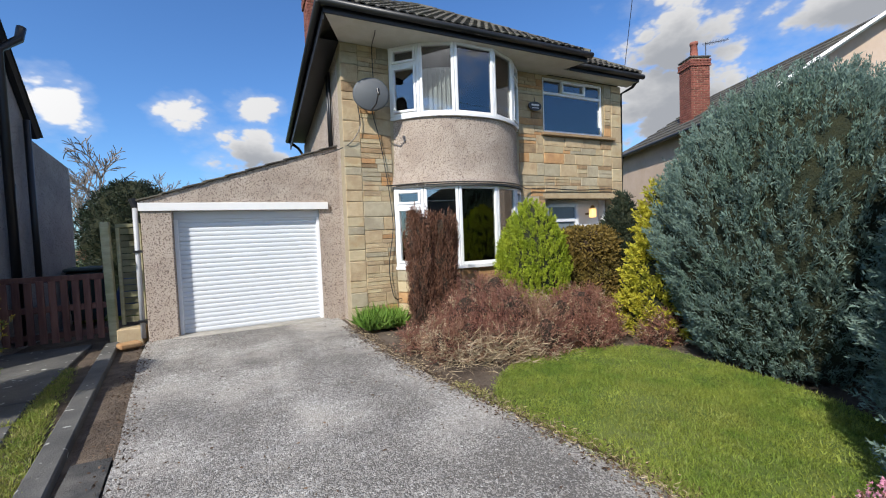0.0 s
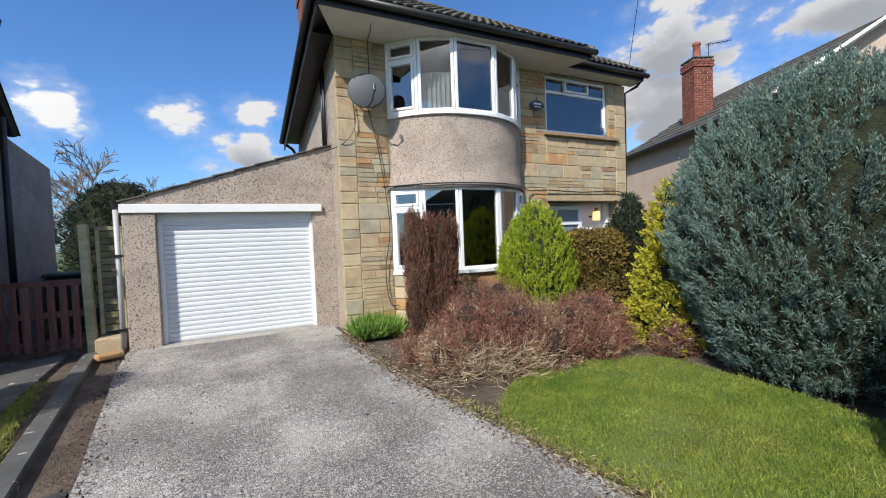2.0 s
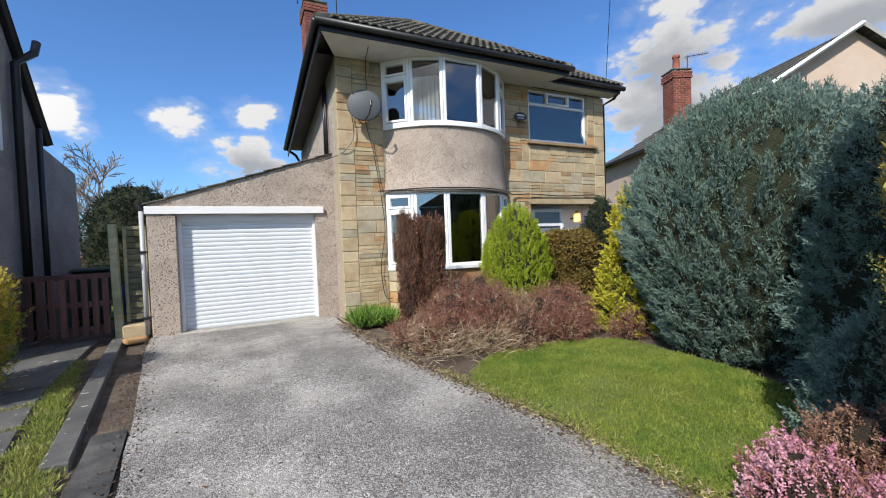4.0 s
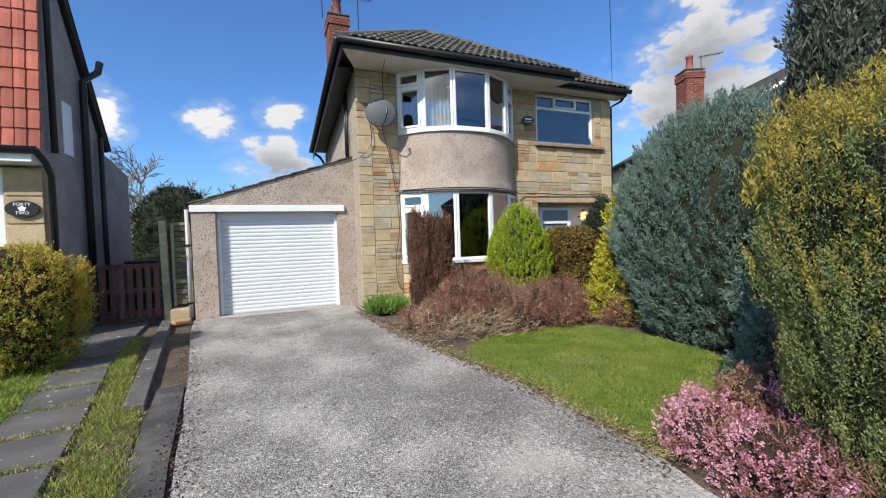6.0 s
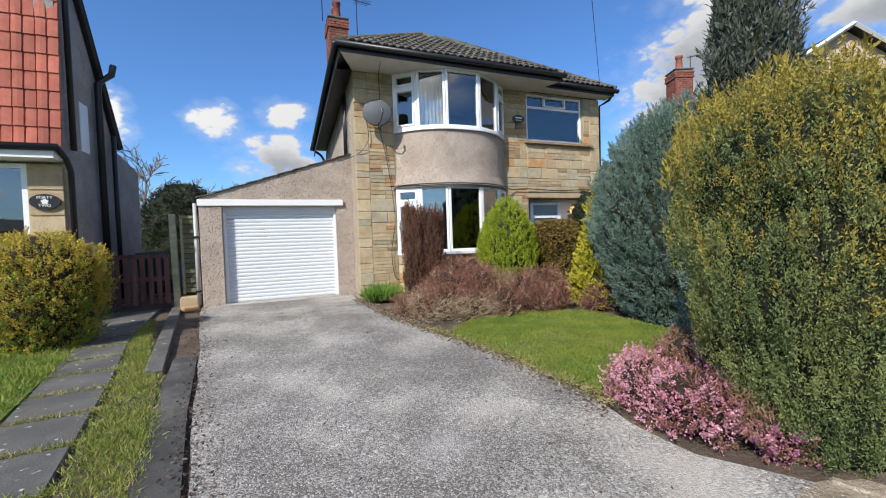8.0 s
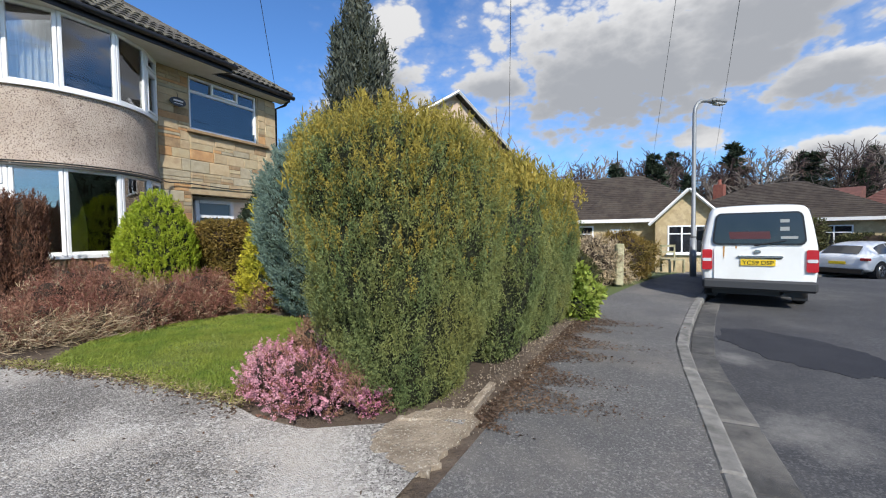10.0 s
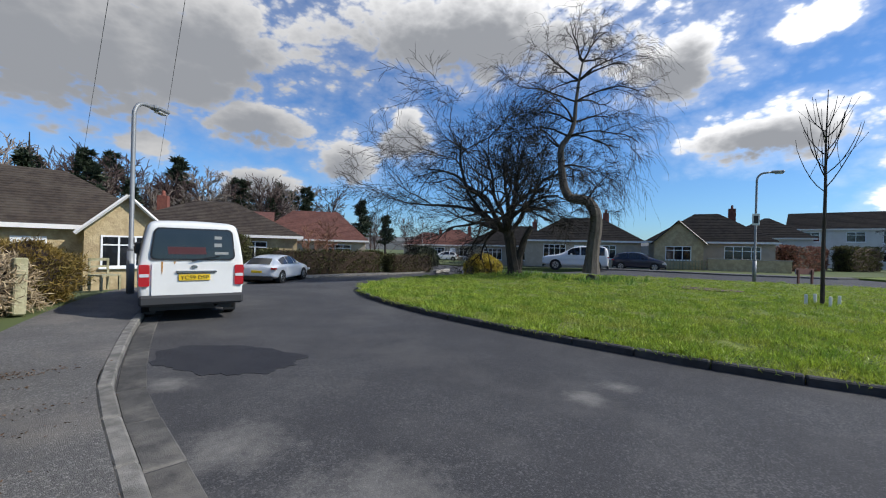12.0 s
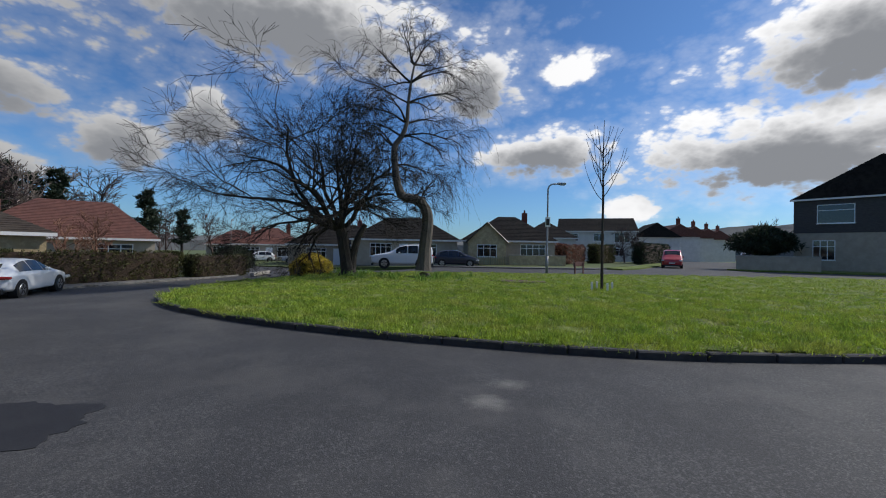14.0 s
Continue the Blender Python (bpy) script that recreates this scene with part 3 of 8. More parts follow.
def road_z(x, y=0):
    """The road falls to the east beyond the green."""
    t = min(max((x - 14.0) / 8.0, 0), 1)
    return ROAD_Z - 0.55 * t * t * (3 - 2 * t)


NORTH_KERB = smooth_line([(-40, -2.9), (-12, -2.6), (-2, -2.5), (2.4, -2.5), (5.2, -2.46), (6.5, -2.6), (9.2, -3.05), (12.0, -3.75), (15.0, -4.9), (18.5, -6.6), (21.6, -8.7), (23.4, -11.6), (24.0, -15), (24.3, -20),
                          (25.6, -23.6), (30, -26), (60, -29)], 8)
ISLAND = smooth_line([(-34, -24), (-20, -18.4), (-8, -12.4), (-2.0, -9.6), (0.7, -8.5), (3.0, -8.08), (5.5, -7.9), (8.0, -8.0), (10.6, -8.5), (12.4, -9.4), (13.8, -10.9), (14.8, -13.2), (15.4, -16.5),
                      (14.9, -21.2), (12.6, -24.4), (9.0, -26.6), (4.0, -28.6), (-6.0, -33.0), (-17, -38), (-34, -44)], 6)


def ground_sheet():
    bm = bmesh.new()
    rings = [0.5, 20, 60, 120, 250, 500, 900, 1600]
    prev = None
    for r in rings:
        ring = [bm.verts.new((r * math.cos(a), r * math.sin(a) - 15, -1.0 - (max(r, 60) - 60) * 0.004)) for a in (2 * math.pi * k / 48 for k in range(48))]
        if prev:
            for k in range(48):
                bm.faces.new((prev[k], prev[(k + 1) % 48], ring[(k + 1) % 48], ring[k])[::-1])
        else:
            bm.faces.new(ring)
        prev = ring
    bmesh.ops.recalc_face_normals(bm, faces=bm.faces)
    tagged(part("ground", bm, FAR_GROUND), "rough grassy ground reaching to the horizon", "ground", kind="structure")


def road():
    bm = bmesh.new()
    xs = sorted(set(list(range(-60, 14, 6)) + list(range(12, 24)) + list(range(24, 62, 6))))
    ys = list(range(-98, 0, 6))
    grid = [[bm.verts.new((x, y, road_z(x))) for y in ys] for x in xs]
    for i in range(len(xs) - 1):
        for j in range(len(ys) - 1):
            bm.faces.new((grid[i][j], grid[i + 1][j], grid[i + 1][j + 1], grid[i][j + 1]))
    tagged(part("road", bm, ROAD), "dark worn asphalt road curving round a green", "road", kind="structure")
    patch = smooth_line([(5.55, -4.5), (6.1, -4.3), (6.55, -4.05), (7.0, -3.5), (6.9, -3.1), (6.3, -2.95), (5.85, -3.15), (5.5, -3.3), (5.3, -3.6), (5.15, -3.9), (5.35, -4.25), (5.55, -4.5)], 6)[:-1]
    patch = [(6.1 + (x - 6.1) * (1 + 0.05 * math.sin(k * 1.1) + 0.03 * math.sin(k * 2.9)), -3.7 + (y + 3.7) * (1 + 0.05 * math.sin(k * 1.1) + 0.03 * math.sin(k * 2.9))) for k, (x, y) in enumerate(patch)]
    tagged(part("tar_patch", prism(patch, ROAD_Z - 0.01, ROAD_Z + 0.005), ROAD_PATCH), "fresh dark tar repair patch on the road", "road patch", kind="structure")


def kerb_run(name, line, top, mat, label, length=0.9, width=0.13, parent=None):
    """Kerb stones one by one along a line."""
    thing = parent or empty(name, label=label, category="kerb", kind="structure")
    pts = [np.array(p) for p in line]
    d = [0.0]
    for a, b_ in zip(pts, pts[1:]):
        d.append(d[-1] + float(np.linalg.norm(b_ - a)))
    xs, ys = [p[0] for p in pts], [p[1] for p in pts]
    mesh = None
    s = 0.0
    while s + length < d[-1]:
        p0 = (np.interp(s, d, xs), np.interp(s, d, ys))
        p1 = (np.interp(s + length, d, xs), np.interp(s + length, d, ys))
        ang = math.degrees(math.atan2(p1[1] - p0[1], p1[0] - p0[0]))
        if mesh is None:
            ob = part("kerb_stone", box((0.006, -width / 2, -0.16), (length - 0.006, width / 2, 0), 0.018), mat, thing)
            mesh = ob.data
        else:
            ob = new("kerb_stone", mesh)
            ob.parent = thing
        ob.matrix_basis = pose(p0[0], p0[1], (top(*p0) if callable(top) else top) + random.uniform(-0.006, 0.006), random.uniform(-1, 1), 0, ang)
        s += length
    return thing


def band(line_a, line_b, z, mat, name, label, category, thick=0.12):
    bm = bmesh.new()
    f = z if callable(z) else (lambda x, y: z)
    va, vb = [bm.verts.new((*p, f(*p))) for p in line_a], [bm.verts.new((*p, f(*p))) for p in line_b]
    wa, wb = [bm.verts.new((*p, f(*p) - thick)) for p in line_a], [bm.verts.new((*p, f(*p) - thick)) for p in line_b]
    for i in range(len(line_a) - 1):
        bm.faces.new((va[i], va[i + 1], vb[i + 1], vb[i]))
        bm.faces.new((wa[i], wa[i + 1], va[i + 1], va[i]))
        bm.faces.new((vb[i], vb[i + 1], wb[i + 1], wb[i]))
    bmesh.ops.recalc_face_normals(bm, faces=bm.faces)
    return tagged(part(name, bm, mat), label, category, kind="structure")


ground_sheet()
road()
near = [p for p in NORTH_KERB if p[1] > -24]
kerb_run("kerb", [p for p in near if p[0] > -9], lambda x, y: road_z(x) + 0.095, KERB, "weathered concrete kerb stones along the pavement")
kerb_run("road_channel", offset_line([p for p in near if -9 < p[0] < 13.5], -0.20), ROAD_Z + 0.012, CHANNEL, "worn concrete channel blocks along the kerb", 0.9, 0.26)
band(offset_line(near, 0.06), offset_line(near, 1.5), lambda x, y: road_z(x) + 0.088, PAVING, "pavement", "grey patched asphalt pavement", "pavement")

DRIVE_LEFT = [(-0.40, -1.0), (-0.55, 0.2), (-0.82, 2.0), (-0.97, 3.2), (-1.11, 4.16), (-1.47, 6.46), (-1.6, 7.66)]
DRIVE_RIGHT = [(2.62, -0.93), (2.35, -0.55), (2.05, -0.1), (2.02, 0.3), (2.12, 0.75), (2.14, 1.1), (2.07, 1.85), (1.93, 2.7), (1.66, 3.95), (1.50, 5.0), (1.44, 6.0), (1.40, 7.0), (1.36, 7.66)]


def drive():
    ys = np.linspace(-1.0, 7.66, 40)
    lx = np.interp(ys, [p[1] for p in DRIVE_LEFT], [p[0] for p in DRIVE_LEFT])
    rx = np.interp(ys, [p[1] for p in DRIVE_RIGHT], [p[0] for p in DRIVE_RIGHT])
    bm = bmesh.new()
    cols = 10
    grid = [[bm.verts.new((lx[i] + (rx[i] - lx[i]) * j / cols + (0.02 * lump(ys[i], j, 3, 1.7) if j in (0, cols) else 0), ys[i],
                           gz(0, ys[i]) + 0.008 * lump(lx[i] + j * 0.3, ys[i], 0, 0.9))) for j in range(cols + 1)] for i in range(len(ys))]
    for i in range(len(ys) - 1):
        for j in range(cols):
            bm.faces.new((grid[i][j], grid[i][j + 1], grid[i + 1][j + 1], grid[i + 1][j]))
    tagged(part("driveway", bm, ASPHALT), "pale worn gritty asphalt driveway", "driveway", kind="structure")


drive()
# soil of the whole plot under beds and hedge
plot = prism([(-30, -1.05), (-2.2, -1.0), (9, -1.3), (9, 14), (-30, 14)], -0.26, lambda x, y: gz(x, y) - 0.03)
tagged(part("garden_soil", plot, SOIL), "dark bare garden soil", "soil", kind="structure")
LAWN = smooth_line([(2.16, 1.1), (2.12, 1.85), (1.98, 2.7), (1.94, 3.15), (2.45, 3.7), (3.1, 3.9), (3.8, 3.8), (4.5, 3.4), (4.5, 2.2), (4.3, 1.4), (3.6, 0.75), (2.6, 0.62), (2.16, 1.1)], 5)[:-1]
tagged(part("lawn", prism(LAWN, -0.2, lambda x, y: gz(x, y) + 0.0), TURF), "small lawn of rough mossy grass", "lawn", kind="structure")
isl = [(x, y) for x, y in ISLAND]
tagged(part("green", prism(isl, -0.27, -0.17), GREEN_TURF), "wide grass green between the roads", "green", kind="structure")


def green_z(x, y):
    """Height of the tussocky turf of the green."""
    return -0.135 + 0.045 * lump(x, y, 2.0, 1.5) + 0.035 * lump(x, y, 5.0, 3.7)


kerb_run("green_kerb", ISLAND[4:-40], -0.115, KERB_DARK, "dark low kerb stones round the green")

# ---- the house ----
HX0, HX1, HY, HZ = 1.49, 8.26, 7.1, 4.84
house = empty("house", (0, 0, 0), 0, "two-storey detached house of buff sandstone and pebbledash with a bow window", "house")
BOW = [(2.38, 7.1), (2.80, 6.70), (3.36, 6.43), (4.16, 6.42), (4.76, 6.70), (5.18, 7.1)]
BOW_ROUND = smooth_line([(2.38, 7.14)] + BOW[1:-1] + [(5.18, 7.14)], 6)


def grow(pts, k, c=(3.78, 7.3)):
    out = []
    for x, y in pts:
        d = Vector((x - c[0], y - c[1]))
        out.append((x + d.normalized().x * k, y + d.normalized().y * k))
    return out


def pane_frame(parent, p0, p1, z0, z1, transom=None, sash=(), post=0.05, mullions=(), open_top=(), mat=None):
    """One glazed light between two feet of a plan line: an outer frame with sashes and panes in it."""
    mat = mat or WHITE
    p0, p1 = Vector((*p0, 0)), Vector((*p1, 0))
    w = (p1 - p0).length
    ang = math.degrees(math.atan2(p1.y - p0.y, p1.x - p0.x))
    bm = boxes(((0, -0.035, z0), (post, 0.035, z1)), ((w - post, -0.035, z0), (w, 0.035, z1)), ((post, -0.035, z1 - post), (w - post, 0.035, z1)), ((post, -0.035, z0), (w - post, 0.035, z0 + post)), bevel=0.008)
    edges = [post] + [m for m in mullions] + [w - post]
    for m_ in mullions:
        add_box(bm, (m_ - 0.03, -0.033, z0 + post), (m_ + 0.03, 0.033, z1 - post if not transom else z1 - post), None, 0.006)
    if transom:
        add_box(bm, (post, -0.034, transom - 0.03), (w - post, 0.034, transom + 0.03), None, 0.006)
    win = part("window", bm, mat, parent)
    win.matrix_basis = pose(p0.x, p0.y, 0, 0, 0, ang)
    cells = []
    levels = [(z0 + post, (transom or z1 + 0.03) - 0.03)] if not transom else [(z0 + post, transom - 0.03), (transom + 0.03, z1 - post)]
    if not transom:
        levels = [(z0 + post, z1 - post)]
    for lo, hi in levels:
        cells.append((post, w - post, lo, hi))
    for i, (a, b_, lo, hi) in enumerate(cells):
        if i in sash:
            sb = boxes(((a + 0.004, -0.05, lo + 0.004), (a + 0.05, 0.02, hi - 0.004)), ((b_ - 0.05, -0.05, lo + 0.004), (b_ - 0.004, 0.02, hi - 0.004)), ((a + 0.05, -0.05, hi - 0.05), (b_ - 0.05, 0.02, hi - 0.004)),
                       ((a + 0.05, -0.05, lo + 0.004), (b_ - 0.05, 0.02, lo + 0.05)), bevel=0.008)
            part("sash", sb, mat, win)
        g = part("pane", box((a, -0.006, lo), (b_, 0.006, hi)), GLASS, win)
        g.visible_shadow = False
    return win


def bar_round(pts, z0, z1, k0, k1, mat, name, parent):
    """A band that follows the bow, from k0 to k1 outside its line."""
    a, b_ = grow(pts, k0), grow(pts, k1)
    bm = bmesh.new()
    ring = [[bm.verts.new((*p, z)) for p in q] for q, z in ((a, z0), (b_, z0), (b_, z1), (a, z1))]
    for r0, r1 in zip(ring, ring[1:] + ring[:1]):
        for i in range(len(pts) - 1):
            bm.faces.new((r0[i], r0[i + 1], r1[i + 1], r1[i]))
    for e in (0, -1):
        bm.faces.new([r[e] for r in ring])
    bmesh.ops.recalc_face_normals(bm, faces=bm.faces)
    return part(name, bm, mat, parent)


def house_shell():
    Y1 = 12.6
    for lo, hi in (((HX0, HY, -0.1), (2.42, HY + 0.28, HZ)), ((5.14, HY, -0.1), (5.88, HY + 0.28, HZ)), ((5.88, HY, 2.14), (7.66, HY + 0.28, 3.58)), ((5.88, HY, 4.80), (7.66, HY + 0.28, HZ)),
                   ((7.66, HY, 2.14), (HX1, HY + 0.28, HZ)), ((8.0, HY, -0.1), (HX1, HY + 0.28, 2.14)), ((2.42, HY, 2.36), (5.14, HY + 0.28, 3.5))):
        part("wall", box(lo, hi), MORTAR, house)
    part("wall", prism([(HX0, HY + 0.28), (HX0 + 0.28, HY + 0.28), (HX0 + 0.28, 12.4), (HX0, 12.4)], -0.1, lambda x, y: 4.83 - 0.13 * (y - 7.1)), PEBBLEDASH, house, "pebbledashed wall")
    for lo, hi in (((HX1 - 0.28, HY + 0.28, -0.1), (HX1, Y1 + 0.08, HZ)), ((HX0 + 0.28, 12.4, -0.1), (HX1 - 0.28, 12.68, 4.1))):
        part("wall", box(lo, hi), PEBBLEDASH, house, "pebbledashed wall")
    part("floor", box((HX0 + 0.28, HY + 0.3, -0.05), (HX1 - 0.28, Y1 - 0.3, 0.05)), DARK_ROOM, house)
    part("floor", box((HX0 + 0.28, HY + 0.3, 2.38), (HX1 - 0.28, Y1 - 0.3, 2.6)), DARK_ROOM, house)
    part("floor", box((HX0 + 0.28, HY + 0.3, HZ - 0.1), (HX1 - 0.28, Y1 - 0.3, HZ)), DARK_ROOM, house)
    part("room_wall", box((HX0 + 0.3, 10.6, 0.05), (HX1 - 0.3, 10.7, HZ - 0.1)), DARK_ROOM, house)
    part("room_wall", box((5.42, HY + 0.3, 0.05), (5.52, 10.6, HZ - 0.1)), DARK_ROOM, house)
    for nm, lv, mat in (("bay_base", ((-0.1, -0.03), (0.84, -0.03)), MORTAR), ("bay_skirt", ((2.345, 0.075), (2.40, 0.07), (2.56, 0.03), (2.75, 0.012), (3.55, 0.0)), PEBBLEDASH)):
        bm = bmesh.new()
        rings = [[bm.verts.new((x, y, z)) for x, y in grow(BOW_ROUND, k)] for z, k in lv]
        for a, b_ in zip(rings, rings[1:]):
            for i in range(len(a) - 1):
                bm.faces.new((a[i], a[i + 1], b_[i + 1], b_[i]))
        bm.faces.new(rings[0][::-1])
        bm.faces.new(rings[-1])
        bmesh.ops.recalc_face_normals(bm, faces=bm.faces)
        part(nm, bm, mat, house, smooth=False)
    bar_round(BOW_ROUND, 3.55, 3.60, -0.05, 0.05, WHITE, "window_sill", house)
    bar_round(BOW_ROUND, 0.83, 0.885, -0.05, 0.06, WHITE, "window_sill", house)
    bar_round(BOW_ROUND, 2.31, 2.35, 0.02, 0.085, CONCRETE_DARK, "drip_edge", house)
    for z0, z1, tr in ((3.60, 4.84, 4.50), (0.885, 2.32, 1.98)):
        for i in range(5):
            pane_frame(house, BOW[i], BOW[i + 1], z0, z1, tr if i in (0, 4) else None, (0, 1) if i in (0, 4) else (), post=0.055)
    pane_frame(house, (5.88, 7.16), (7.66, 7.16), 3.60, 4.80, 4.47, (), post=0.055)
    part("fanlight", boxes(((6.42, 7.09, 4.50), (6.47, 7.17, 4.76)), ((7.07, 7.09, 4.50), (7.12, 7.17, 4.76)), ((6.47, 7.09, 4.50), (7.07, 7.17, 4.54)), ((6.47, 7.09, 4.72), (7.07, 7.17, 4.76)), bevel=0.006), WHITE, house, "white top-hung fanlight frame")
    part("window_sill", box((5.80, 7.0, 3.52), (7.98, 7.15, 3.585), 0.008), STONES[3], house, "stone window sill")
    part("lintel", box((5.80, 7.085, 2.14), (8.1, 7.2, 2.27), 0.006), STONES[0], house, "sandstone lintel over the porch")
    # porch recess with a white door
    part("porch_wall", box((5.88, 7.52, -0.05), (8.0, 7.6, 2.14)), WHITE_PAINT, house)
    part("porch_side", box((7.9, 7.38, -0.05), (8.0, 7.52, 2.14)), WHITE_PAINT, house)
    part("porch_floor", box((5.88, 7.1, -0.1), (8.0, 7.5, 0.0)), CONCRETE, house)
    d = part("front_door", boxes(((6.15, 7.42, 0.02), (6.25, 7.52, 2.05)), ((7.05, 7.42, 0.02), (7.15, 7.52, 2.05)), ((6.25, 7.42, 1.97), (7.05, 7.52, 2.05)), ((6.25, 7.42, 1.62), (7.05, 7.52, 1.70)), ((6.25, 7.44, 0.02), (7.05, 7.51, 0.75)), bevel=0.008), WHITE, house, "white plastic front door with glazed panels")
    part("pane", box((6.25, 7.46, 0.75), (7.05, 7.475, 1.97)), plain("frosted_door_glass", (0.2, 0.24, 0.26), 0.12), d)
    # curtains behind the bow; the second also stands in for reflected cloud
    for x0, x1, y0, y1, z0, z1 in ((2.62, 2.95, 7.02, 6.78, 3.62, 4.75), (2.86, 3.4, 6.86, 6.58, 3.62, 4.80), (4.72, 4.95, 6.85, 7.05, 3.62, 4.75), (4.55, 4.95, 6.72, 7.02, 0.9, 2.25)):
        bm = bmesh.new()
        n = 28
        top = [bm.verts.new((x0 + (x1 - x0) * i / n, y0 + (y1 - y0) * i / n + 0.022 * math.sin(i * 1.7), z1)) for i in range(n + 1)]
        bot = [bm.verts.new((x0 + (x1 - x0) * i / n, y0 + (y1 - y0) * i / n + 0.035 * math.sin(i * 1.7 + 0.4), z0)) for i in range(n + 1)]
        for i in range(n):
            bm.faces.new((bot[i], bot[i + 1], top[i + 1], top[i]))
        bmesh.ops.solidify(bm, geom=bm.faces[:], thickness=0.006)
        part("curtain", bm, CURTAIN, house, "pale hanging net curtain")
    bm = bmesh.new()
    for i in range(24):
        add_box(bm, (7.15 + i * 0.018, 7.34 + 0.012 * (i % 2), 3.62), (7.169 + i * 0.018, 7.36 + 0.012 * (i % 2), 4.75))
    part("curtain", bm, BLUE_BLIND, house, "blue-grey curtain drawn aside")
    # added blue sheet behind the glass, in place of reflected sky
    part("sky_reflection_sheet", box((5.95, 7.26, 3.62), (7.6, 7.268, 4.46), 0.002), plain("sky_reflection_blue", (0.30, 0.52, 0.68), 0.7), house, "pale blue sheet standing in for sky reflected in the window")


def roof():
    AP = Vector((3.75, 8.82, 6.72))
    F = [Vector((1.08, 6.23, 5.0)), Vector((6.38, 6.23, 5.0))]
    rf = empty("roof", (0, 0, 0))
    rf.parent = house
    under = bmesh.new()
    tri = lambda *vs: under.faces.new([under.verts.new(Vector(v) + Vector((0, 0, -0.03))) for v in vs])
    tri(F[0], F[1], AP)
    tri((1.08, 12.3, 4.22), F[0], AP)
    tri((1.08, 12.3, 4.22), AP, (3.75, 12.0, 6.72))
    tri(F[1], (6.38, 8.0, 5.0), AP)
    tri((6.38, 6.72, 5.02), (8.52, 6.72, 5.02), (5.0, 10.3, 7.5))
    tri((8.52, 6.72, 5.02), (8.52, 13.0, 5.02), (5.0, 11.5, 7.5), (5.0, 10.3, 7.5))
    tri((1.08, 12.3, 4.22), (8.52, 13.0, 5.0), (5.0, 11.5, 7.5), (3.75, 12.0, 6.72))
    bmesh.ops.recalc_face_normals(under, faces=under.faces)
    part("roof_deck", under, ROOF_TILE, rf)
    # ridge caps on the hips
    for a, b_ in ((F[0], AP), (F[1], AP), (Vector((8.52, 6.72, 5.04)), Vector((5.0, 10.3, 7.5)))):
        n = int((b_ - a).length / 0.42)
        for i in range(n):
            p, q = a.lerp(b_, i / n), a.lerp(b_, (i + 1.08) / n)
            bm = add_tube(bmesh.new(), [p + Vector((0, 0, 0.0)), q + Vector((0, 0, 0.0))], [0.095, 0.085], 8)
            part("hip_tile", bm, ROOF_TILE, rf)
    # fascia, gutter and soffit
    part("soffit", prism([(1.12, 6.27), (6.30, 6.27), (5.98, 7.11), (1.50, 7.11)], 4.835, 4.85), SOFFIT, rf, "white boarded soffit under the eaves")
    part("soffit", box((5.9, 6.78, 4.865), (8.5, 7.11, 4.885)), SOFFIT, rf)
    part("soffit", prism([(1.12, 7.1), (1.5, 7.1), (1.5, 12.2), (1.12, 12.2)], lambda x, y: 4.835 - 0.13 * (y - 7.1), lambda x, y: 4.85 - 0.13 * (y - 7.1)), BLACK, rf)
    part("fascia", box((1.10, 6.25, 4.83), (6.36, 6.275, 4.98), 0.004), BLACK, rf)
    part("fascia", box((6.36, 6.75, 4.87), (8.50, 6.775, 5.0), 0.004), BLACK, rf)
    part("fascia", prism([(1.09, 6.28), (1.115, 6.28), (1.115, 12.2), (1.09, 12.2)], lambda x, y: 4.74 - 0.13 * (y - 6.28), lambda x, y: 4.98 - 0.13 * (y - 6.28)), BLACK, rf)
    part("fascia", prism([(6.33, 6.28), (6.36, 6.28), (6.10, 6.78), (6.07, 6.78)], 4.84, 4.98), BLACK, rf)
    for pts in (((1.02, 6.19, 4.965), (6.42, 6.19, 4.965)), ((6.30, 6.70, 4.985), (8.58, 6.70, 4.985)), ((1.03, 6.19, 4.96), (1.03, 12.2, 4.2))):
        part("gutter", tube(pts, 0.058, 10), BLACK, rf, "black half-round gutter", smooth=True)
    part("downpipe", tube([(8.45, 6.72, 4.95), (8.45, 6.9, 4.8), (8.34, 7.16, 4.7), (8.34, 7.2, 0.0)], 0.035), BLACK, rf, smooth=True)
    part("downpipe", tube([(1.03, 12.1, 4.2), (1.3, 12.1, 4.0), (1.42, 12.1, 3.8), (1.42, 12.1, 2.6)], 0.04), BLACK, rf, smooth=True)
    for y in (7.9, 8.1):
        part("waste_pipe", tube([(1.44, y, 4.6), (1.44, y, 3.12)], 0.028), BLACK, rf, smooth=True)
    # tiles of the two front slopes
    bm = bmesh.new()
    prof = [(-0.165, 0.0), (-0.11, 0.035), (-0.05, 0.038), (0.0, 0.006), (0.055, 0.036), (0.11, 0.036), (0.165, 0.0)]
    lo = [bm.verts.new((x, 0, z + 0.03)) for x, z in prof]
    hi = [bm.verts.new((x, 0.36, z)) for x, z in prof]
    ed = [bm.verts.new((x, 0, z + 0.004)) for x, z in prof]
    for i in range(6):
        bm.faces.new((lo[i], lo[i + 1], hi[i + 1], hi[i]))
        bm.faces.new((ed[i], ed[i + 1], lo[i + 1], lo[i]))
    mesh = None
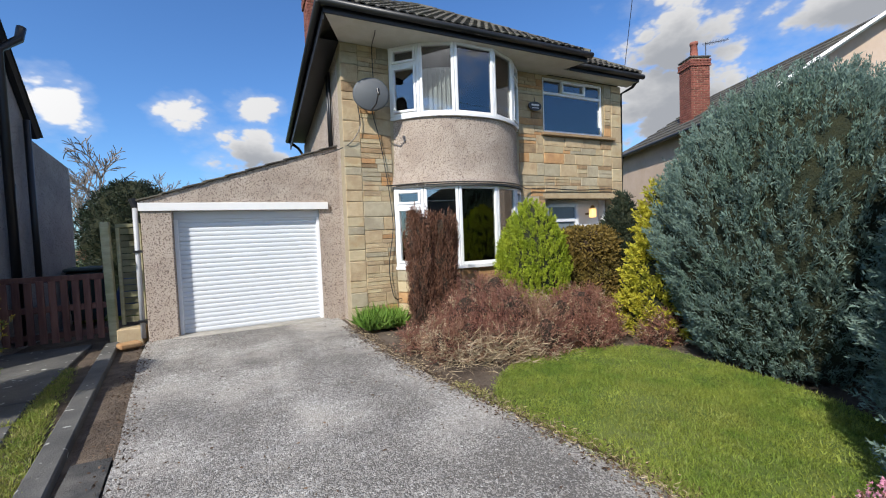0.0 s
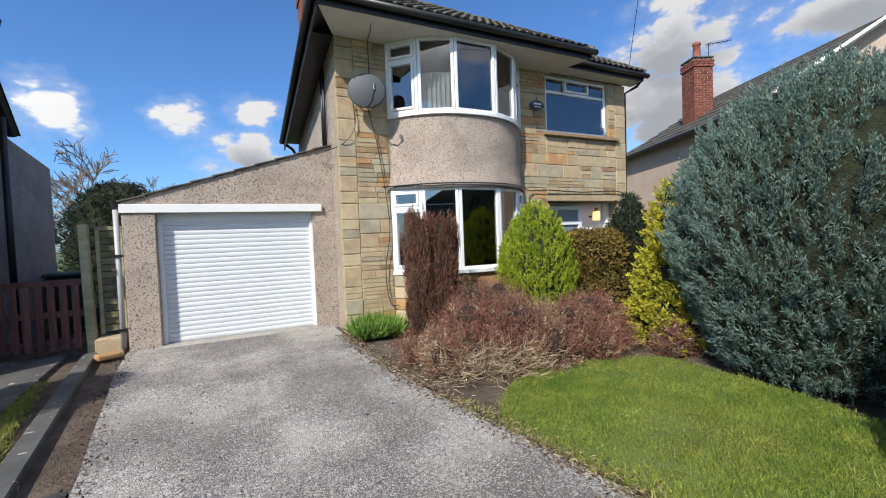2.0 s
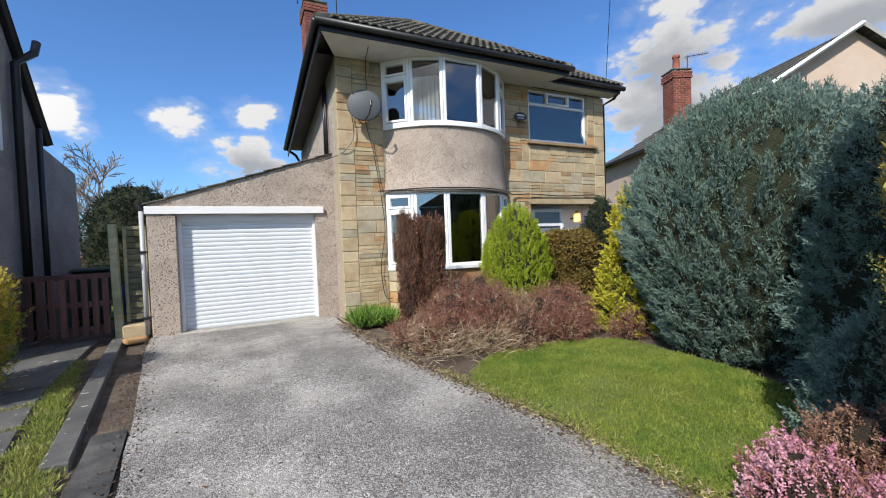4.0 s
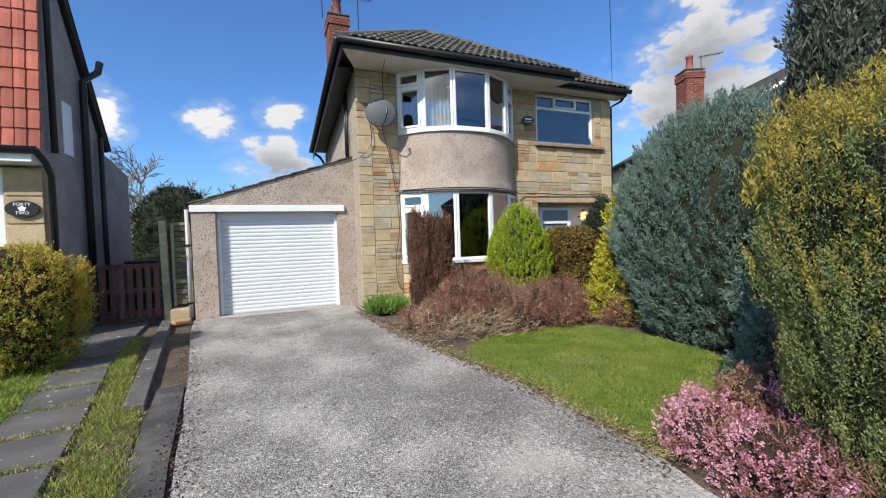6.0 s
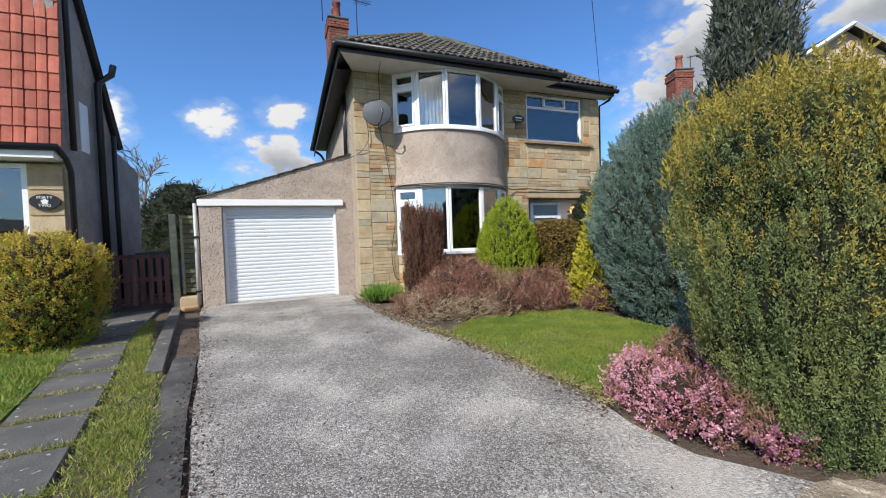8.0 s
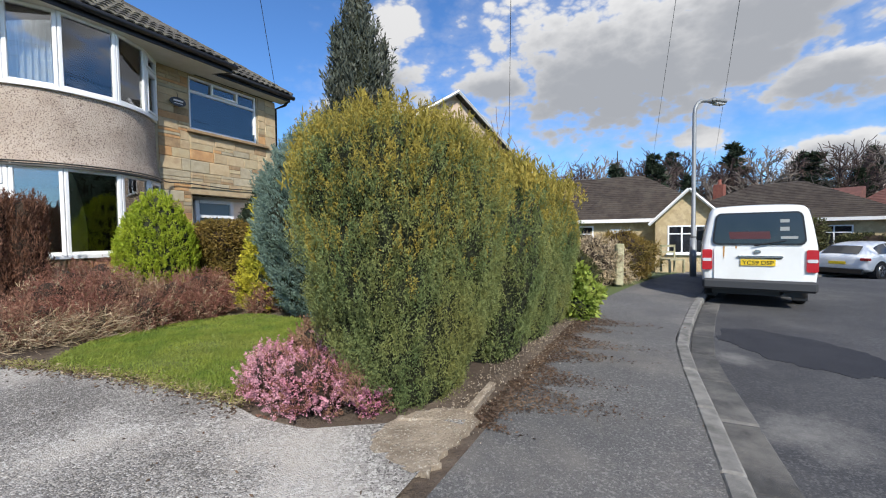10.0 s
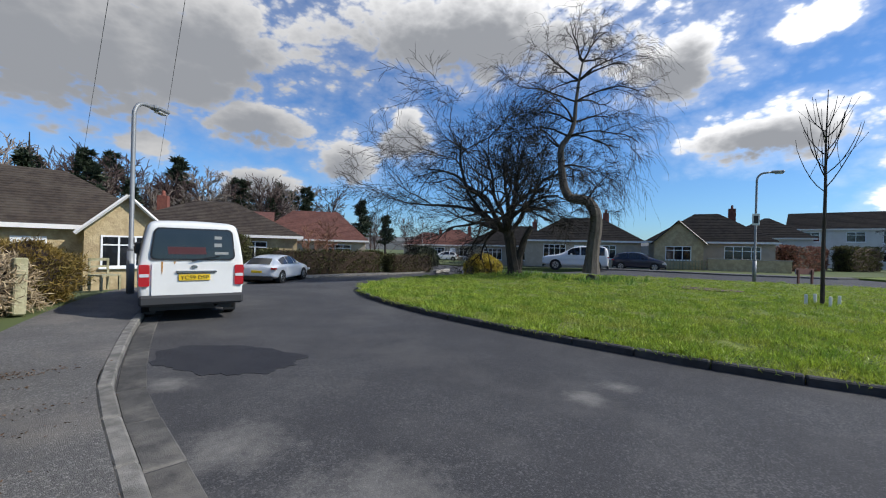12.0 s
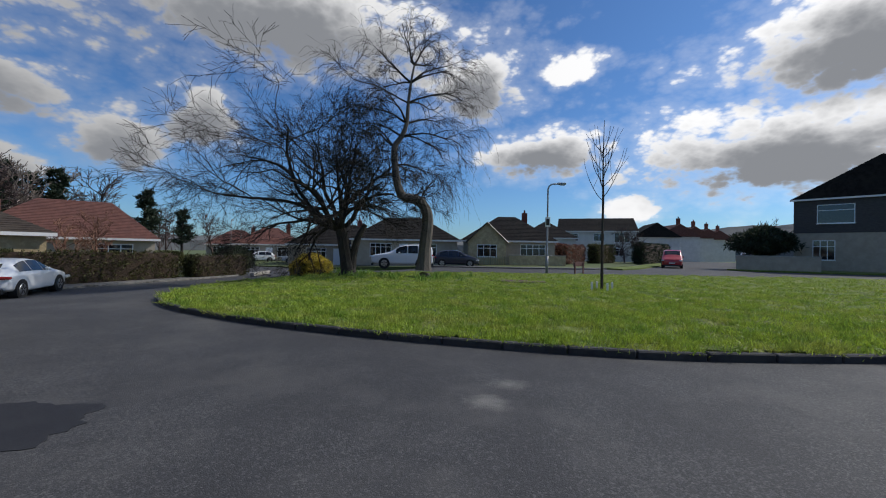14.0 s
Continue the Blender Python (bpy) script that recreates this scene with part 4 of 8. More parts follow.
    for x0, x1, y0, z0, ax, ay, az in ((1.08, 6.38, 6.20, 5.01, 3.75, 8.82, 6.72), (6.2, 8.52, 6.68, 5.03, 5.0, 10.3, 7.5)):
        up = Vector((0, ay - y0, az - z0))
        slope = up.length
        pitch = math.degrees(math.atan2(up.z, up.y))
        rows = int(slope / 0.32)
        for r in range(rows):
            s = r * 0.32
            k = s / slope
            xa, xb = x0 + (ax - x0) * k, x1 + (ax - x1) * k
            if x0 > 5:
                xa = max(6.3 - s * 0.6, ax) if r < 5 else 99
            n = int((xb - xa - 0.1) / 0.33)
            for i in range(n):
                x = xa + 0.22 + i * 0.33 + (xb - xa - 0.1 - n * 0.33) / 2
                if mesh is None:
                    ob = part("roof_tile", bm, ROOF_TILE, rf)
                    mesh = ob.data
                else:
                    ob = new("roof_tile", mesh)
                    ob.parent = rf
                ob.matrix_basis = pose(x, y0 + up.y * k, z0 + up.z * k + random.uniform(0, 0.006), pitch + random.uniform(-0.6, 0.6), random.uniform(-0.6, 0.6), 0)


def chimney(parent, x, y, z0, z1, w, d, pots, cap=True):
    ch = empty("chimney", (x, y, 0))
    ch.parent = parent
    part("core", box((-w / 2 + 0.012, -d / 2 + 0.012, z0), (w / 2 - 0.012, d / 2 - 0.012, z1)), MORTAR, ch)
    mesh = {}
    courses = int((z1 - z0) / 0.075)
    for c_ in range(courses):
        z = z0 + c_ * 0.075
        k = 0.035 if c_ >= courses - 3 else 0.0
        W, D = w / 2 + k, d / 2 + k
        off = 0.1125 if c_ % 2 else 0.0
        for face in range(2):                       # the two faces that are seen
            length = 2 * W if face == 0 else 2 * D
            s = -length / 2 - off
            while s < length / 2 - 0.02:
                a, b_ = max(s, -length / 2), min(s + 0.215, length / 2)
                if b_ - a > 0.03:
                    key = round(b_ - a, 2)
                    if key not in mesh:
                        ob = part("brick", box((-key / 2, -0.05, 0.004), (key / 2, 0.05, 0.069), 0.004), BRICK, ch)
                        mesh[key] = ob.data
                    else:
                        ob = new("brick", mesh[key])
                        ob.parent = ch
                    m = (a + b_) / 2
                    ob.matrix_basis = pose(m, -D + 0.05, z) if face == 0 else pose(-W + 0.05, m, z, 0, 0, 90)
                s += 0.225
    part("chimney_cap", box((-w / 2 - 0.03, -d / 2 - 0.03, z1), (w / 2 + 0.03, d / 2 + 0.03, z1 + 0.05), 0.01), CONCRETE_DARK, ch)
    for px, py in pots:
        part("chimney_pot", tube([(px, py, z1 + 0.04), (px, py, z1 + 0.1), (px, py, z1 + 0.5), (px, py, z1 + 0.52), (px, py, z1 + 0.6)], [0.14, 0.12, 0.1, 0.125, 0.12], 14), BRICK, ch, smooth=True)
    return ch


def aerial(loc, rz, length=0.9, n=9, parent=None):
    a = empty("tv_aerial", loc, rz, "thin metal rooftop television aerial", "aerial") if parent is None else empty("tv_aerial", loc, rz)
    a.parent = parent
    metal = BLACK
    part("mast", tube([(0, 0, -0.6), (0, 0, 0.5)], 0.014, 6), metal, a)
    part("boom", tube([(-0.1, 0, 0.45), (length, 0, 0.52)], 0.01, 6), metal, a)
    for i in range(n):
        x = i * length / n
        part("element", tube([(x, -0.16, 0.45 + 0.08 * i / n), (x, 0.16, 0.45 + 0.08 * i / n)], 0.006, 5), metal, a)
    return a


house_shell()
roof()
chimney(house, 1.80, 11.0, 5.0, 7.75, 0.55, 0.8, ((0, -0.15), (0, 0.2)))
aerial((1.35, 10.6, 8.2), 150, 0.6, 7, house)
aerial((2.35, 10.6, 7.9), 20, 0.5, 7, house)


def stonework():
    """Stones of the front, laid in uneven courses."""
    rng = random.Random(4)
    meshes = []
    for k, mat in enumerate(STONES):
        bm = bmesh.new()
        n = 4
        vs = [[bm.verts.new((i / (n - 1) - 0.5, -0.5 + (0.0 if 0 < i < n - 1 and 0 < j < n - 1 else 0.3) + rng.uniform(-0.2, 0.2) * (0 < i < n - 1 and 0 < j < n - 1), j / (n - 1) - 0.5)) for i in range(n)] for j in range(n)]
        for j in range(n):
            for i in range(n):
                if i in (1, 2):
                    vs[j][i].co.x = (-0.475, 0.475)[i - 1]
                if j in (1, 2):
                    vs[j][i].co.z = (-0.45, 0.45)[j - 1]
        back = {}
        for j in range(n - 1):
            for i in range(n - 1):
                bm.faces.new((vs[j][i], vs[j][i + 1], vs[j + 1][i + 1], vs[j + 1][i]))
        rim = [vs[0][i] for i in range(n)] + [vs[j][n - 1] for j in range(1, n)] + [vs[n - 1][i] for i in range(n - 2, -1, -1)] + [vs[j][0] for j in range(n - 2, 0, -1)]
        bk = [bm.verts.new((v.co.x, 0.5, v.co.z)) for v in rim]
        for i in range(len(rim)):
            j = (i + 1) % len(rim)
            bm.faces.new((rim[j], rim[i], bk[i], bk[j]))
        me = bpy.data.meshes.new("stone")
        bm.to_mesh(me)
        bm.free()
        me.materials.append(mat)
        meshes.append(me)

    def stone(x0, x1, z0, z1, kind=None, proud=0.0):
        k = kind if kind is not None else rng.choices(range(5), (34, 20, 14, 12, 20))[0]
        ob = new("stone", meshes[k])
        ob.parent = house
        g = 0.004
        t = 0.022 + rng.uniform(0, 0.012) + proud * 0.5
        ob.matrix_basis = pose((x0 + x1) / 2, HY - t / 2 + 0.012, (z0 + z1) / 2) @ Matrix.Diagonal((x1 - x0 - 2 * g, t, z1 - z0 - 2 * g, 1))

    def fill(x0, x1, z0, z1):
        z = z0
        while z < z1 - 0.03:
            h = min(rng.choice((0.15, 0.2, 0.24, 0.28)), z1 - z)
            if z1 - z - h < 0.07:
                h = z1 - z
            x = x0
            while x < x1 - 0.02:
                w = min(rng.uniform(0.22, 0.62), x1 - x)
                if x1 - x - w < 0.14:
                    w = x1 - x
                if rng.random() < (0.5 if x1 < 3 else 0.25) and h > 0.14:      # two or three thin ones above another
                    n = 2 if h < 0.2 else 3
                    for i in range(n):
                        if w > 0.45 and rng.random() < 0.5:
                            m = x + w * rng.uniform(0.35, 0.65)
                            stone(x, m, z + h * i / n, z + h * (i + 1) / n)
                            stone(m, x + w, z + h * i / n, z + h * (i + 1) / n)
                        else:
                            stone(x, x + w, z + h * i / n, z + h * (i + 1) / n)
                else:
                    stone(x, x + w, z, z + h)
                x += w
            z += h

    # corner blocks
    z, i = 0.0, 0
    while z < 4.8:
        h = min(rng.choice((0.2, 0.27, 0.31, 0.36)), 4.82 - z)
        if i % 4 == 2:
            stone(HX0, HX0 + 0.30, z, z + h * 0.45, None, 0.01)
            stone(HX0, HX0 + 0.30, z + h * 0.45, z + h, None, 0.01)
        else:
            stone(HX0, HX0 + 0.30, z, z + h, rng.choice((0, 0, 1, 4)), 0.01)
        if z > 2.2:
            stone(HX1 - 0.34, HX1, z, z + h, 0 if i % 2 else 1, 0.01)
        z, i = z + h, i + 1
    fill(HX0 + 0.30, 2.36, 0.0, 4.82)
    fill(5.20, 5.86, 0.0, 4.82)
    fill(5.86, 7.92, 2.28, 3.50)
    fill(7.70, 7.92, 3.62, 4.82)
    fill(8.02, HX1, 0.0, 2.12)
    # the low wall under the bow
    for a, b_ in zip(BOW, BOW[1:]):
        d = Vector((b_[0] - a[0], b_[1] - a[1], 0))
        rot = math.degrees(math.atan2(d.y, d.x))
        for r in range(4):
            z0, s = r * 0.205, 0.0
            while s < d.length - 0.05:
                w = min(rng.uniform(0.25, 0.5), d.length - s)
                ob = new("stone", meshes[rng.choices(range(5), (34, 20, 10, 12, 24))[0]])
                ob.parent = house
                p = Vector((*a, 0)) + d.normalized() * (s + w / 2)
                ob.matrix_basis = pose(p.x, p.y, z0 + 0.1, 0, 0, rot) @ Matrix.Diagonal((w - 0.012, 0.06, 0.193, 1))
                s += w


stonework()


def house_fittings():
    dish = empty("satellite_dish", (1.93, 6.78, 3.88), 0, "grey satellite dish on the stone wall", "satellite dish")
    bm = bmesh.new()
    rings = []
    for r in (0.0, 0.1, 0.2, 0.28, 0.31):
        rings.append([bm.verts.new((r * math.cos(a), 0.55 * r * r - 0.06, 0.88 * r * math.sin(a))) for a in (2 * math.pi * k / 28 for k in range(28))] if r else [bm.verts.new((0, -0.06, 0))])
    for k in range(28):
        bm.faces.new((rings[0][0], rings[1][k], rings[1][(k + 1) % 28]))
    for a, b_ in zip(rings[1:], rings[2:]):
        for k in range(28):
            bm.faces.new((a[k], b_[k], b_[(k + 1) % 28], a[(k + 1) % 28]))
    bmesh.ops.recalc_face_normals(bm, faces=bm.faces)
    bmesh.ops.solidify(bm, geom=bm.faces[:], thickness=0.012)
    bmesh.ops.transform(bm, matrix=pose(0, 0, 0, 8, 0, -14), verts=bm.verts)
    part("reflector", bm, plain("grey_dish_paint", (0.10, 0.108, 0.118), 0.6), dish, smooth=True)
    part("feed_arm", tube([(0, 0, -0.26), (0.02, -0.22, -0.22), (0.03, -0.33, -0.08)], 0.012), BLACK, dish)
    part("feed_head", tube([(0.03, -0.34, -0.10), (0.03, -0.30, -0.01)], [0.02, 0.03], 10), BLACK, dish)
    part("bracket", tube([(-0.1, 0.33, -0.1), (-0.1, 0.1, -0.12), (0, 0.0, -0.06)], 0.018), BLACK, dish)
    cable = lambda name, pts, r=0.008: tagged(part(name, tube(smooth_line(pts, 5), r, 5), BLACK), "thin black cable fixed to the house front", "cable")
    cable("cable", [(1.95, 6.28, 5.0), (1.98, 6.6, 4.8), (2.05, 7.02, 4.78), (2.05, 7.03, 4.2), (1.98, 6.95, 3.7), (2.12, 7.03, 3.2), (2.2, 7.03, 2.7), (2.26, 7.02, 2.2), (2.3, 7.02, 1.6), (2.2, 7.03, 0.9), (2.26, 7.02, 0.35), (2.4, 7.0, 0.3)])
    cable("cable", [(1.75, 7.03, 3.75), (1.78, 7.03, 3.4), (1.62, 7.03, 3.12), (1.45, 7.2, 3.02), (1.2, 7.62, 2.98)])
    cable("cable", [(2.2, 7.0, 2.36)] + [(x, y, 2.37) for x, y in grow(BOW_ROUND[2:-2:4], 0.11)] + [(5.35, 7.02, 2.34), (5.8, 7.02, 2.36), (6.8, 7.05, 2.33), (7.9, 7.03, 2.36), (8.05, 7.02, 2.2), (8.06, 7.02, 1.95)], 0.012)
    sign = empty("house_sign", (5.58, 7.0, 4.10), 0, "small dark oval name plate hung on a chain", "sign")
    bm = bmesh.new()
    prism([(0.17 * math.cos(a), 0.095 * math.sin(a)) for a in (2 * math.pi * k / 28 for k in range(28))], -0.012, 0.012, bm)
    bmesh.ops.transform(bm, matrix=pose(0, 0, 0, 90), verts=bm.verts)
    part("plate", bm, plain("slate_plate", (0.03, 0.03, 0.035), 0.4), sign)
    part("lettering", boxes(((-0.10, -0.018, 0.005), (0.10, -0.0125, 0.04)), ((-0.09, -0.018, -0.045), (0.09, -0.0125, -0.03))), WHITE_PAINT, sign)
    part("chain", tube([(0, 0, 0.09), (0, 0.02, 0.2)], 0.006, 5), BLACK, sign)
    lamp = empty("porch_lamp", (7.48, 7.30, 1.80), 0, "small brass porch lantern, lit", "lamp")
    part("lantern", box((-0.07, -0.07, -0.1), (0.07, 0.07, 0.12), 0.02), glow("warm_lantern_glass", (0.9, 0.55, 0.2), 0.8), lamp)
    part("cap", add_tube(bmesh.new(), [(0, 0, 0.12), (0, 0, 0.2)], [0.1, 0.03], 4), plain("brass", (0.5, 0.33, 0.12), 0.35, 0.9), lamp)
    part("bracket", box((-0.02, 0.05, -0.02), (0.02, 0.26, 0.02)), BLACK, lamp)


house_fittings()


def garage():
    g = empty("garage", (0, 0, 0), 0, "attached pebbledashed garage with a sloping parapet and white roller door", "garage")
    Y = 7.70
    bm = bmesh.new()      # front wall above and right of the door, with the slanting top
    prof = [(1.12, -0.1), (1.488, -0.1), (1.488, 3.16), (-1.58, 2.15), (-1.58, 2.0), (1.12, 2.0)]
    a = [bm.verts.new((x, Y, z)) for x, z in prof]
    b_ = [bm.verts.new((x, Y + 0.22, z)) for x, z in prof]
    bm.faces.new(a)
    bm.faces.new(b_[::-1])
    for i in range(len(prof)):
        j = (i + 1) % len(prof)
        bm.faces.new((a[i], b_[i], b_[j], a[j]))
    bmesh.ops.recalc_face_normals(bm, faces=bm.faces)
    part("front_wall", bm, PEBBLEDASH, g)
    part("pier", box((-1.58, Y - 0.03, -0.1), (-1.17, Y + 0.35, 2.0), 0.01), PEBBLEDASH, g)
    part("side_wall", box((-1.58, Y + 0.35, -0.1), (-1.38, 13.5, 2.15)), PEBBLEDASH, g)
    part("roof_slab", prism([(-1.6, Y + 0.22), (1.48, Y + 0.22), (1.48, 13.5), (-1.6, 13.5)], lambda x, y: 2.0 + (x + 1.6) * 0.32, lambda x, y: 2.1 + (x + 1.6) * 0.32), ROOF_TILE, g)
    part("lintel_beam", box((-1.60, Y - 0.06, 1.995), (1.27, Y - 0.005, 2.125), 0.006), WHITE_PAINT, g, "white painted beam over the door")
    n = 10
    for i in range(n):     # stepped coping
        x0 = -1.62 + i * 3.1 / n
        z0 = 2.155 + (x0 + 1.58) * 0.3293
        m = pose(x0, 0, z0, 0, -math.degrees(math.atan(0.27)), 0)
        part("coping", box((0, Y - 0.04, 0.012), (0.36, Y + 0.28, 0.035), 0.004, m), ROOF_TILE, g)
    door = part("roller_door", box((-1.17, Y + 0.11, 1.86), (1.12, Y + 0.2, 2.0), 0.006), SHUTTER, g, "white roller shutter door, closed")
    bm = bmesh.new()
    prof = [(0.0, 0.0), (-0.008, 0.008), (-0.013, 0.03), (-0.013, 0.05), (-0.008, 0.068), (0.0, 0.0745), (0.012, 0.0745), (0.012, 0.0)]
    extrude_x(prof, -1.12, 1.07, bm)
    mesh = None
    k = 0
    while -0.03 + k * 0.0765 < 1.84:
        if mesh is None:
            ob = part("slat", bm, SHUTTER, door)
            mesh = ob.data
        else:
            ob = new("slat", mesh)
            ob.parent = door
        ob.matrix_basis = pose(0, Y + 0.15, -0.03 + k * 0.0765)
        k += 1
    for x in (-1.17, 1.065):
        part("guide_rail", box((x, Y + 0.09, -0.05), (x + 0.055, Y + 0.17, 1.86), 0.005), WHITE, door)
    part("threshold", box((-1.25, Y - 0.12, -0.12), (1.2, Y + 0.3, -0.03), 0.01), CONCRETE, g)
    part("downpipe", tube([(-1.66, Y + 0.05, 2.05), (-1.66, Y + 0.05, 0.0)], 0.035, 10), plain("grey_pipe", (0.45, 0.46, 0.47), 0.45), g, smooth=True)
    for z in (1.35, 0.25):
        part("pipe_clip", box((-1.71, Y + 0.0, z), (-1.6, Y + 0.1, z + 0.04)), BLACK, g)
    part("downpipe", tube([(-1.7, Y + 0.1, 2.2), (-1.66, Y + 0.1, 2.06)], 0.05), BLACK, g)


garage()

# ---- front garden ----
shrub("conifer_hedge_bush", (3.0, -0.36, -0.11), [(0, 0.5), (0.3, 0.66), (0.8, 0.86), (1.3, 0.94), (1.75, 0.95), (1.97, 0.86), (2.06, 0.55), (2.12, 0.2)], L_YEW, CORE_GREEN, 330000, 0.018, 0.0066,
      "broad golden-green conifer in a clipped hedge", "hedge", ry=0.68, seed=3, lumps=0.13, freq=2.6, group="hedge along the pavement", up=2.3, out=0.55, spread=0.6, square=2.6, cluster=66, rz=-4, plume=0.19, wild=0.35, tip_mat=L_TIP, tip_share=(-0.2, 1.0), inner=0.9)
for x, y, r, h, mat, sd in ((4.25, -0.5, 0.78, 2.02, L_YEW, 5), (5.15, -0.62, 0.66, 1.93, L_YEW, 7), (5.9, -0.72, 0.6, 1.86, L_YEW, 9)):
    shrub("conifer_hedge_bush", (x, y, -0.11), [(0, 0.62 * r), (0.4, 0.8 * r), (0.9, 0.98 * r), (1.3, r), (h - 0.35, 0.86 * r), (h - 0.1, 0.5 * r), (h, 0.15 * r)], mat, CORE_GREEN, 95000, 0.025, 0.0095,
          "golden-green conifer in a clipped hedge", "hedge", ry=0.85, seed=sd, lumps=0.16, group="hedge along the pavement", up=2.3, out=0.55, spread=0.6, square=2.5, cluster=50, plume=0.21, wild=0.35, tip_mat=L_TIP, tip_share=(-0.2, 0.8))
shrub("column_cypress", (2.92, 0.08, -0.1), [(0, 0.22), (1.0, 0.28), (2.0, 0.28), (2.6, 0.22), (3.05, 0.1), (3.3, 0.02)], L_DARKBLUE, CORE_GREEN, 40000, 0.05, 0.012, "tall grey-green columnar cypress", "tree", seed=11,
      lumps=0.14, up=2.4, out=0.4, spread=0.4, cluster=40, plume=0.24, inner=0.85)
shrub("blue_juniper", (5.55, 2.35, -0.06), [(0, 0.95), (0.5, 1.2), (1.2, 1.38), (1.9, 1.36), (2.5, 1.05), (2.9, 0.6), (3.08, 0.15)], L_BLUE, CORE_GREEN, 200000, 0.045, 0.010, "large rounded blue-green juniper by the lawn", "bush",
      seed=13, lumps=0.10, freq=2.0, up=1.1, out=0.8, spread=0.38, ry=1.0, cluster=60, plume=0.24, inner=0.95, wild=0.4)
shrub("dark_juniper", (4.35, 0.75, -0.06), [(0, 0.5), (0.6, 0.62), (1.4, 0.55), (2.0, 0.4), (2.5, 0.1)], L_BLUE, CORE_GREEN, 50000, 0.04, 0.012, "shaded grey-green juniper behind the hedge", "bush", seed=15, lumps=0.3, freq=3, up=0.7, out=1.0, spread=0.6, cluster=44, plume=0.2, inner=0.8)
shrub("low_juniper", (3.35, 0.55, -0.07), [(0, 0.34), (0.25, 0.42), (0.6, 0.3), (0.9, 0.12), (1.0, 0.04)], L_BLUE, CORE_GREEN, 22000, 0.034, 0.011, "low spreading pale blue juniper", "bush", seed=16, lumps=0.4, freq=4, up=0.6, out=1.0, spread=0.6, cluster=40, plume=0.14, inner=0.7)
for x, y, r, h, sd in ((2.26, 5.62, 0.2, 1.78, 20), (2.60, 5.55, 0.2, 1.72, 21)):
    shrub("dead_conifer", (x, y, -0.05), [(0, 0.8 * r), (0.5, 0.98 * r), (h - 0.4, 1.06 * r), (h - 0.1, 0.95 * r), (h, 0.55 * r)], L_DEAD, CORE_BROWN, 20000, 0.055, 0.008, "dead brown columnar conifer under the window", "bush", seed=sd, lumps=0.16, freq=5,
          up=2.4, out=0.3, spread=0.3, group="dead conifers", cluster=30, plume=0.22, inner=0.8)
shrub("lime_conifer", (4.28, 5.55, -0.05), [(0, 0.40), (0.35, 0.55), (0.8, 0.60), (1.25, 0.52), (1.6, 0.36), (1.85, 0.16), (1.95, 0.03)], L_LIME, CORE_GREEN, 60000, 0.04, 0.013, "lime-green egg-shaped conifer in the bed", "bush", seed=23, lumps=0.09, up=1.7, out=0.6, spread=0.45, cluster=40, plume=0.17)
shrub("bronze_hedge", (5.55, 5.55, -0.05), [(0, 0.5), (0.4, 0.6), (1.2, 0.62), (1.42, 0.52), (1.52, 0.3)], L_BROWN, CORE_BROWN, 24000, 0.06, 0.026, "bronze-brown clipped bush beside the porch", "bush", seed=25, lumps=0.1, freq=3.5, up=0.4, out=0.8, spread=0.9, ry=0.8, square=3)
shrub("yellow_conifer", (5.28, 3.8, -0.05), [(0, 0.52), (0.3, 0.58), (0.7, 0.47), (1.1, 0.33), (1.6, 0.19), (2.1, 0.03)], L_YELLOW, CORE_GREEN, 30000, 0.055, 0.02, "bright yellow pointed conifer beside the lawn", "bush", seed=27, lumps=0.34, freq=4.5, up=0.7, out=1.1, spread=0.6, tilt=(0.0, 0.15), cluster=36, plume=0.2, inner=0.8)
shrub("dark_conifer", (6.15, 5.3, -0.05), [(0, 0.4), (0.8, 0.45), (1.6, 0.3), (2.1, 0.05)], L_PINE, CORE_GREEN, 9000, 0.08, 0.02, "dark green conifer beside the porch", "bush", seed=29, lumps=0.2, up=0.9, out=0.8)
# reddish heathers and dry stems of the bed
for i, (x, y, r, h) in enumerate(((2.55, 4.75, 0.5, 0.62), (3.1, 4.5, 0.5, 0.66), (3.2, 5.1, 0.5, 0.8), (3.75, 4.35, 0.45, 0.5), (2.15, 4.9, 0.22, 0.25), (1.85, 4.95, 0.16, 0.2), (4.35, 4.55, 0.5, 0.55), (4.85, 5.0, 0.4, 0.45), (4.75, 3.55, 0.22, 0.28), (2.75, 4.15, 0.35, 0.35), (2.05, 4.45, 0.26, 0.3), (2.35, 4.3, 0.3, 0.42), (3.25, 4.0, 0.32, 0.4), (3.9, 3.95, 0.28, 0.28), (2.9, 5.25, 0.4, 0.75), (4.3, 4.1, 0.26, 0.25))):
    shrub("heather_bush", (x, y, -0.07), [(0, 0.7 * r), (0.35 * h, r), (0.75 * h, 0.85 * r), (h, 0.3 * r)], L_HEATH, CORE_BROWN, int(24000 * r), 0.04, 0.007, "dry reddish-brown heather in the bed", "shrub", seed=40 + i, lumps=0.4, freq=5, up=0.7, out=0.8,
          spread=0.7, inner=0.55, group="heather bed", cluster=22, plume=0.24, tip_mat=L_STRAW, tip_share=(0.2, 0.08))
rng_b = np.random.default_rng(5)
pos, dirs = [], []
for i in range(2600):
    x, y = rng_b.normal(2.6, 0.38), rng_b.normal(4.15, 0.22)
    pos.append((x, y, gz(x, y) + rng_b.uniform(-0.02, 0.3)))
    dirs.append((rng_b.normal(), rng_b.normal() - 0.5, rng_b.uniform(0.0, 0.9)))
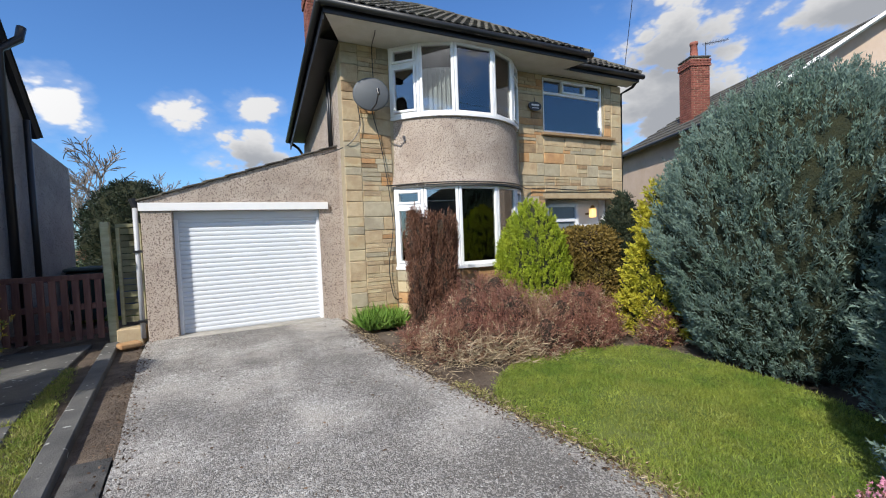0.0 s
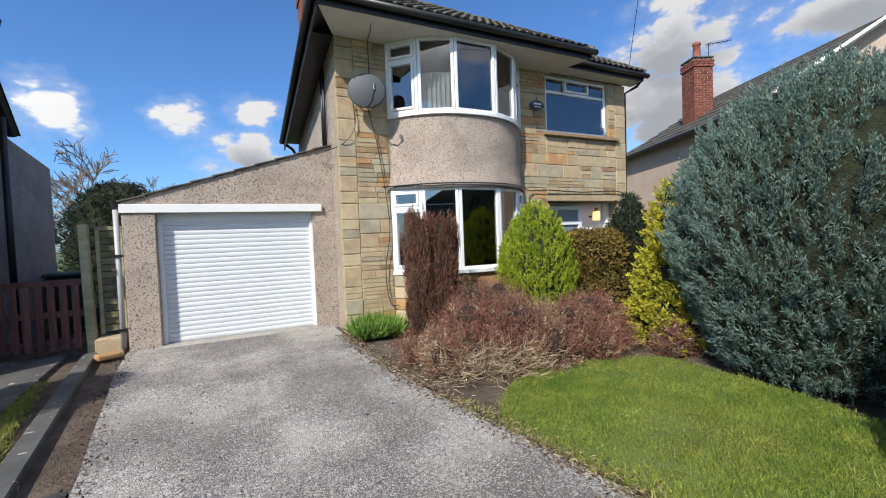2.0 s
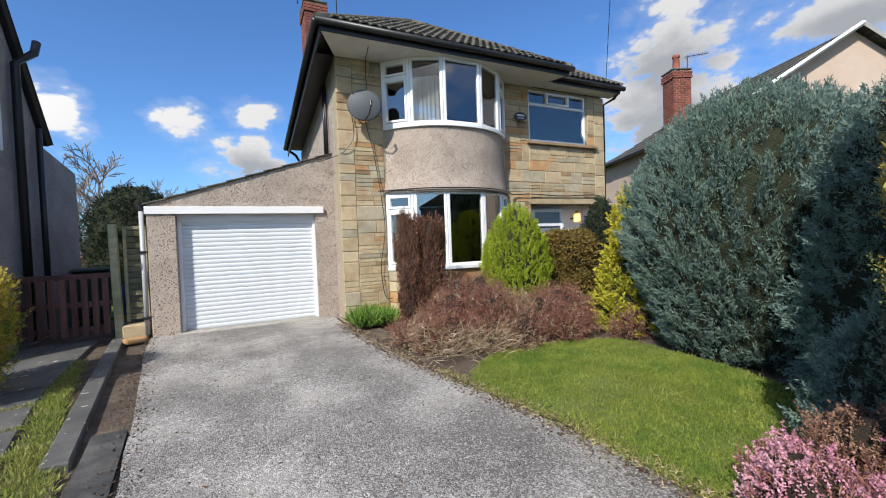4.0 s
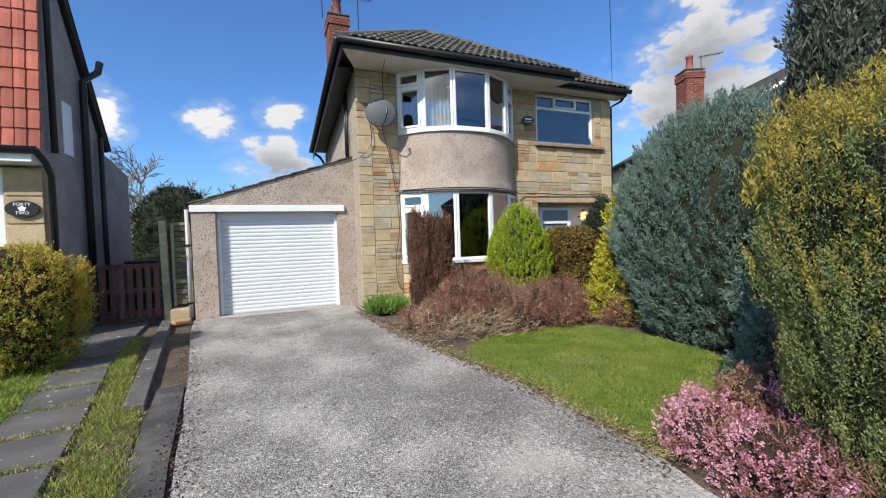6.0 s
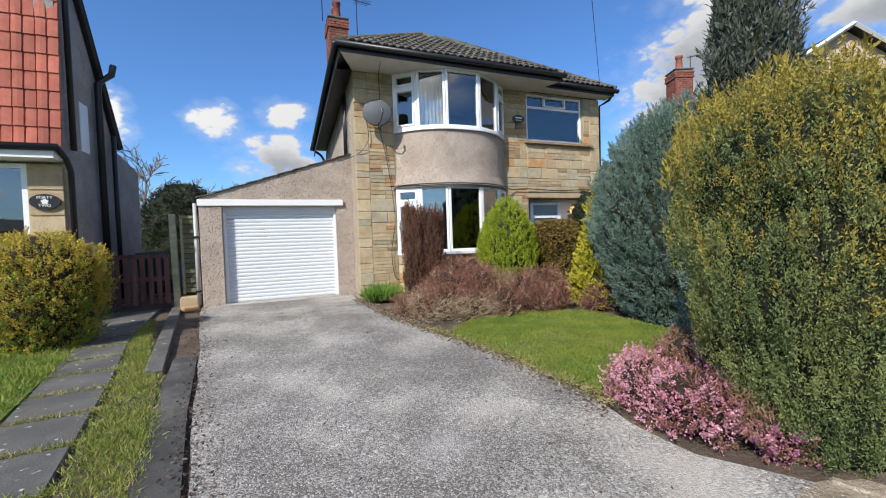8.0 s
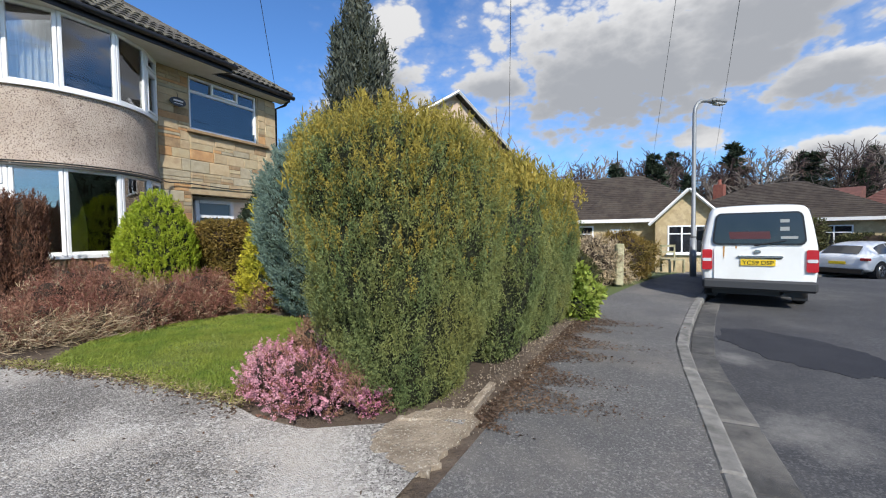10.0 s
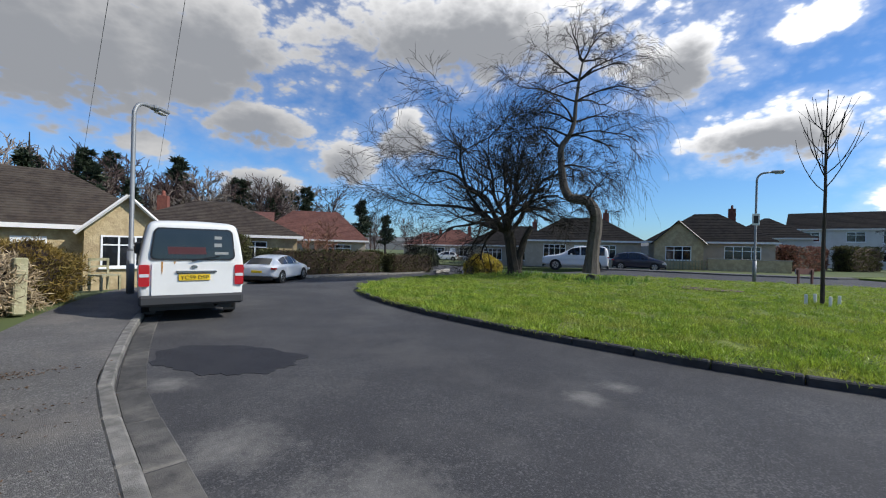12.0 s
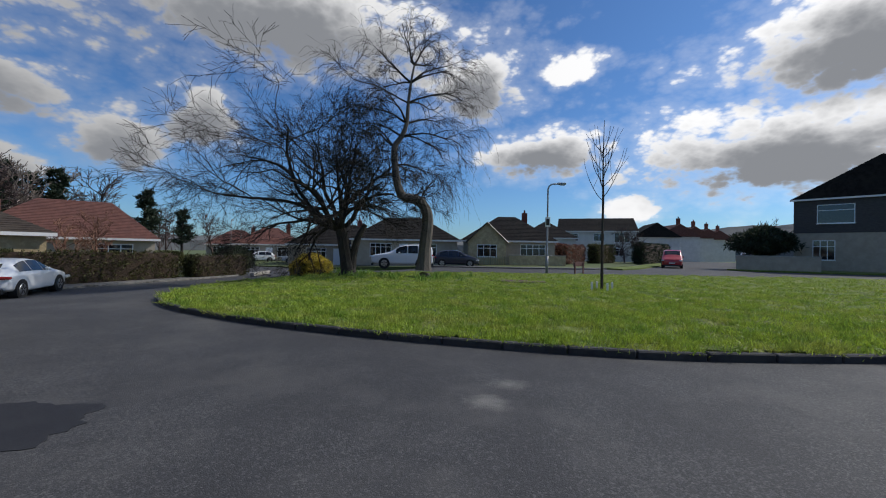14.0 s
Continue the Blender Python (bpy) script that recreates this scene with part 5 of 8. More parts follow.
tagged(blades("dry_stems", pos, dirs, 0.19, 0.006, L_STRAW, seed=4, kind="stuff"), "pale dry tangled stems over the bed", "dry stems")
pos, dirs = [], []
for i in range(1500):
    x, y = rng_b.uniform(1.55, 2.2), rng_b.uniform(6.3, 6.95)
    pos.append((x, y, -0.06))
    dirs.append((rng_b.normal() * 0.5, rng_b.normal() * 0.5 - 0.3, 0.9))
tagged(blades("bulb_leaves", pos, dirs, 0.28, 0.03, L_BULB, seed=5, kind="stuff", bend=0.5), "fresh green bulb leaves at the wall's foot", "plants")
for i, (x, y, r, h) in enumerate(((2.42, 0.55, 0.3, 0.34), (2.40, 0.12, 0.34, 0.36), (2.58, -0.22, 0.27, 0.34), (2.8, 0.45, 0.3, 0.5), (2.72, 0.1, 0.28, 0.55))):
    shrub("flowering_heather", (x, y, -0.1), [(0, 0.8 * r), (0.4 * h, r), (0.8 * h, 0.8 * r), (h, 0.3 * r)], (L_PINK, L_PINK, L_PINK, L_HEATH, L_PINK)[i], CORE_BROWN, 15000, 0.014, 0.011, "heather with clusters of small pink flowers", "shrub", seed=60 + i, lumps=0.35, freq=6, up=0.8, out=0.7, spread=1.0, inner=0.7,
          group="pink heathers", cluster=34, plume=0.11, tip_mat=L_HEATH, tip_share=(0.45, 0.15))
pos, dirs = [], []
for i in range(3200):
    x, y = rng_b.uniform(2.2, 2.8), rng_b.uniform(-0.4, 0.7)
    pos.append((x, y, gz(x, y) + rng_b.uniform(0.1, 0.36)))
    dirs.append((rng_b.normal(), rng_b.normal(), 1.0))
tagged(blades("heather_stems", pos, dirs, 0.07, 0.006, L_HEATH, seed=6, kind="stuff"), "brown woody stems among the pink heather", "heather stems")
shrub("laurel_bush", (6.55, -1.12, -0.12), [(0, 0.25), (0.25, 0.36), (0.5, 0.3), (0.75, 0.1)], L_LAUREL, CORE_GREEN, 4200, 0.085, 0.045, "bright yellow-green laurel at the hedge's end", "bush", seed=70, lumps=0.35, freq=4, up=0.5, out=0.9, spread=0.8)


def in_outline(x, y, poly):
    """Which of the points lie inside the outline."""
    inside = np.zeros(len(x), bool)
    j = len(poly) - 1
    for i in range(len(poly)):
        (xi, yi), (xj, yj) = poly[i], poly[j]
        if yi != yj:
            inside ^= ((yi > y) != (yj > y)) & (x < (xj - xi) * (y - yi) / (yj - yi) + xi)
        j = i
    return inside


def turf(name, poly, n, length, width, z, seed, label, keep=None, lean=0.55, mat=None, tuft=5, wide=0.03):
    rng = np.random.default_rng(seed)
    xs, ys = [p[0] for p in poly], [p[1] for p in poly]
    got = []
    while sum(len(g) for g in got) < n // tuft:
        x, y = rng.uniform(min(xs), max(xs), 20000), rng.uniform(min(ys), max(ys), 20000)
        ok = in_outline(x, y, poly)
        ok &= (np.sin(x * 2.1 + 1.3 * np.sin(y * 1.7)) * np.sin(y * 2.6 + x * 0.7) + np.sin(x * 7.3 + y * 3.1) * 0.4) > rng.uniform(-1.5, 1.0, 20000)
        if keep is not None:
            ok &= rng.random(20000) < keep(x, y)
        got.append(np.stack((x[ok], y[ok]), 1))
    xy = np.concatenate(got)[:n // tuft]
    zz = np.array([z(a, b_) for a, b_ in xy]) if callable(z) else np.full(len(xy), z)
    pos = np.repeat(np.column_stack((xy, zz - 0.01)), tuft, 0)
    shift = rng.normal(size=(len(pos), 2))
    pos[:, :2] += shift * wide
    dirs = np.column_stack((shift * lean * 0.6 + rng.normal(size=(len(pos), 2)) * lean * 0.7, np.full(len(pos), 0.9)))
    return tagged(blades(name, pos, dirs, length, width, mat or GRASS, seed=seed, kind="stuff", bend=0.6), label, "grass")


# longer golden shoots along the top of the hedge
def hedge_shoots():
    rng = np.random.default_rng(17)
    pos, dirs = [], []
    for i in range(420):
        x = rng.uniform(2.15, 6.4)
        mid = -0.36 - 0.11 * (x - 3.0)
        y = mid + rng.uniform(-0.6, 0.5)
        z = 1.86 - 0.035 * max(x - 3.0, 0) - 0.55 * abs(y - mid) ** 2.2 + rng.uniform(-0.12, 0.06) - (0.25 if x < 2.3 else 0)
        lean = rng.normal(size=2) * 0.15
        h = rng.uniform(0.10, 0.30)
        for k in range(34):
            t = rng.random()
            pos.append((x + lean[0] * t * h + rng.normal() * 0.022 * (1.1 - t), y + lean[1] * t * h + rng.normal() * 0.022 * (1.1 - t), z + t * h))
            dirs.append((rng.normal() * 0.5, rng.normal() * 0.5, 1.1))
    tagged(blades("hedge_shoots", pos, dirs, 0.06, 0.014, L_TIP, seed=18, kind="stuff"), "golden upright shoots along the hedge's top", "hedge shoots")


hedge_shoots()
turf("lawn_grass", LAWN, 90000, 0.036, 0.0055, gz, 80, "short uneven lawn grass")
GREEN_OPEN = [p for p in ISLAND if p[0] > -14]


def tussocks():
    xs, ys = np.arange(-14.0, 15.6, 0.17), np.arange(-33.0, -7.8, 0.17)
    gx, gy = np.meshgrid(xs, ys, indexing="ij")
    inside = in_outline(gx.ravel(), gy.ravel(), GREEN_OPEN).reshape(gx.shape)
    index, V, F = -np.ones(gx.shape, int), [], []
    for i, j in zip(*np.nonzero(inside)):
        index[i, j] = len(V)
        V.append((gx[i, j], gy[i, j], green_z(gx[i, j], gy[i, j])))
    for i in range(len(xs) - 1):
        for j in range(len(ys) - 1):
            q = (index[i, j], index[i + 1, j], index[i + 1, j + 1], index[i, j + 1])
            if min(q) >= 0:
                F.append(tuple(int(k) for k in q))
    tagged(soup("green_turf", V, F, GREEN_TURF, smooth=True), "uneven tussocky turf of the green", "turf", kind="structure")


tussocks()
turf("green_tufts", GREEN_OPEN, 170000, 0.105, 0.012, green_z, 82, "taller tufts of grass on the green", mat=GREEN_GRASS, tuft=22, wide=0.075,
     keep=lambda x, y: np.minimum(1.0, (9.0 / np.maximum(8.0, np.hypot(x - 1, y + 2.2))) ** 2.2))
turf("green_grass", GREEN_OPEN, 150000, 0.055, 0.011, green_z, 81, "short rough grass on the green", mat=GREEN_GRASS, tuft=8, wide=0.06,
     keep=lambda x, y: np.minimum(1.0, (9.0 / np.maximum(8.0, np.hypot(x - 1, y + 2.2))) ** 1.6))

EDGE_STRIP = [(float(np.interp(y, [p[1] for p in DRIVE_RIGHT], [p[0] for p in DRIVE_RIGHT])) + d, y) for d, span in ((-0.03, (0.6, 3.6)), (0.13, (3.6, 0.6))) for y in np.linspace(*span, 14)]
turf("lawn_edge_grass", EDGE_STRIP, 3200, 0.05, 0.006, gz, 83, "dry straggling grass along the lawn's edge", mat=DRY_GRASS, lean=1.2)
rng_e = np.random.default_rng(61)
pos = [(float(np.interp(y, [p[1] for p in DRIVE_RIGHT], [p[0] for p in DRIVE_RIGHT])) + rng_e.normal() * 0.06 + 0.02, y, gz(0, y) + 0.008) for y in rng_e.uniform(0.6, 6.8, 1500)]
tagged(blades("dry_edge_straw", pos, [(rng_e.normal(), rng_e.normal(), 0.15) for p in pos], 0.05, 0.007, L_STRAW, seed=62, kind="stuff"), "pale dry straw along the driveway's edge", "dry stems")


def edging():
    e = empty("edging_stone_row", (0, 0, 0), 0, "two pale stone edgings at the hedge corner", "edging")
    part("edging_stone", box((-0.3, -0.03, -0.12), (0.3, 0.03, 0.005), 0.012, pose(3.0, -0.95, -0.08, 3, 0, 2)), SAND, e)
    part("edging_stone", box((-0.22, -0.03, -0.12), (0.22, 0.03, 0.0), 0.012, pose(2.52, -0.76, -0.09, 0, 4, -62)), SAND, e)


edging()
# fallen leaves and grit along the hedge foot
rng_l = np.random.default_rng(9)
pos, dirs = [], []
for i in range(11000):
    x = rng_l.uniform(2.6, 6.8)
    y = -1.0 - 0.05 * (x - 2.6) - abs(rng_l.normal()) * 0.27 * (0.25 + abs(math.sin(x * 2.3) * math.sin(x * 5.1 + 1)) * 1.5)
    pos.append((x, y, -0.128 if y < -1.0 else -0.11))
    dirs.append((rng_l.normal(), rng_l.normal(), 0.12))
tagged(blades("leaf_litter", pos, dirs, 0.026, 0.011, LITTER, seed=9, kind="stuff"), "brown fallen leaf litter along the hedge", "leaf litter")
pos = [(rng_l.uniform(-1.0, 2.0), rng_l.uniform(-0.9, 7.5), 0) for i in range(420)]
pos = [(x, y, gz(x, y) + 0.004) for x, y, z in pos]
pos += [(np.interp(y, [p[1] for p in DRIVE_RIGHT], [p[0] for p in DRIVE_RIGHT]) + rng_l.normal() * 0.09, y, gz(0, y) + 0.006) for y in rng_l.uniform(0.5, 6.9, 3200)]
pos += [(np.interp(y, [p[1] for p in DRIVE_LEFT], [p[0] for p in DRIVE_LEFT]) + rng_l.normal() * 0.08, y, gz(0, y) + 0.006) for y in rng_l.uniform(0.5, 7.6, 900)]
tagged(blades("driveway_litter", pos, [(rng_l.normal(), rng_l.normal(), 0.2) for p in pos], 0.03, 0.013, LITTER, seed=10, kind="stuff"), "bits of dead leaf along the driveway's edges", "leaf litter")

pos = []
for i in range(1800):
    x = rng_l.uniform(2.2, 6.6)
    pos.append((x, -0.88 - 0.05 * (x - 2.6) + rng_l.normal() * 0.13, -0.098))
tagged(blades("sandy_crumbs", pos, [(rng_l.normal(), rng_l.normal(), 0.3) for p in pos], 0.017, 0.012, SAND, seed=19, kind="stuff"), "pale crumbs of earth and stone along the hedge's foot", "gravel")

sand = smooth_line([(2.05, -0.62), (2.35, -0.55), (2.7, -0.75), (2.75, -1.02), (2.3, -1.05), (1.95, -1.0), (2.05, -0.62)], 9)[:-1]
sand = [(x + rng_l.normal() * 0.018, y + rng_l.normal() * 0.018) for x, y in sand]
tagged(part("sandy_patch", prism(sand, -0.2, lambda x, y: gz(x, y) + 0.003), SAND), "pale sandy earth at the hedge corner", "soil", kind="structure")

# ---- the neighbour's side, beyond the driveway ----
def neighbour_strip():
    gutter = [(-0.72, -1.0), (-0.85, 0.2), (-1.12, 2.0), (-1.27, 3.2), (-1.42, 4.2), (-1.75, 6.4), (-1.9, 7.6)]
    inner = [(-1.28, 3.2), (-1.62, 5.4), (-1.98, 7.8)]
    th = empty("boundary_kerb", (0, 0, 0), 0, "low lichened concrete strip along the boundary", "kerb", kind="structure")
    for a, b_ in zip(inner, inner[1:]):
        bm = prism([a, b_, (b_[0] - 0.17, b_[1]), (a[0] - 0.17, a[1])], -0.2, lambda x, y: gz(x, y) + 0.03)
        bmesh.ops.bevel(bm, geom=bm.edges[:], offset=0.012, segments=1, affect="EDGES")
        part("concrete_slab", bm, CONCRETE_DARK, th)
    path = empty("neighbour_path", (0, 0, 0), 0, "path of dark concrete slabs with grassy joints", "path", kind="structure")
    right = lambda y: float(np.interp(y, (-1, 3.3, 5.25, 7.9), (-0.95, -1.65, -2.05, -2.3)))
    left = lambda y: float(np.interp(y, (-1, 2.5, 4.5, 5.9, 7.9), (-1.65, -2.15, -2.55, -2.75, -3.4)))
    y = -0.8
    while y < 7.8:
        d = 0.62 if y < 5.2 else 1.3
        bm = prism([(right(y) - 0.08, y + 0.045), (right(y + d) - 0.08, y + d + 0.01), (left(y + d), y + d - 0.04), (left(y), y)], -0.2, lambda x, yy: gz(x, yy) + 0.0)
        bmesh.ops.bevel(bm, geom=bm.edges[:], offset=0.01, segments=1, affect="EDGES")
        part("path_slab", bm, CONCRETE_DARK, path)
        y += d
    outer = lambda y: float(np.interp(y, (-1, 1.4, 3.0, 3.6, 5.0, 6.6), (-0.72, -0.98, -1.28, -1.52, -1.86, -2.16)))
    strip = [(outer(y), y) for y in np.linspace(-0.9, 6.6, 16)] + [(right(y) - 0.03, y) for y in np.linspace(6.6, -0.9, 16)]
    tagged(part("verge_soil", prism(strip, -0.2, lambda x, y: gz(x, y) - 0.012), SOIL), "earth of the grass strip beside the path", "soil", kind="structure")
    turf("verge_grass", strip, 8000, 0.05, 0.006, lambda x, y: gz(x, y) - 0.01, 90, "rough grass strip beside the path")
    turf("verge_dry_grass", strip, 11000, 0.045, 0.006, lambda x, y: gz(x, y) - 0.01, 93, "dry yellowish grass strip beside the path", mat=DRY_GRASS)
    joints = []
    y = -0.8
    rng = np.random.default_rng(7)
    pos, dirs = [], []
    while y < 5.4:
        for i in range(620):
            k = rng.random()
            pos.append((left(y) + (right(y) - left(y)) * k, y + 0.01 + 0.045 * k + rng.normal() * 0.025, gz(0, y) - 0.02))
            dirs.append((rng.normal() * 0.8, rng.normal() * 0.8, 0.6))
        y += 0.62
    tagged(blades("joint_grass", pos, dirs, 0.045, 0.007, DRY_GRASS, seed=91, kind="stuff", bend=0.6), "mossy grass in the path's joints", "grass")
    lawn = [(-2.1, 2.0), (-2.5, 4.3), (-2.75, 5.6), (-6.4, 6.6), (-20, 6.6), (-20, -0.9), (-1.7, -0.9)]
    tagged(part("neighbour_lawn", prism(lawn, -0.2, lambda x, y: gz(x, y) - 0.004), TURF), "patch of the neighbour's front lawn", "lawn", kind="structure")
    turf("neighbour_lawn_grass", [(-2.1, 2.0), (-2.5, 4.3), (-2.75, 5.3), (-4.2, 5.6), (-4.2, 1.6)], 14000, 0.08, 0.009, gz, 92, "longer grass on the neighbour's lawn")


neighbour_strip()
edge_l = [(-0.44, -1.0), (-0.59, 0.2), (-0.86, 2.0), (-1.0, 3.2), (-1.06, 3.7)]
tagged(part("drain_strip", prism(edge_l + [(x - 0.24, y) for x, y in edge_l[::-1]], -0.2, lambda x, y: gz(x, y) - 0.008), CHANNEL), "smooth dark concrete strip beside the driveway", "path edge", kind="structure")
shrub("golden_shrub", (-3.05, 5.25, -0.06), [(0, 0.45), (0.3, 0.6), (0.8, 0.68), (1.15, 0.6), (1.38, 0.35), (1.46, 0.1)], L_GOLDBUSH, CORE_BROWN, 60000, 0.03, 0.011, "rounded golden-leaved shrub by the neighbour's house", "bush", seed=95,
      lumps=0.2, freq=3.5, up=0.8, out=0.8, spread=0.8, cluster=26, plume=0.16, inner=0.82, tip_mat=L_BULB, tip_share=(0.5, 0.0))


def neighbour_house():
    h = empty("neighbour_house", (0, 0, 0), 0, "grey pebbledashed house with a red tile-hung front", "house")
    X, Y = -3.38, 6.9
    bm = bmesh.new()
    prof = [(Y + 0.02, -0.1), (10.9, -0.1), (10.9, 3.1), (9.35, 3.35), (7.4, 6.1), (7.1, 6.6), (Y + 0.02, 6.6)]
    a = [bm.verts.new((X, y, z)) for y, z in prof]
    b_ = [bm.verts.new((X - 0.25, y, z)) for y, z in prof]
    bm.faces.new(a)
    bm.faces.new(b_[::-1])
    for i in range(len(prof)):
        j = (i + 1) % len(prof)
        bm.faces.new((a[i], b_[i], b_[j], a[j]))
    bmesh.ops.recalc_face_normals(bm, faces=bm.faces)
    part("side_wall", bm, PEBBLE_GREY, h)
    part("front_wall", box((-9.0, Y + 0.12, -0.1), (X - 0.25, Y + 0.3, 6.6)), PEBBLE_GREY, h)
    part("stone_pier", box((-3.83, Y - 0.03, -0.1), (X + 0.005, Y + 0.12, 2.62), 0.006), STONES[0], h)
    for z in np.arange(0.1, 2.5, 0.42):
        part("stone", box((-3.81, Y - 0.05, z), (X + 0.012, Y + 0.0, z + 0.40), 0.006), STONES[0 if int(z * 10) % 3 else 1], h)
    part("fascia", box((-9, Y - 0.35, 2.66), (X + 0.03, Y + 0.1, 2.78), 0.006), WHITE_PAINT, h, "white fascia board")
    part("gutter", tube([(-9, Y - 0.38, 2.83), (X + 0.1, Y - 0.38, 2.83)], 0.055, 10), BLACK, h, smooth=True)
    part("verge_board", tube([(X + 0.05, 7.1, 6.6), (X + 0.05, 9.4, 3.4)], 0.07, 6), BLACK, h)
    bm = bmesh.new()      # roof that falls to the rear
    for lo, hi in (((7.05, 6.7), (9.5, 3.42)),):
        f = [bm.verts.new((X + 0.12, lo[0], lo[1])), bm.verts.new((X + 0.12, hi[0], hi[1])), bm.verts.new((-9, hi[0], hi[1])), bm.verts.new((-9, lo[0], lo[1]))]
        bm.faces.new(f)
    bmesh.ops.solidify(bm, geom=bm.faces[:], thickness=0.07)
    part("roof", bm, ROOF_TILE, h)
    # hung tiles
    bm = bmesh.new()
    prof = [(0.0, 0.006), (0.012, -0.016), (0.07, -0.022), (0.135, -0.016), (0.147, 0.006), (0.16, -0.006), (0.22, -0.01), (0.288, -0.006), (0.3, 0.006)]
    lo = [bm.verts.new((x, y - 0.035, 0)) for x, y in prof]
    hi = [bm.verts.new((x, y, 0.34)) for x, y in prof]
    bk = [bm.verts.new((x, 0.0, 0)) for x, y in prof]
    for i in range(len(prof) - 1):
        bm.faces.new((lo[i], lo[i + 1], hi[i + 1], hi[i]))
        bm.faces.new((bk[i], bk[i + 1], lo[i + 1], lo[i]))
    mesh = None
    for r in range(14):
        for c_ in range(9):
            if mesh is None:
                ob = part("hung_tile", bm, RED_TILE, h)
                mesh = ob.data
            else:
                ob = new("hung_tile", mesh)
                ob.parent = h
            ob.matrix_basis = pose(X + 0.06 - 0.3 * (c_ + 1), Y - 0.10 + 0.02 * r, 2.9 + 0.30 * r, -1.5, 0, random.uniform(-0.4, 0.4))
    w = pane_frame(h, (-5.7, Y + 0.02), (-3.83, Y + 0.02), 1.27, 2.62, None, (), post=0.08)
    part("curtain", box((-5.6, Y + 0.1, 1.3), (-3.95, Y + 0.115, 2.6)), CURTAIN, h, "pale curtain behind the window")
    part("window_sill", box((-5.8, Y - 0.1, 1.16), (-3.8, Y + 0.12, 1.26), 0.01), WHITE_PAINT, h)
    part("panel", box((-5.8, Y + 0.0, 0.45), (-3.83, Y + 0.12, 1.16)), plain("dark_panel_glass", (0.08, 0.1, 0.11), 0.15), h, "dark glazed panel under the window")
    part("brick_plinth", box((-5.8, Y - 0.06, -0.1), (-3.83, Y + 0.12, 0.43), 0.008), BRICK, h)
    pipe = lambda pts, r=0.045: part("downpipe", tube(pts, r, 10), BLACK, h, "black downpipe", smooth=True)
    pipe([(X + 0.08, Y - 0.35, 2.82), (X + 0.09, Y - 0.1, 2.7), (X + 0.1, Y + 0.02, 2.5), (X + 0.1, Y + 0.02, 0.0)])
    pipe([(X + 0.12, 7.05, 5.6), (X + 0.09, 7.1, 5.4), (X + 0.09, 7.1, 2.9)])
    pipe([(X + 0.3, 8.5, 4.9), (X + 0.28, 8.45, 4.7), (X + 0.09, 8.3, 4.45), (X + 0.09, 8.3, 0.0)], 0.06)
    pipe([(X + 0.09, 9.0, 3.6), (X + 0.09, 9.0, 0.0)])
    part("waste_pipe", tube([(X + 0.02, 8.6, 2.5), (X + 0.1, 8.35, 2.2)], 0.03, 8), BLACK, h)
    part("side_window", box((X - 0.02, 7.65, 3.0), (X + 0.012, 8.0, 3.9), 0.006), WHITE, h)
    sign = empty("house_sign", (-3.6, Y - 0.08, 2.0), 0, "black oval plate lettered FORTY TWO in white", "sign")
    bm = prism([(0.2 * math.cos(a), 0.125 * math.sin(a)) for a in (2 * math.pi * k / 32 for k in range(32))], -0.01, 0.012)
    bmesh.ops.transform(bm, matrix=pose(0, 0, 0, 90), verts=bm.verts)
    part("plate", bm, BLACK, sign)
    for txt, z in (("FORTY", 0.045), ("TWO", -0.085)):
        cu = bpy.data.curves.new("lettering", "FONT")
        cu.body, cu.size, cu.align_x, cu.extrude = txt, 0.065, "CENTER", 0.002
        me = bpy.data.meshes.new_from_object(new("text_source", cu))
        bpy.data.objects.remove(bpy.data.objects["text_source"])
        me.materials.clear()
        me.materials.append(WHITE_PAINT)
        ob = new("lettering", me)
        ob.parent = sign
        ob.matrix_basis = pose(0, -0.017, z, 90)
    bm = prism([(0.045 * math.cos(a) * (1 + 0.2 * math.sin(5 * a)), 0.04 * math.sin(a) * (1 + 0.2 * math.sin(5 * a))) for a in (2 * math.pi * k / 20 for k in range(20))], 0.012, 0.018)
    bmesh.ops.transform(bm, matrix=pose(0, 0, 0, 90), verts=bm.verts)
    part("emblem", bm, WHITE_PAINT, sign)


neighbour_house()


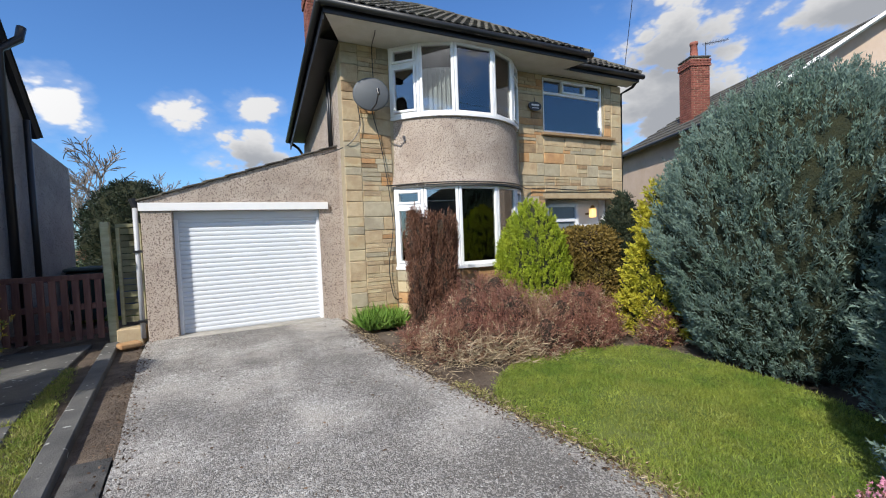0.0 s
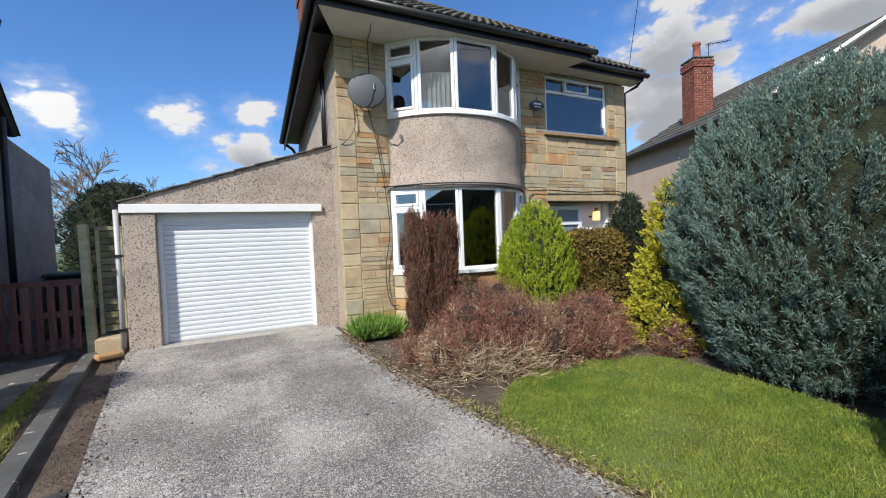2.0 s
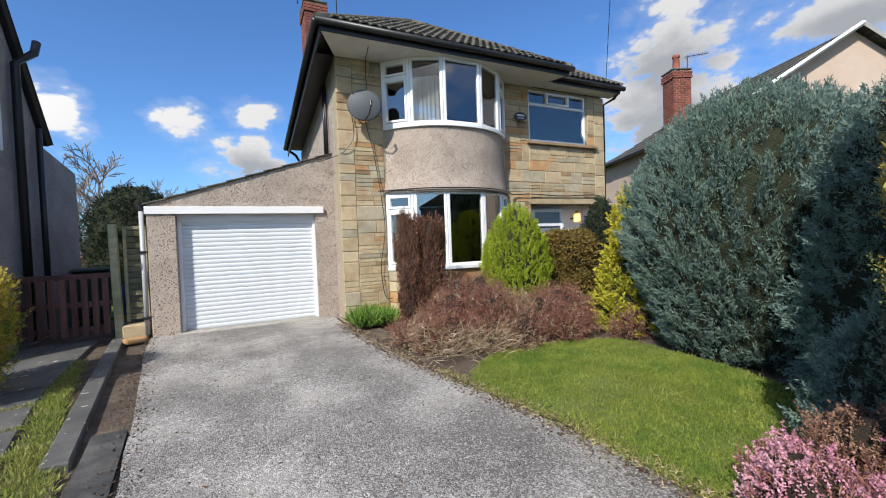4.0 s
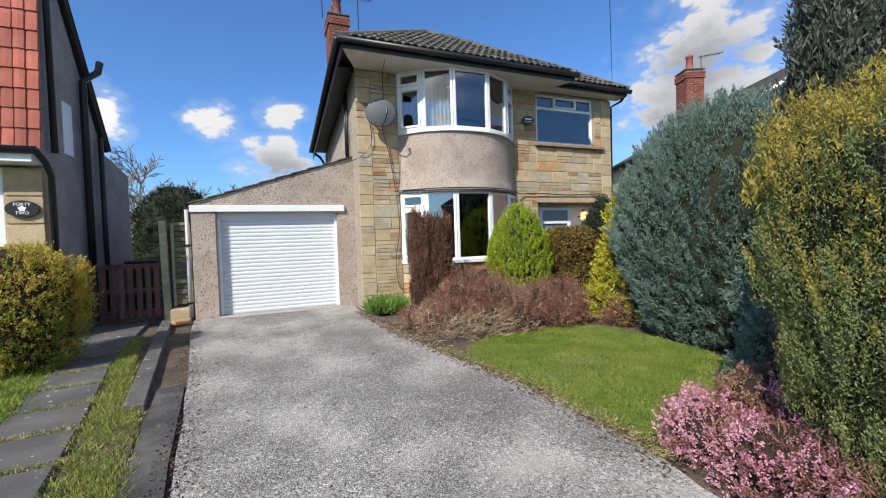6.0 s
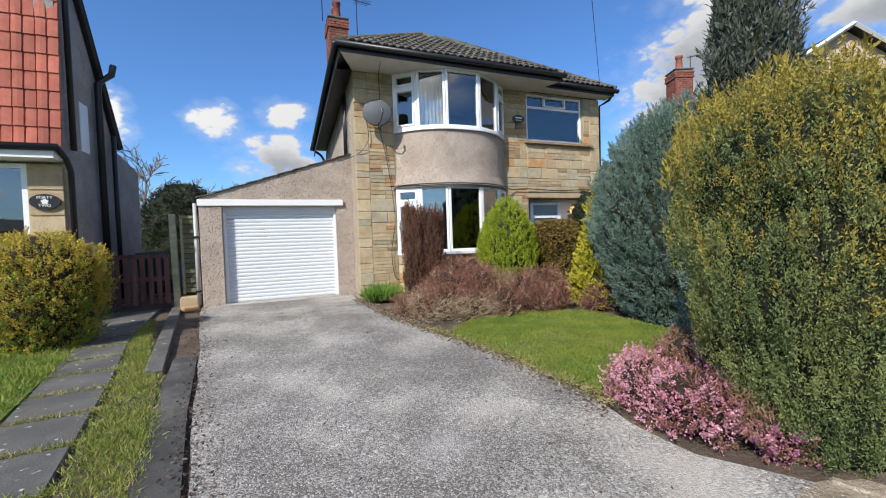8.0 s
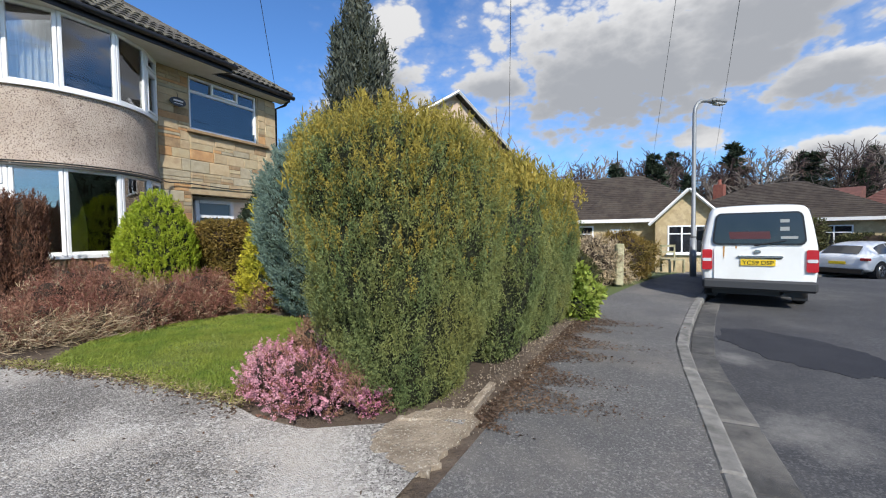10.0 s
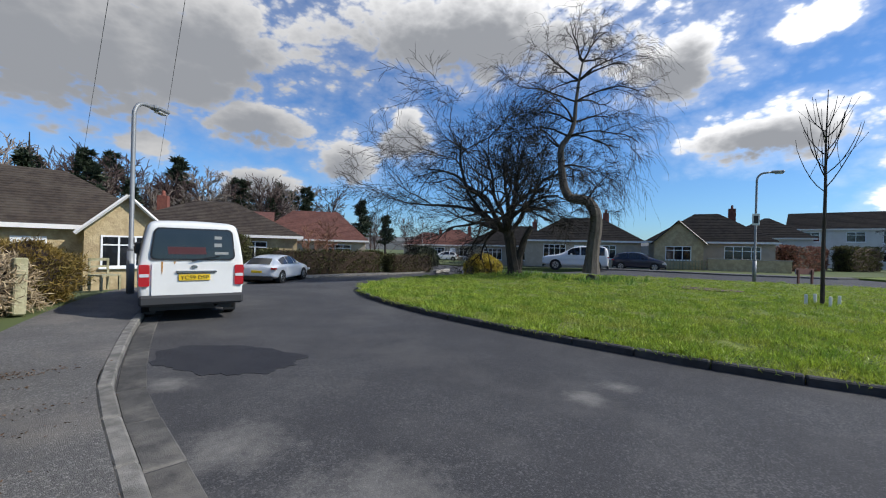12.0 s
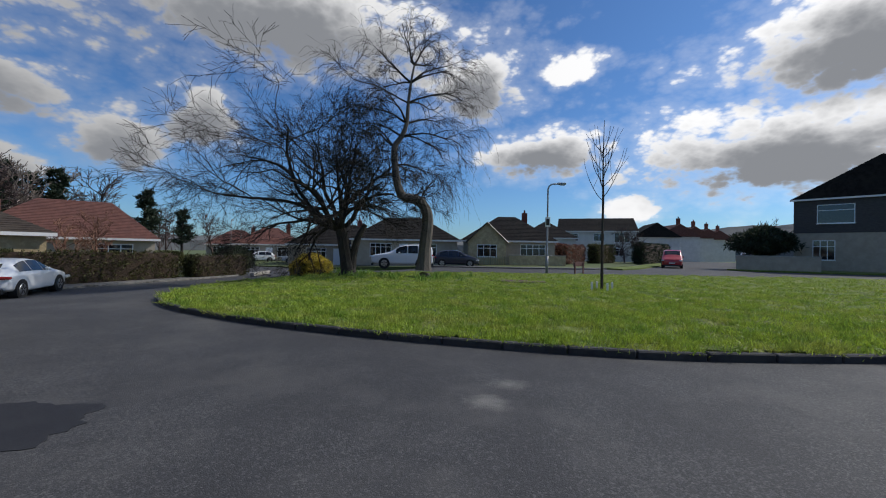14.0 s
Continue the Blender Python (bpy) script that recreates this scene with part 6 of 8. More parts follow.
def side_gate():
    g = empty("picket_gate", (-3.36, 7.9, 0), 0, "dark-stained low wooden picket gate", "gate")
    for z in (0.12, 0.52, 0.97):
        part("rail", box((0, 0.0, z), (1.22, 0.05, z + 0.09), 0.008), WOOD_DARK, g)
    for i in range(9):
        part("picket", box((0.02 + i * 0.135, -0.03, 0.06), (0.105 + i * 0.135, 0.0, 0.98 + 0.02 * (i % 2)), 0.006), WOOD_DARK, g)
    tagged(part("gate_post", box((-2.12, 7.86, -0.1), (-2.01, 7.97, 1.88), 0.01, pose(0.0, 0, 0, 0, -0.8, 0)), WOOD_GREY), "tall weathered wooden gate post", "post")
    f = empty("woven_fence_panel", (-1.98, 8.0, 0), 0, "weathered woven timber fence panel", "fence")
    for x in (0.0, 0.28):
        part("stile", box((x, -0.02, 0.2), (x + 0.05, 0.03, 1.8), 0.005), WOOD_GREY, f)
    part("rail", box((0.0, -0.03, 1.76), (0.33, 0.04, 1.82), 0.005), WOOD_GREY, f)
    for i in range(15):
        z = 0.24 + i * 0.101
        bm = bmesh.new()
        s = 1 if i % 2 else -1
        pr = [(0.03, 0.0), (0.1, 0.012 * s), (0.165, 0.022 * s), (0.23, 0.012 * s), (0.3, 0.0)]
        lo, hi = [bm.verts.new((x, y, z)) for x, y in pr], [bm.verts.new((x, y, z + 0.09)) for x, y in pr]
        for k in range(4):
            bm.faces.new((lo[k], lo[k + 1], hi[k + 1], hi[k]))
        bmesh.ops.solidify(bm, geom=bm.faces[:], thickness=0.008)
        part("slat", bm, WOOD_GREY, f)
    tagged(part("stone_step", box((-2.0, 7.75, -0.1), (-1.66, 8.1, 0.17), 0.015), STONES[0]), "rough sandstone step under the fence", "step")
    tagged(part("loose_stone", box((-0.14, -0.1, 0.0), (0.14, 0.1, 0.08), 0.02, pose(-1.78, 7.45, -0.06, 0, 0, 30)), STONES[2]), "loose broken sandstone block on the ground", "stone")
    bn = empty("wheelie_bin", (-3.0, 10.2, 0), 8, "dark green wheeled rubbish bin behind the gate", "bin")
    bm = bmesh.new()
    add_box(bm, (-0.28, -0.3, 0.05), (0.28, 0.3, 1.0), None, 0.03)
    for v in bm.verts:
        k = 0.85 + 0.15 * v.co.z
        v.co.x, v.co.y = v.co.x * k, v.co.y * k
    grn = plain("dark_green_plastic", (0.012, 0.03, 0.025), 0.5)
    part("body", bm, grn, bn)
    part("lid", box((-0.31, -0.35, 1.0), (0.31, 0.33, 1.07), 0.025), grn, bn)
    tp = empty("blue_tarpaulin", (-2.15, 11.2, 0), 0, "crumpled dark blue tarpaulin over a low pile", "cover")
    bm = bmesh.new()
    bmesh.ops.create_grid(bm, x_segments=16, y_segments=12, size=0.5)
    for v in bm.verts:
        r = max(abs(v.co.x), abs(v.co.y)) * 2
        v.co = Vector((v.co.x * 1.4, v.co.y, (1 - r ** 3) * 0.95 + 0.1 * lump(v.co.x, v.co.y, 1, 5)))
    part("sheet", bm, plain("blue_tarp", (0.02, 0.045, 0.14), 0.4), tp)


side_gate()
# back garden behind the gate
lawn_b = prism([(-12, 10.5), (-1.7, 10.5), (-1.7, 40), (-12, 40)], -0.25, -0.03)
tagged(part("back_lawn", lawn_b, TURF), "back garden lawn behind the houses", "lawn", kind="structure")
shrub("dark_evergreen", (-2.9, 13.5, -0.05), [(0, 0.8), (1.0, 1.1), (2.2, 1.1), (2.9, 0.7), (3.2, 0.2)], L_PINE, CORE_GREEN, 14000, 0.10, 0.03, "dark evergreen tree behind the garage", "tree", seed=97, lumps=0.25, up=0.5, out=0.9)
shrub("russet_hedge", (-5.2, 26, -0.05), [(0, 2.0), (1.2, 2.4), (2.0, 2.0), (2.6, 0.8)], L_HEATH, CORE_BROWN, 12000, 0.2, 0.05, "russet winter hedge at the garden's end", "hedge", seed=98, lumps=0.3, ry=0.5, freq=1.0)
lines = empty("rotary_drier", (-4.6, 19, 0), 0, "rotary washing line on the back lawn", "washing line")
part("pole", tube([(0, 0, -0.05), (0, 0, 1.7)], 0.025), KERB, lines)
for k in range(4):
    a = k * math.pi / 2 + 0.3
    part("arm", tube([(0, 0, 1.2), (1.3 * math.cos(a), 1.3 * math.sin(a), 1.75)], 0.015, 6), KERB, lines)
for r in (0.6, 1.0, 1.25):
    part("line", tube([(r * math.cos(k * math.pi / 2 + 0.3), r * math.sin(k * math.pi / 2 + 0.3), 1.2 + 0.42 * r) for k in range(5)], 0.006, 4), WHITE_PAINT, lines)

# ---- the street ----
TYRE = plain("tyre_rubber", (0.012, 0.012, 0.012), 0.85)
ALLOY = plain("alloy_rim", (0.38, 0.39, 0.4), 0.35, 0.9)
CAR_GLASS = surf("tinted_car_glass", (0.012, 0.014, 0.017), (0.02, 0.022, 0.025), 2, rough=0.04, bump=0, spec=0.7)
RED_LENS = plain("red_lens", (0.42, 0.012, 0.02), 0.15, coat=0.5)
CLEAR_LENS = plain("clear_lens", (0.6, 0.62, 0.64), 0.1, coat=0.5)
PLATE_Y = plain("yellow_plate", (0.75, 0.52, 0.02), 0.4)
CHROME = plain("chrome", (0.55, 0.55, 0.56), 0.15, 1.0)


def paint(name, c, rough=0.28):
    return plain(name, c, rough, coat=0.6, var=0.05, bump=0.0)


def wheel(parent, x, y, r, w, out):
    t = add_tube(bmesh.new(), [(x, y - w / 2, r), (x, y - w / 2 + 0.03, r), (x, y + w / 2 - 0.03, r), (x, y + w / 2, r)], [r * 0.93, r, r, r * 0.93], 28)
    ty = part("wheel", t, TYRE, parent, smooth=False)
    bm = add_tube(bmesh.new(), [(x, y + out * (w / 2 - 0.01), r), (x, y + out * (w / 2 + 0.012), r)], [r * 0.68, r * 0.62], 24)
    rim = part("rim", bm, ALLOY, ty)
    sp = bmesh.new()
    for k in range(5):
        a = k * 2 * math.pi / 5
        add_box(sp, (-0.022, -0.006, 0.05), (0.022, 0.006, r * 0.6), pose(x, y + out * (w / 2 + 0.012), r) @ Matrix.Rotation(a, 4, "Y"))
    part("rim_spokes", sp, TYRE, ty)


def body_loft(stations, bands=None):
    """Rings across the car: rows of x, floor, sill, belt and roof heights, and half widths at sill, belt and roof."""
    rings = []
    for x, zf, zs, zb, zr, ws, wb, wr in stations:
        half = [(0, zf), (ws * 0.9, zf), (ws, zf + 0.06), (ws + 0.015, zs), (wb + 0.012, (zs + zb) / 2 + 0.04), (wb, zb), ((wb + wr) / 2, (zb + zr) / 2 + 0.0), (wr, zr - 0.05), (wr * 0.86, zr - 0.008), (0, zr + 0.015)]
        ring = [(x, y, z) for y, z in half] + [(x, -y, z) for y, z in half[-2:0:-1]]
        rings.append(ring)
    n = len(rings[0])
    verts = [v for r in rings for v in r]
    faces = [(i * n + j, i * n + (j + 1) % n, (i + 1) * n + (j + 1) % n, (i + 1) * n + j) for i in range(len(rings) - 1) for j in range(n)]
    faces += [tuple(range(n))[::-1], tuple((len(rings) - 1) * n + j for j in range(n))]
    return rings, verts, faces


def lerp_st(stations, x):
    xs = [s[0] for s in stations]
    return [x] + [float(np.interp(x, xs, [s[k] for s in stations])) for k in range(1, 8)]


def side_glass(parent, stations, spans, lift=0.006, lo=0.06, hi=0.93):
    for x0, x1, k0, k1 in spans:
        for s in (1, -1):
            bm = bmesh.new()
            rows = []
            for i in range(7):
                t = i / 6
                st = lerp_st(stations, x0 + (x1 - x0) * t)
                _, zf, zs, zb, zr, ws, wb, wr = st
                top = hi * (k0 + (k1 - k0) * t) if k0 != k1 or k0 != 1 else hi
                a = Vector((st[0], s * (wb + lift), zb + 0.01))
                e = Vector((st[0], s * (wr + lift + 0.01), zr - 0.05))
                rows.append((bm.verts.new(a.lerp(e, lo)), bm.verts.new(a.lerp(e, (lo + top) / 2) + Vector((0, s * 0.008, 0))), bm.verts.new(a.lerp(e, top))))
            for r0, r1 in zip(rows, rows[1:]):
                for k in range(2):
                    bm.faces.new((r0[k], r1[k], r1[k + 1], r0[k + 1]))
            bmesh.ops.recalc_face_normals(bm, faces=bm.faces)
            part("side_window", bm, CAR_GLASS, parent)


def screen(parent, stations, xa, xb, name, lift=0.012, k=0.88):
    """A glass screen over the slope between two stations."""
    bm = bmesh.new()
    rows = []
    for i in range(6):
        st = lerp_st(stations, xa + (xb - xa) * i / 5)
        _, zf, zs, zb, zr, ws, wb, wr = st
        rows.append([bm.verts.new((st[0] + (0.0), y * wr * k, zr + 0.015 - 0.02 * abs(y) ** 2 + lift)) for y in (-1, -0.6, 0, 0.6, 1)])
    for a, b_ in zip(rows, rows[1:]):
        for j in range(4):
            bm.faces.new((a[j], b_[j], b_[j + 1], a[j + 1]))
    bmesh.ops.recalc_face_normals(bm, faces=bm.faces)
    return part(name, bm, CAR_GLASS, parent)


def car(name, loc, rz, stations, mat, label, wheels, spans, screens, category="car", wheel_r=0.32, lights=True, plate=True):
    c_ = empty(name, loc, rz, label, category)
    rings, verts, faces = body_loft(stations)
    b_ = soup("body", verts, faces, mat, c_, smooth=True)
    mod = b_.modifiers.new("round", "SUBSURF")
    mod.levels = mod.render_levels = 1
    side_glass(c_, stations, spans)
    for (xa, xb), nm in zip(screens, ("rear_window", "windscreen")):
        screen(c_, stations, xa, xb, nm)
    hw = max(s[6] for s in stations)
    for x in wheels:
        for s in (1, -1):
            arch = add_tube(bmesh.new(), [(x, s * (hw - 0.24), wheel_r), (x, s * (hw + 0.018), wheel_r)], wheel_r + 0.05, 24)
            part("wheel_arch", arch, TYRE, c_)
            wheel(c_, x, s * (hw - 0.085), wheel_r, 0.22, s)
    x0, x1 = stations[0][0], stations[-1][0]
    if lights:
        zb0, zb1 = stations[1][3], stations[-2][3]
        for s in (1, -1):
            part("tail_light", box((x0 - 0.02, s * (hw - 0.12) - 0.16, zb0 - 0.14), (x0 + 0.16, s * (hw - 0.12) + 0.1, zb0 - 0.04), 0.02), RED_LENS, c_)
            part("headlight", box((x1 - 0.3, s * (hw - 0.16) - 0.15, zb1 - 0.16), (x1 - 0.02, s * (hw - 0.16) + 0.1, zb1 - 0.03), 0.03), CLEAR_LENS, c_)
            xm = screens[1][0] - 0.1
            part("door_mirror", box((xm - 0.08, s * (hw + 0.02) - 0.02 * s - 0.09, lerp_st(stations, xm)[3] + 0.02), (xm + 0.06, s * (hw + 0.02) + 0.09, lerp_st(stations, xm)[3] + 0.14), 0.03), mat, c_)
    if plate:
        part("number_plate", box((x0 - 0.03, -0.26, stations[1][2] + 0.06), (x0 + 0.02, 0.26, stations[1][2] + 0.17), 0.005), PLATE_Y, c_)
        part("number_plate", box((x1 - 0.02, -0.26, stations[-2][2] - 0.02), (x1 + 0.03, 0.26, stations[-2][2] + 0.09), 0.005), WHITE_PAINT, c_)
    part("lower_trim", box((x0 - 0.01, -hw * 0.85, 0.2), (x0 + 0.1, hw * 0.85, 0.4), 0.03), BLACK, c_)
    part("lower_trim", box((x1 - 0.12, -hw * 0.8, 0.2), (x1 + 0.01, hw * 0.8, 0.38), 0.03), BLACK, c_)
    return c_


# stations: x, floor, sill, belt, roof, half widths
ESTATE = [(0, 0.45, 0.55, 0.78, 0.82, 0.72, 0.76, 0.70), (0.08, 0.30, 0.5, 0.86, 0.93, 0.82, 0.86, 0.66), (0.55, 0.24, 0.45, 0.92, 1.26, 0.88, 0.90, 0.60), (1.1, 0.2, 0.42, 0.93, 1.40, 0.88, 0.90, 0.60), (2.0, 0.2, 0.42, 0.92, 1.43, 0.88, 0.90, 0.61),
          (2.6, 0.2, 0.42, 0.91, 1.36, 0.88, 0.90, 0.62), (3.35, 0.2, 0.42, 0.90, 0.97, 0.88, 0.89, 0.70), (4.2, 0.22, 0.45, 0.80, 0.86, 0.86, 0.86, 0.72), (4.6, 0.3, 0.5, 0.66, 0.72, 0.74, 0.74, 0.62), (4.67, 0.36, 0.5, 0.6, 0.64, 0.62, 0.62, 0.5)]
HATCH = [(0, 0.4, 0.55, 0.85, 0.9, 0.7, 0.74, 0.66), (0.08, 0.28, 0.5, 0.92, 1.0, 0.8, 0.83, 0.64), (0.4, 0.22, 0.45, 0.95, 1.38, 0.84, 0.86, 0.6), (1.0, 0.2, 0.42, 0.94, 1.5, 0.85, 0.87, 0.62), (1.9, 0.2, 0.42, 0.93, 1.5, 0.85, 0.87, 0.62),
         (2.4, 0.2, 0.42, 0.92, 1.42, 0.85, 0.87, 0.62), (3.1, 0.2, 0.42, 0.92, 1.0, 0.85, 0.86, 0.7), (3.7, 0.24, 0.45, 0.82, 0.88, 0.82, 0.82, 0.68), (3.98, 0.3, 0.5, 0.68, 0.74, 0.7, 0.7, 0.58), (4.02, 0.36, 0.5, 0.6, 0.64, 0.6, 0.6, 0.5)]
BOXY = [(0, 0.45, 0.6, 1.05, 1.1, 0.85, 0.9, 0.84), (0.06, 0.35, 0.55, 1.12, 1.8, 0.9, 0.94, 0.82), (0.5, 0.32, 0.55, 1.12, 1.88, 0.92, 0.95, 0.82), (1.6, 0.32, 0.55, 1.12, 1.88, 0.92, 0.95, 0.82), (2.7, 0.32, 0.55, 1.12, 1.82, 0.92, 0.95, 0.82),
        (3.25, 0.32, 0.55, 1.12, 1.2, 0.92, 0.95, 0.86), (4.4, 0.35, 0.58, 1.02, 1.1, 0.9, 0.92, 0.86), (4.75, 0.42, 0.6, 0.9, 0.98, 0.86, 0.88, 0.8), (4.8, 0.45, 0.6, 0.85, 0.9, 0.8, 0.82, 0.75)]

car("estate_car", (20.95, -8.85, road_z(21.3)), -45, ESTATE, paint("silver_white_paint", (0.74, 0.76, 0.78)), "silver-white sleek estate car parked at the kerb", (0.85, 3.6), ((0.75, 1.5, 0.8, 1), (1.56, 2.3, 1, 1), (2.36, 3.0, 1, 0.45)), ((0.12, 0.52), (2.7, 3.3)))
car("off_road_car", (14.50, -32.18, ROAD_Z), 28, BOXY, paint("white_car_paint", (0.72, 0.73, 0.74)), "white boxy off-road car parked across the green", (0.95, 3.8), ((0.3, 1.1, 1, 1), (1.2, 1.95, 1, 1), (2.05, 2.9, 1, 0.8)), ((0.02, 0.1), (2.75, 3.2)), wheel_r=0.38)
car("hatchback_car", (16.07, -36.36, ROAD_Z), -160, HATCH, paint("dark_blue_paint", (0.012, 0.016, 0.035)), "dark blue small hatchback parked across the green", (0.7, 3.2), ((0.5, 1.2, 0.9, 1), (1.3, 2.1, 1, 1), (2.2, 2.8, 1, 0.5)), ((0.12, 0.38), (2.5, 3.05)))
car("hatchback_car", (45.06, -46.43, road_z(30)), 47, HATCH, paint("white_car_paint_far", (0.75, 0.76, 0.77)), "white small hatchback far down the side road", (0.7, 3.2), ((0.5, 1.2, 0.9, 1), (1.3, 2.1, 1, 1), (2.2, 2.8, 1, 0.5)), ((0.12, 0.38), (2.5, 3.05)))
car("hatchback_car", (37.93, -46.16, road_z(30)), 42, HATCH, paint("cream_car_paint", (0.7, 0.7, 0.68)), "pale small car half behind the golden shrub", (0.7, 3.2), ((0.5, 1.2, 0.9, 1), (1.3, 2.1, 1, 1), (2.2, 2.8, 1, 0.5)), ((0.12, 0.38), (2.5, 3.05)))
VANBOX = [(0, 0.35, 0.55, 1.05, 1.1, 0.85, 0.9, 0.86), (0.08, 0.28, 0.5, 1.1, 1.86, 0.92, 0.95, 0.82), (0.8, 0.25, 0.5, 1.1, 1.94, 0.94, 0.96, 0.82), (2.8, 0.25, 0.5, 1.1, 1.94, 0.94, 0.96, 0.82), (3.4, 0.25, 0.5, 1.1, 1.88, 0.94, 0.96, 0.8),
          (4.2, 0.25, 0.5, 1.08, 1.16, 0.92, 0.94, 0.82), (4.75, 0.28, 0.5, 0.9, 0.98, 0.88, 0.9, 0.78), (4.9, 0.35, 0.52, 0.8, 0.86, 0.8, 0.82, 0.7)]
car("red_van", (-5.42, -54.31, ROAD_Z), 82, VANBOX, paint("red_van_paint", (0.42, 0.02, 0.03)), "red panel van on the side road", (0.95, 3.9), ((2.5, 3.7, 1, 0.8),), ((0.02, 0.09), (3.5, 4.15)), category="van")
car("far_white_van", (-20.77, -85.86, ROAD_Z), 75, VANBOX, paint("white_van_far", (0.7, 0.71, 0.72)), "white van parked far along the side road", (0.95, 3.9), ((2.5, 3.7, 1, 0.8),), ((0.02, 0.09), (3.5, 4.15)), category="van")


STICKER = plain("faded_sticker", (0.3, 0.31, 0.3), 0.6)


def white_van():
    v = empty("white_van", (9.0, -3.88, ROAD_Z), -7.5, "white old minibus van with rust streaks, parked at the kerb", "van")
    v.scale = (0.94, 0.94, 0.94)
    wp = surf("worn_white_paint", (0.74, 0.75, 0.73), (0.70, 0.71, 0.69), 2, c3=(0.6, 0.6, 0.55), scale3=0.8, amount3=0.25, rough=0.3, bump=0, coat=0.4)
    st = [(0.0, 0.42, 0.62, 1.12, 1.80, 0.80, 0.83, 0.70), (0.03, 0.38, 0.60, 1.12, 1.88, 0.83, 0.86, 0.73), (0.12, 0.34, 0.58, 1.12, 1.93, 0.86, 0.89, 0.75), (0.5, 0.3, 0.55, 1.12, 1.965, 0.87, 0.90, 0.76), (2.2, 0.3, 0.55, 1.12, 1.97, 0.87, 0.90, 0.76),
          (3.3, 0.3, 0.55, 1.12, 1.95, 0.87, 0.90, 0.75), (3.9, 0.3, 0.55, 1.1, 1.7, 0.87, 0.89, 0.72), (4.45, 0.3, 0.55, 1.05, 1.12, 0.86, 0.87, 0.74), (4.7, 0.34, 0.55, 0.88, 0.94, 0.8, 0.8, 0.68), (4.74, 0.4, 0.55, 0.8, 0.84, 0.7, 0.7, 0.6)]
    rings, verts, faces = body_loft(st)
    b_ = soup("body", verts, faces, wp, v, smooth=True)
    mod = b_.modifiers.new("round", "SUBSURF")
    mod.levels = mod.render_levels = 2
    side_glass(v, st, ((0.3, 1.4, 1, 1), (1.5, 2.5, 1, 1), (2.65, 3.6, 1, 0.9)))
    screen(v, st, 3.55, 4.4, "windscreen")

    def rear_panel(outline, x0, x1, mat, nm, label="", parent=v):
        bm = bmesh.new()
        a = [bm.verts.new((x0 + 0.035 * max(0, z - 1.0) / 0.8, y, z)) for y, z in outline]
        c_ = [bm.verts.new((x1, y, z)) for y, z in outline]
        bm.faces.new(a)
        for i in range(len(outline)):
            j = (i + 1) % len(outline)
            bm.faces.new((a[i], c_[i], c_[j], a[j]))
        bmesh.ops.recalc_face_normals(bm, faces=bm.faces)
        return part(nm, bm, mat, parent, label)

    def rounded(y0, y1, z0, z1, r, taper=0.0):
        out = []
        for cy, cz, a0 in ((y1 - r, z1 - r, 0), (y0 + r, z1 - r, 90), (y0 + r, z0 + r, 180), (y1 - r, z0 + r, 270)):
            for k in range(6):
                a = radians(a0 + 18 * k)
                y, z = cy + r * math.cos(a), cz + r * math.sin(a)
                out.append((y * (1 - taper * (z - z0) / (z1 - z0)), z))
        return out

    rear_panel(rounded(-0.71, 0.71, 1.19, 1.80, 0.10, 0.09), -0.035, 0.1, BLACK, "window_seal")
    rear_panel(rounded(-0.68, 0.68, 1.215, 1.775, 0.09, 0.09), -0.042, 0.1, CAR_GLASS, "rear_window", "dark tinted rear window")
    rear_panel(rounded(-0.67, 0.67, 0.50, 1.16, 0.06), -0.022, 0.1, wp, "tailgate")
    rear_panel(rounded(-0.38, 0.30, 0.945, 0.985, 0.018), -0.05, 0.05, CHROME, "handle_strip", "chrome handle strip")
    rear_panel(rounded(-0.36, 0.28, 0.93, 0.948, 0.008), -0.035, 0.05, BLACK, "handle_recess")
    pl = rear_panel(rounded(-0.27, 0.25, 0.80, 0.915, 0.008), -0.045, 0.02, PLATE_Y, "number_plate", "yellow rear number plate")
    cu = bpy.data.curves.new("lettering", "FONT")
    cu.body, cu.size, cu.align_x, cu.extrude = "YC59 DSP", 0.108, "CENTER", 0.002
    me = bpy.data.meshes.new_from_object(new("text_source", cu))
    bpy.data.objects.remove(bpy.data.objects["text_source"])
    me.materials.clear()
    me.materials.append(BLACK)
    ob = new("lettering", me)
    ob.parent = pl
    ob.matrix_basis = pose(-0.049, -0.01, 0.82, 90, 0, -90)
    for s in (1, -1):
        tl = rear_panel([(s * y, z) for y, z in rounded(0.70, 0.865, 0.70, 1.10, 0.03)], -0.03, 0.14, RED_LENS, "tail_light", "red tail light with a clear band")
        rear_panel([(s * y, z) for y, z in rounded(0.71, 0.855, 0.87, 0.93, 0.015)], -0.036, 0.0, CLEAR_LENS, "reversing_lens", "", tl)
        part("mud_flap", box((0.75, s * 0.72 - 0.12, 0.08), (0.77, s * 0.72 + 0.12, 0.34)), BLACK, v)
        part("door_mirror", box((3.75, s * 0.98 - 0.1, 1.2), (3.85, s * 0.98 + 0.1, 1.5), 0.03), BLACK, v)
    bm = bmesh.new()
    add_box(bm, (-0.10, -0.86, 0.33), (0.30, 0.86, 0.53), None, 0.04)
    part("bumper", bm, plain("dark_bumper_plastic", (0.035, 0.037, 0.04), 0.6), v, "dark grey plastic rear bumper")
    part("wiper", tube([(-0.055, 0.05, 1.17), (-0.06, -0.05, 1.2), (-0.05, -0.42, 1.27)], 0.012, 6), BLACK, v)
    bm = prism([(0.055 * math.cos(a), 0.035 * math.sin(a)) for a in (2 * math.pi * k / 20 for k in range(20))], 0, 0.012)
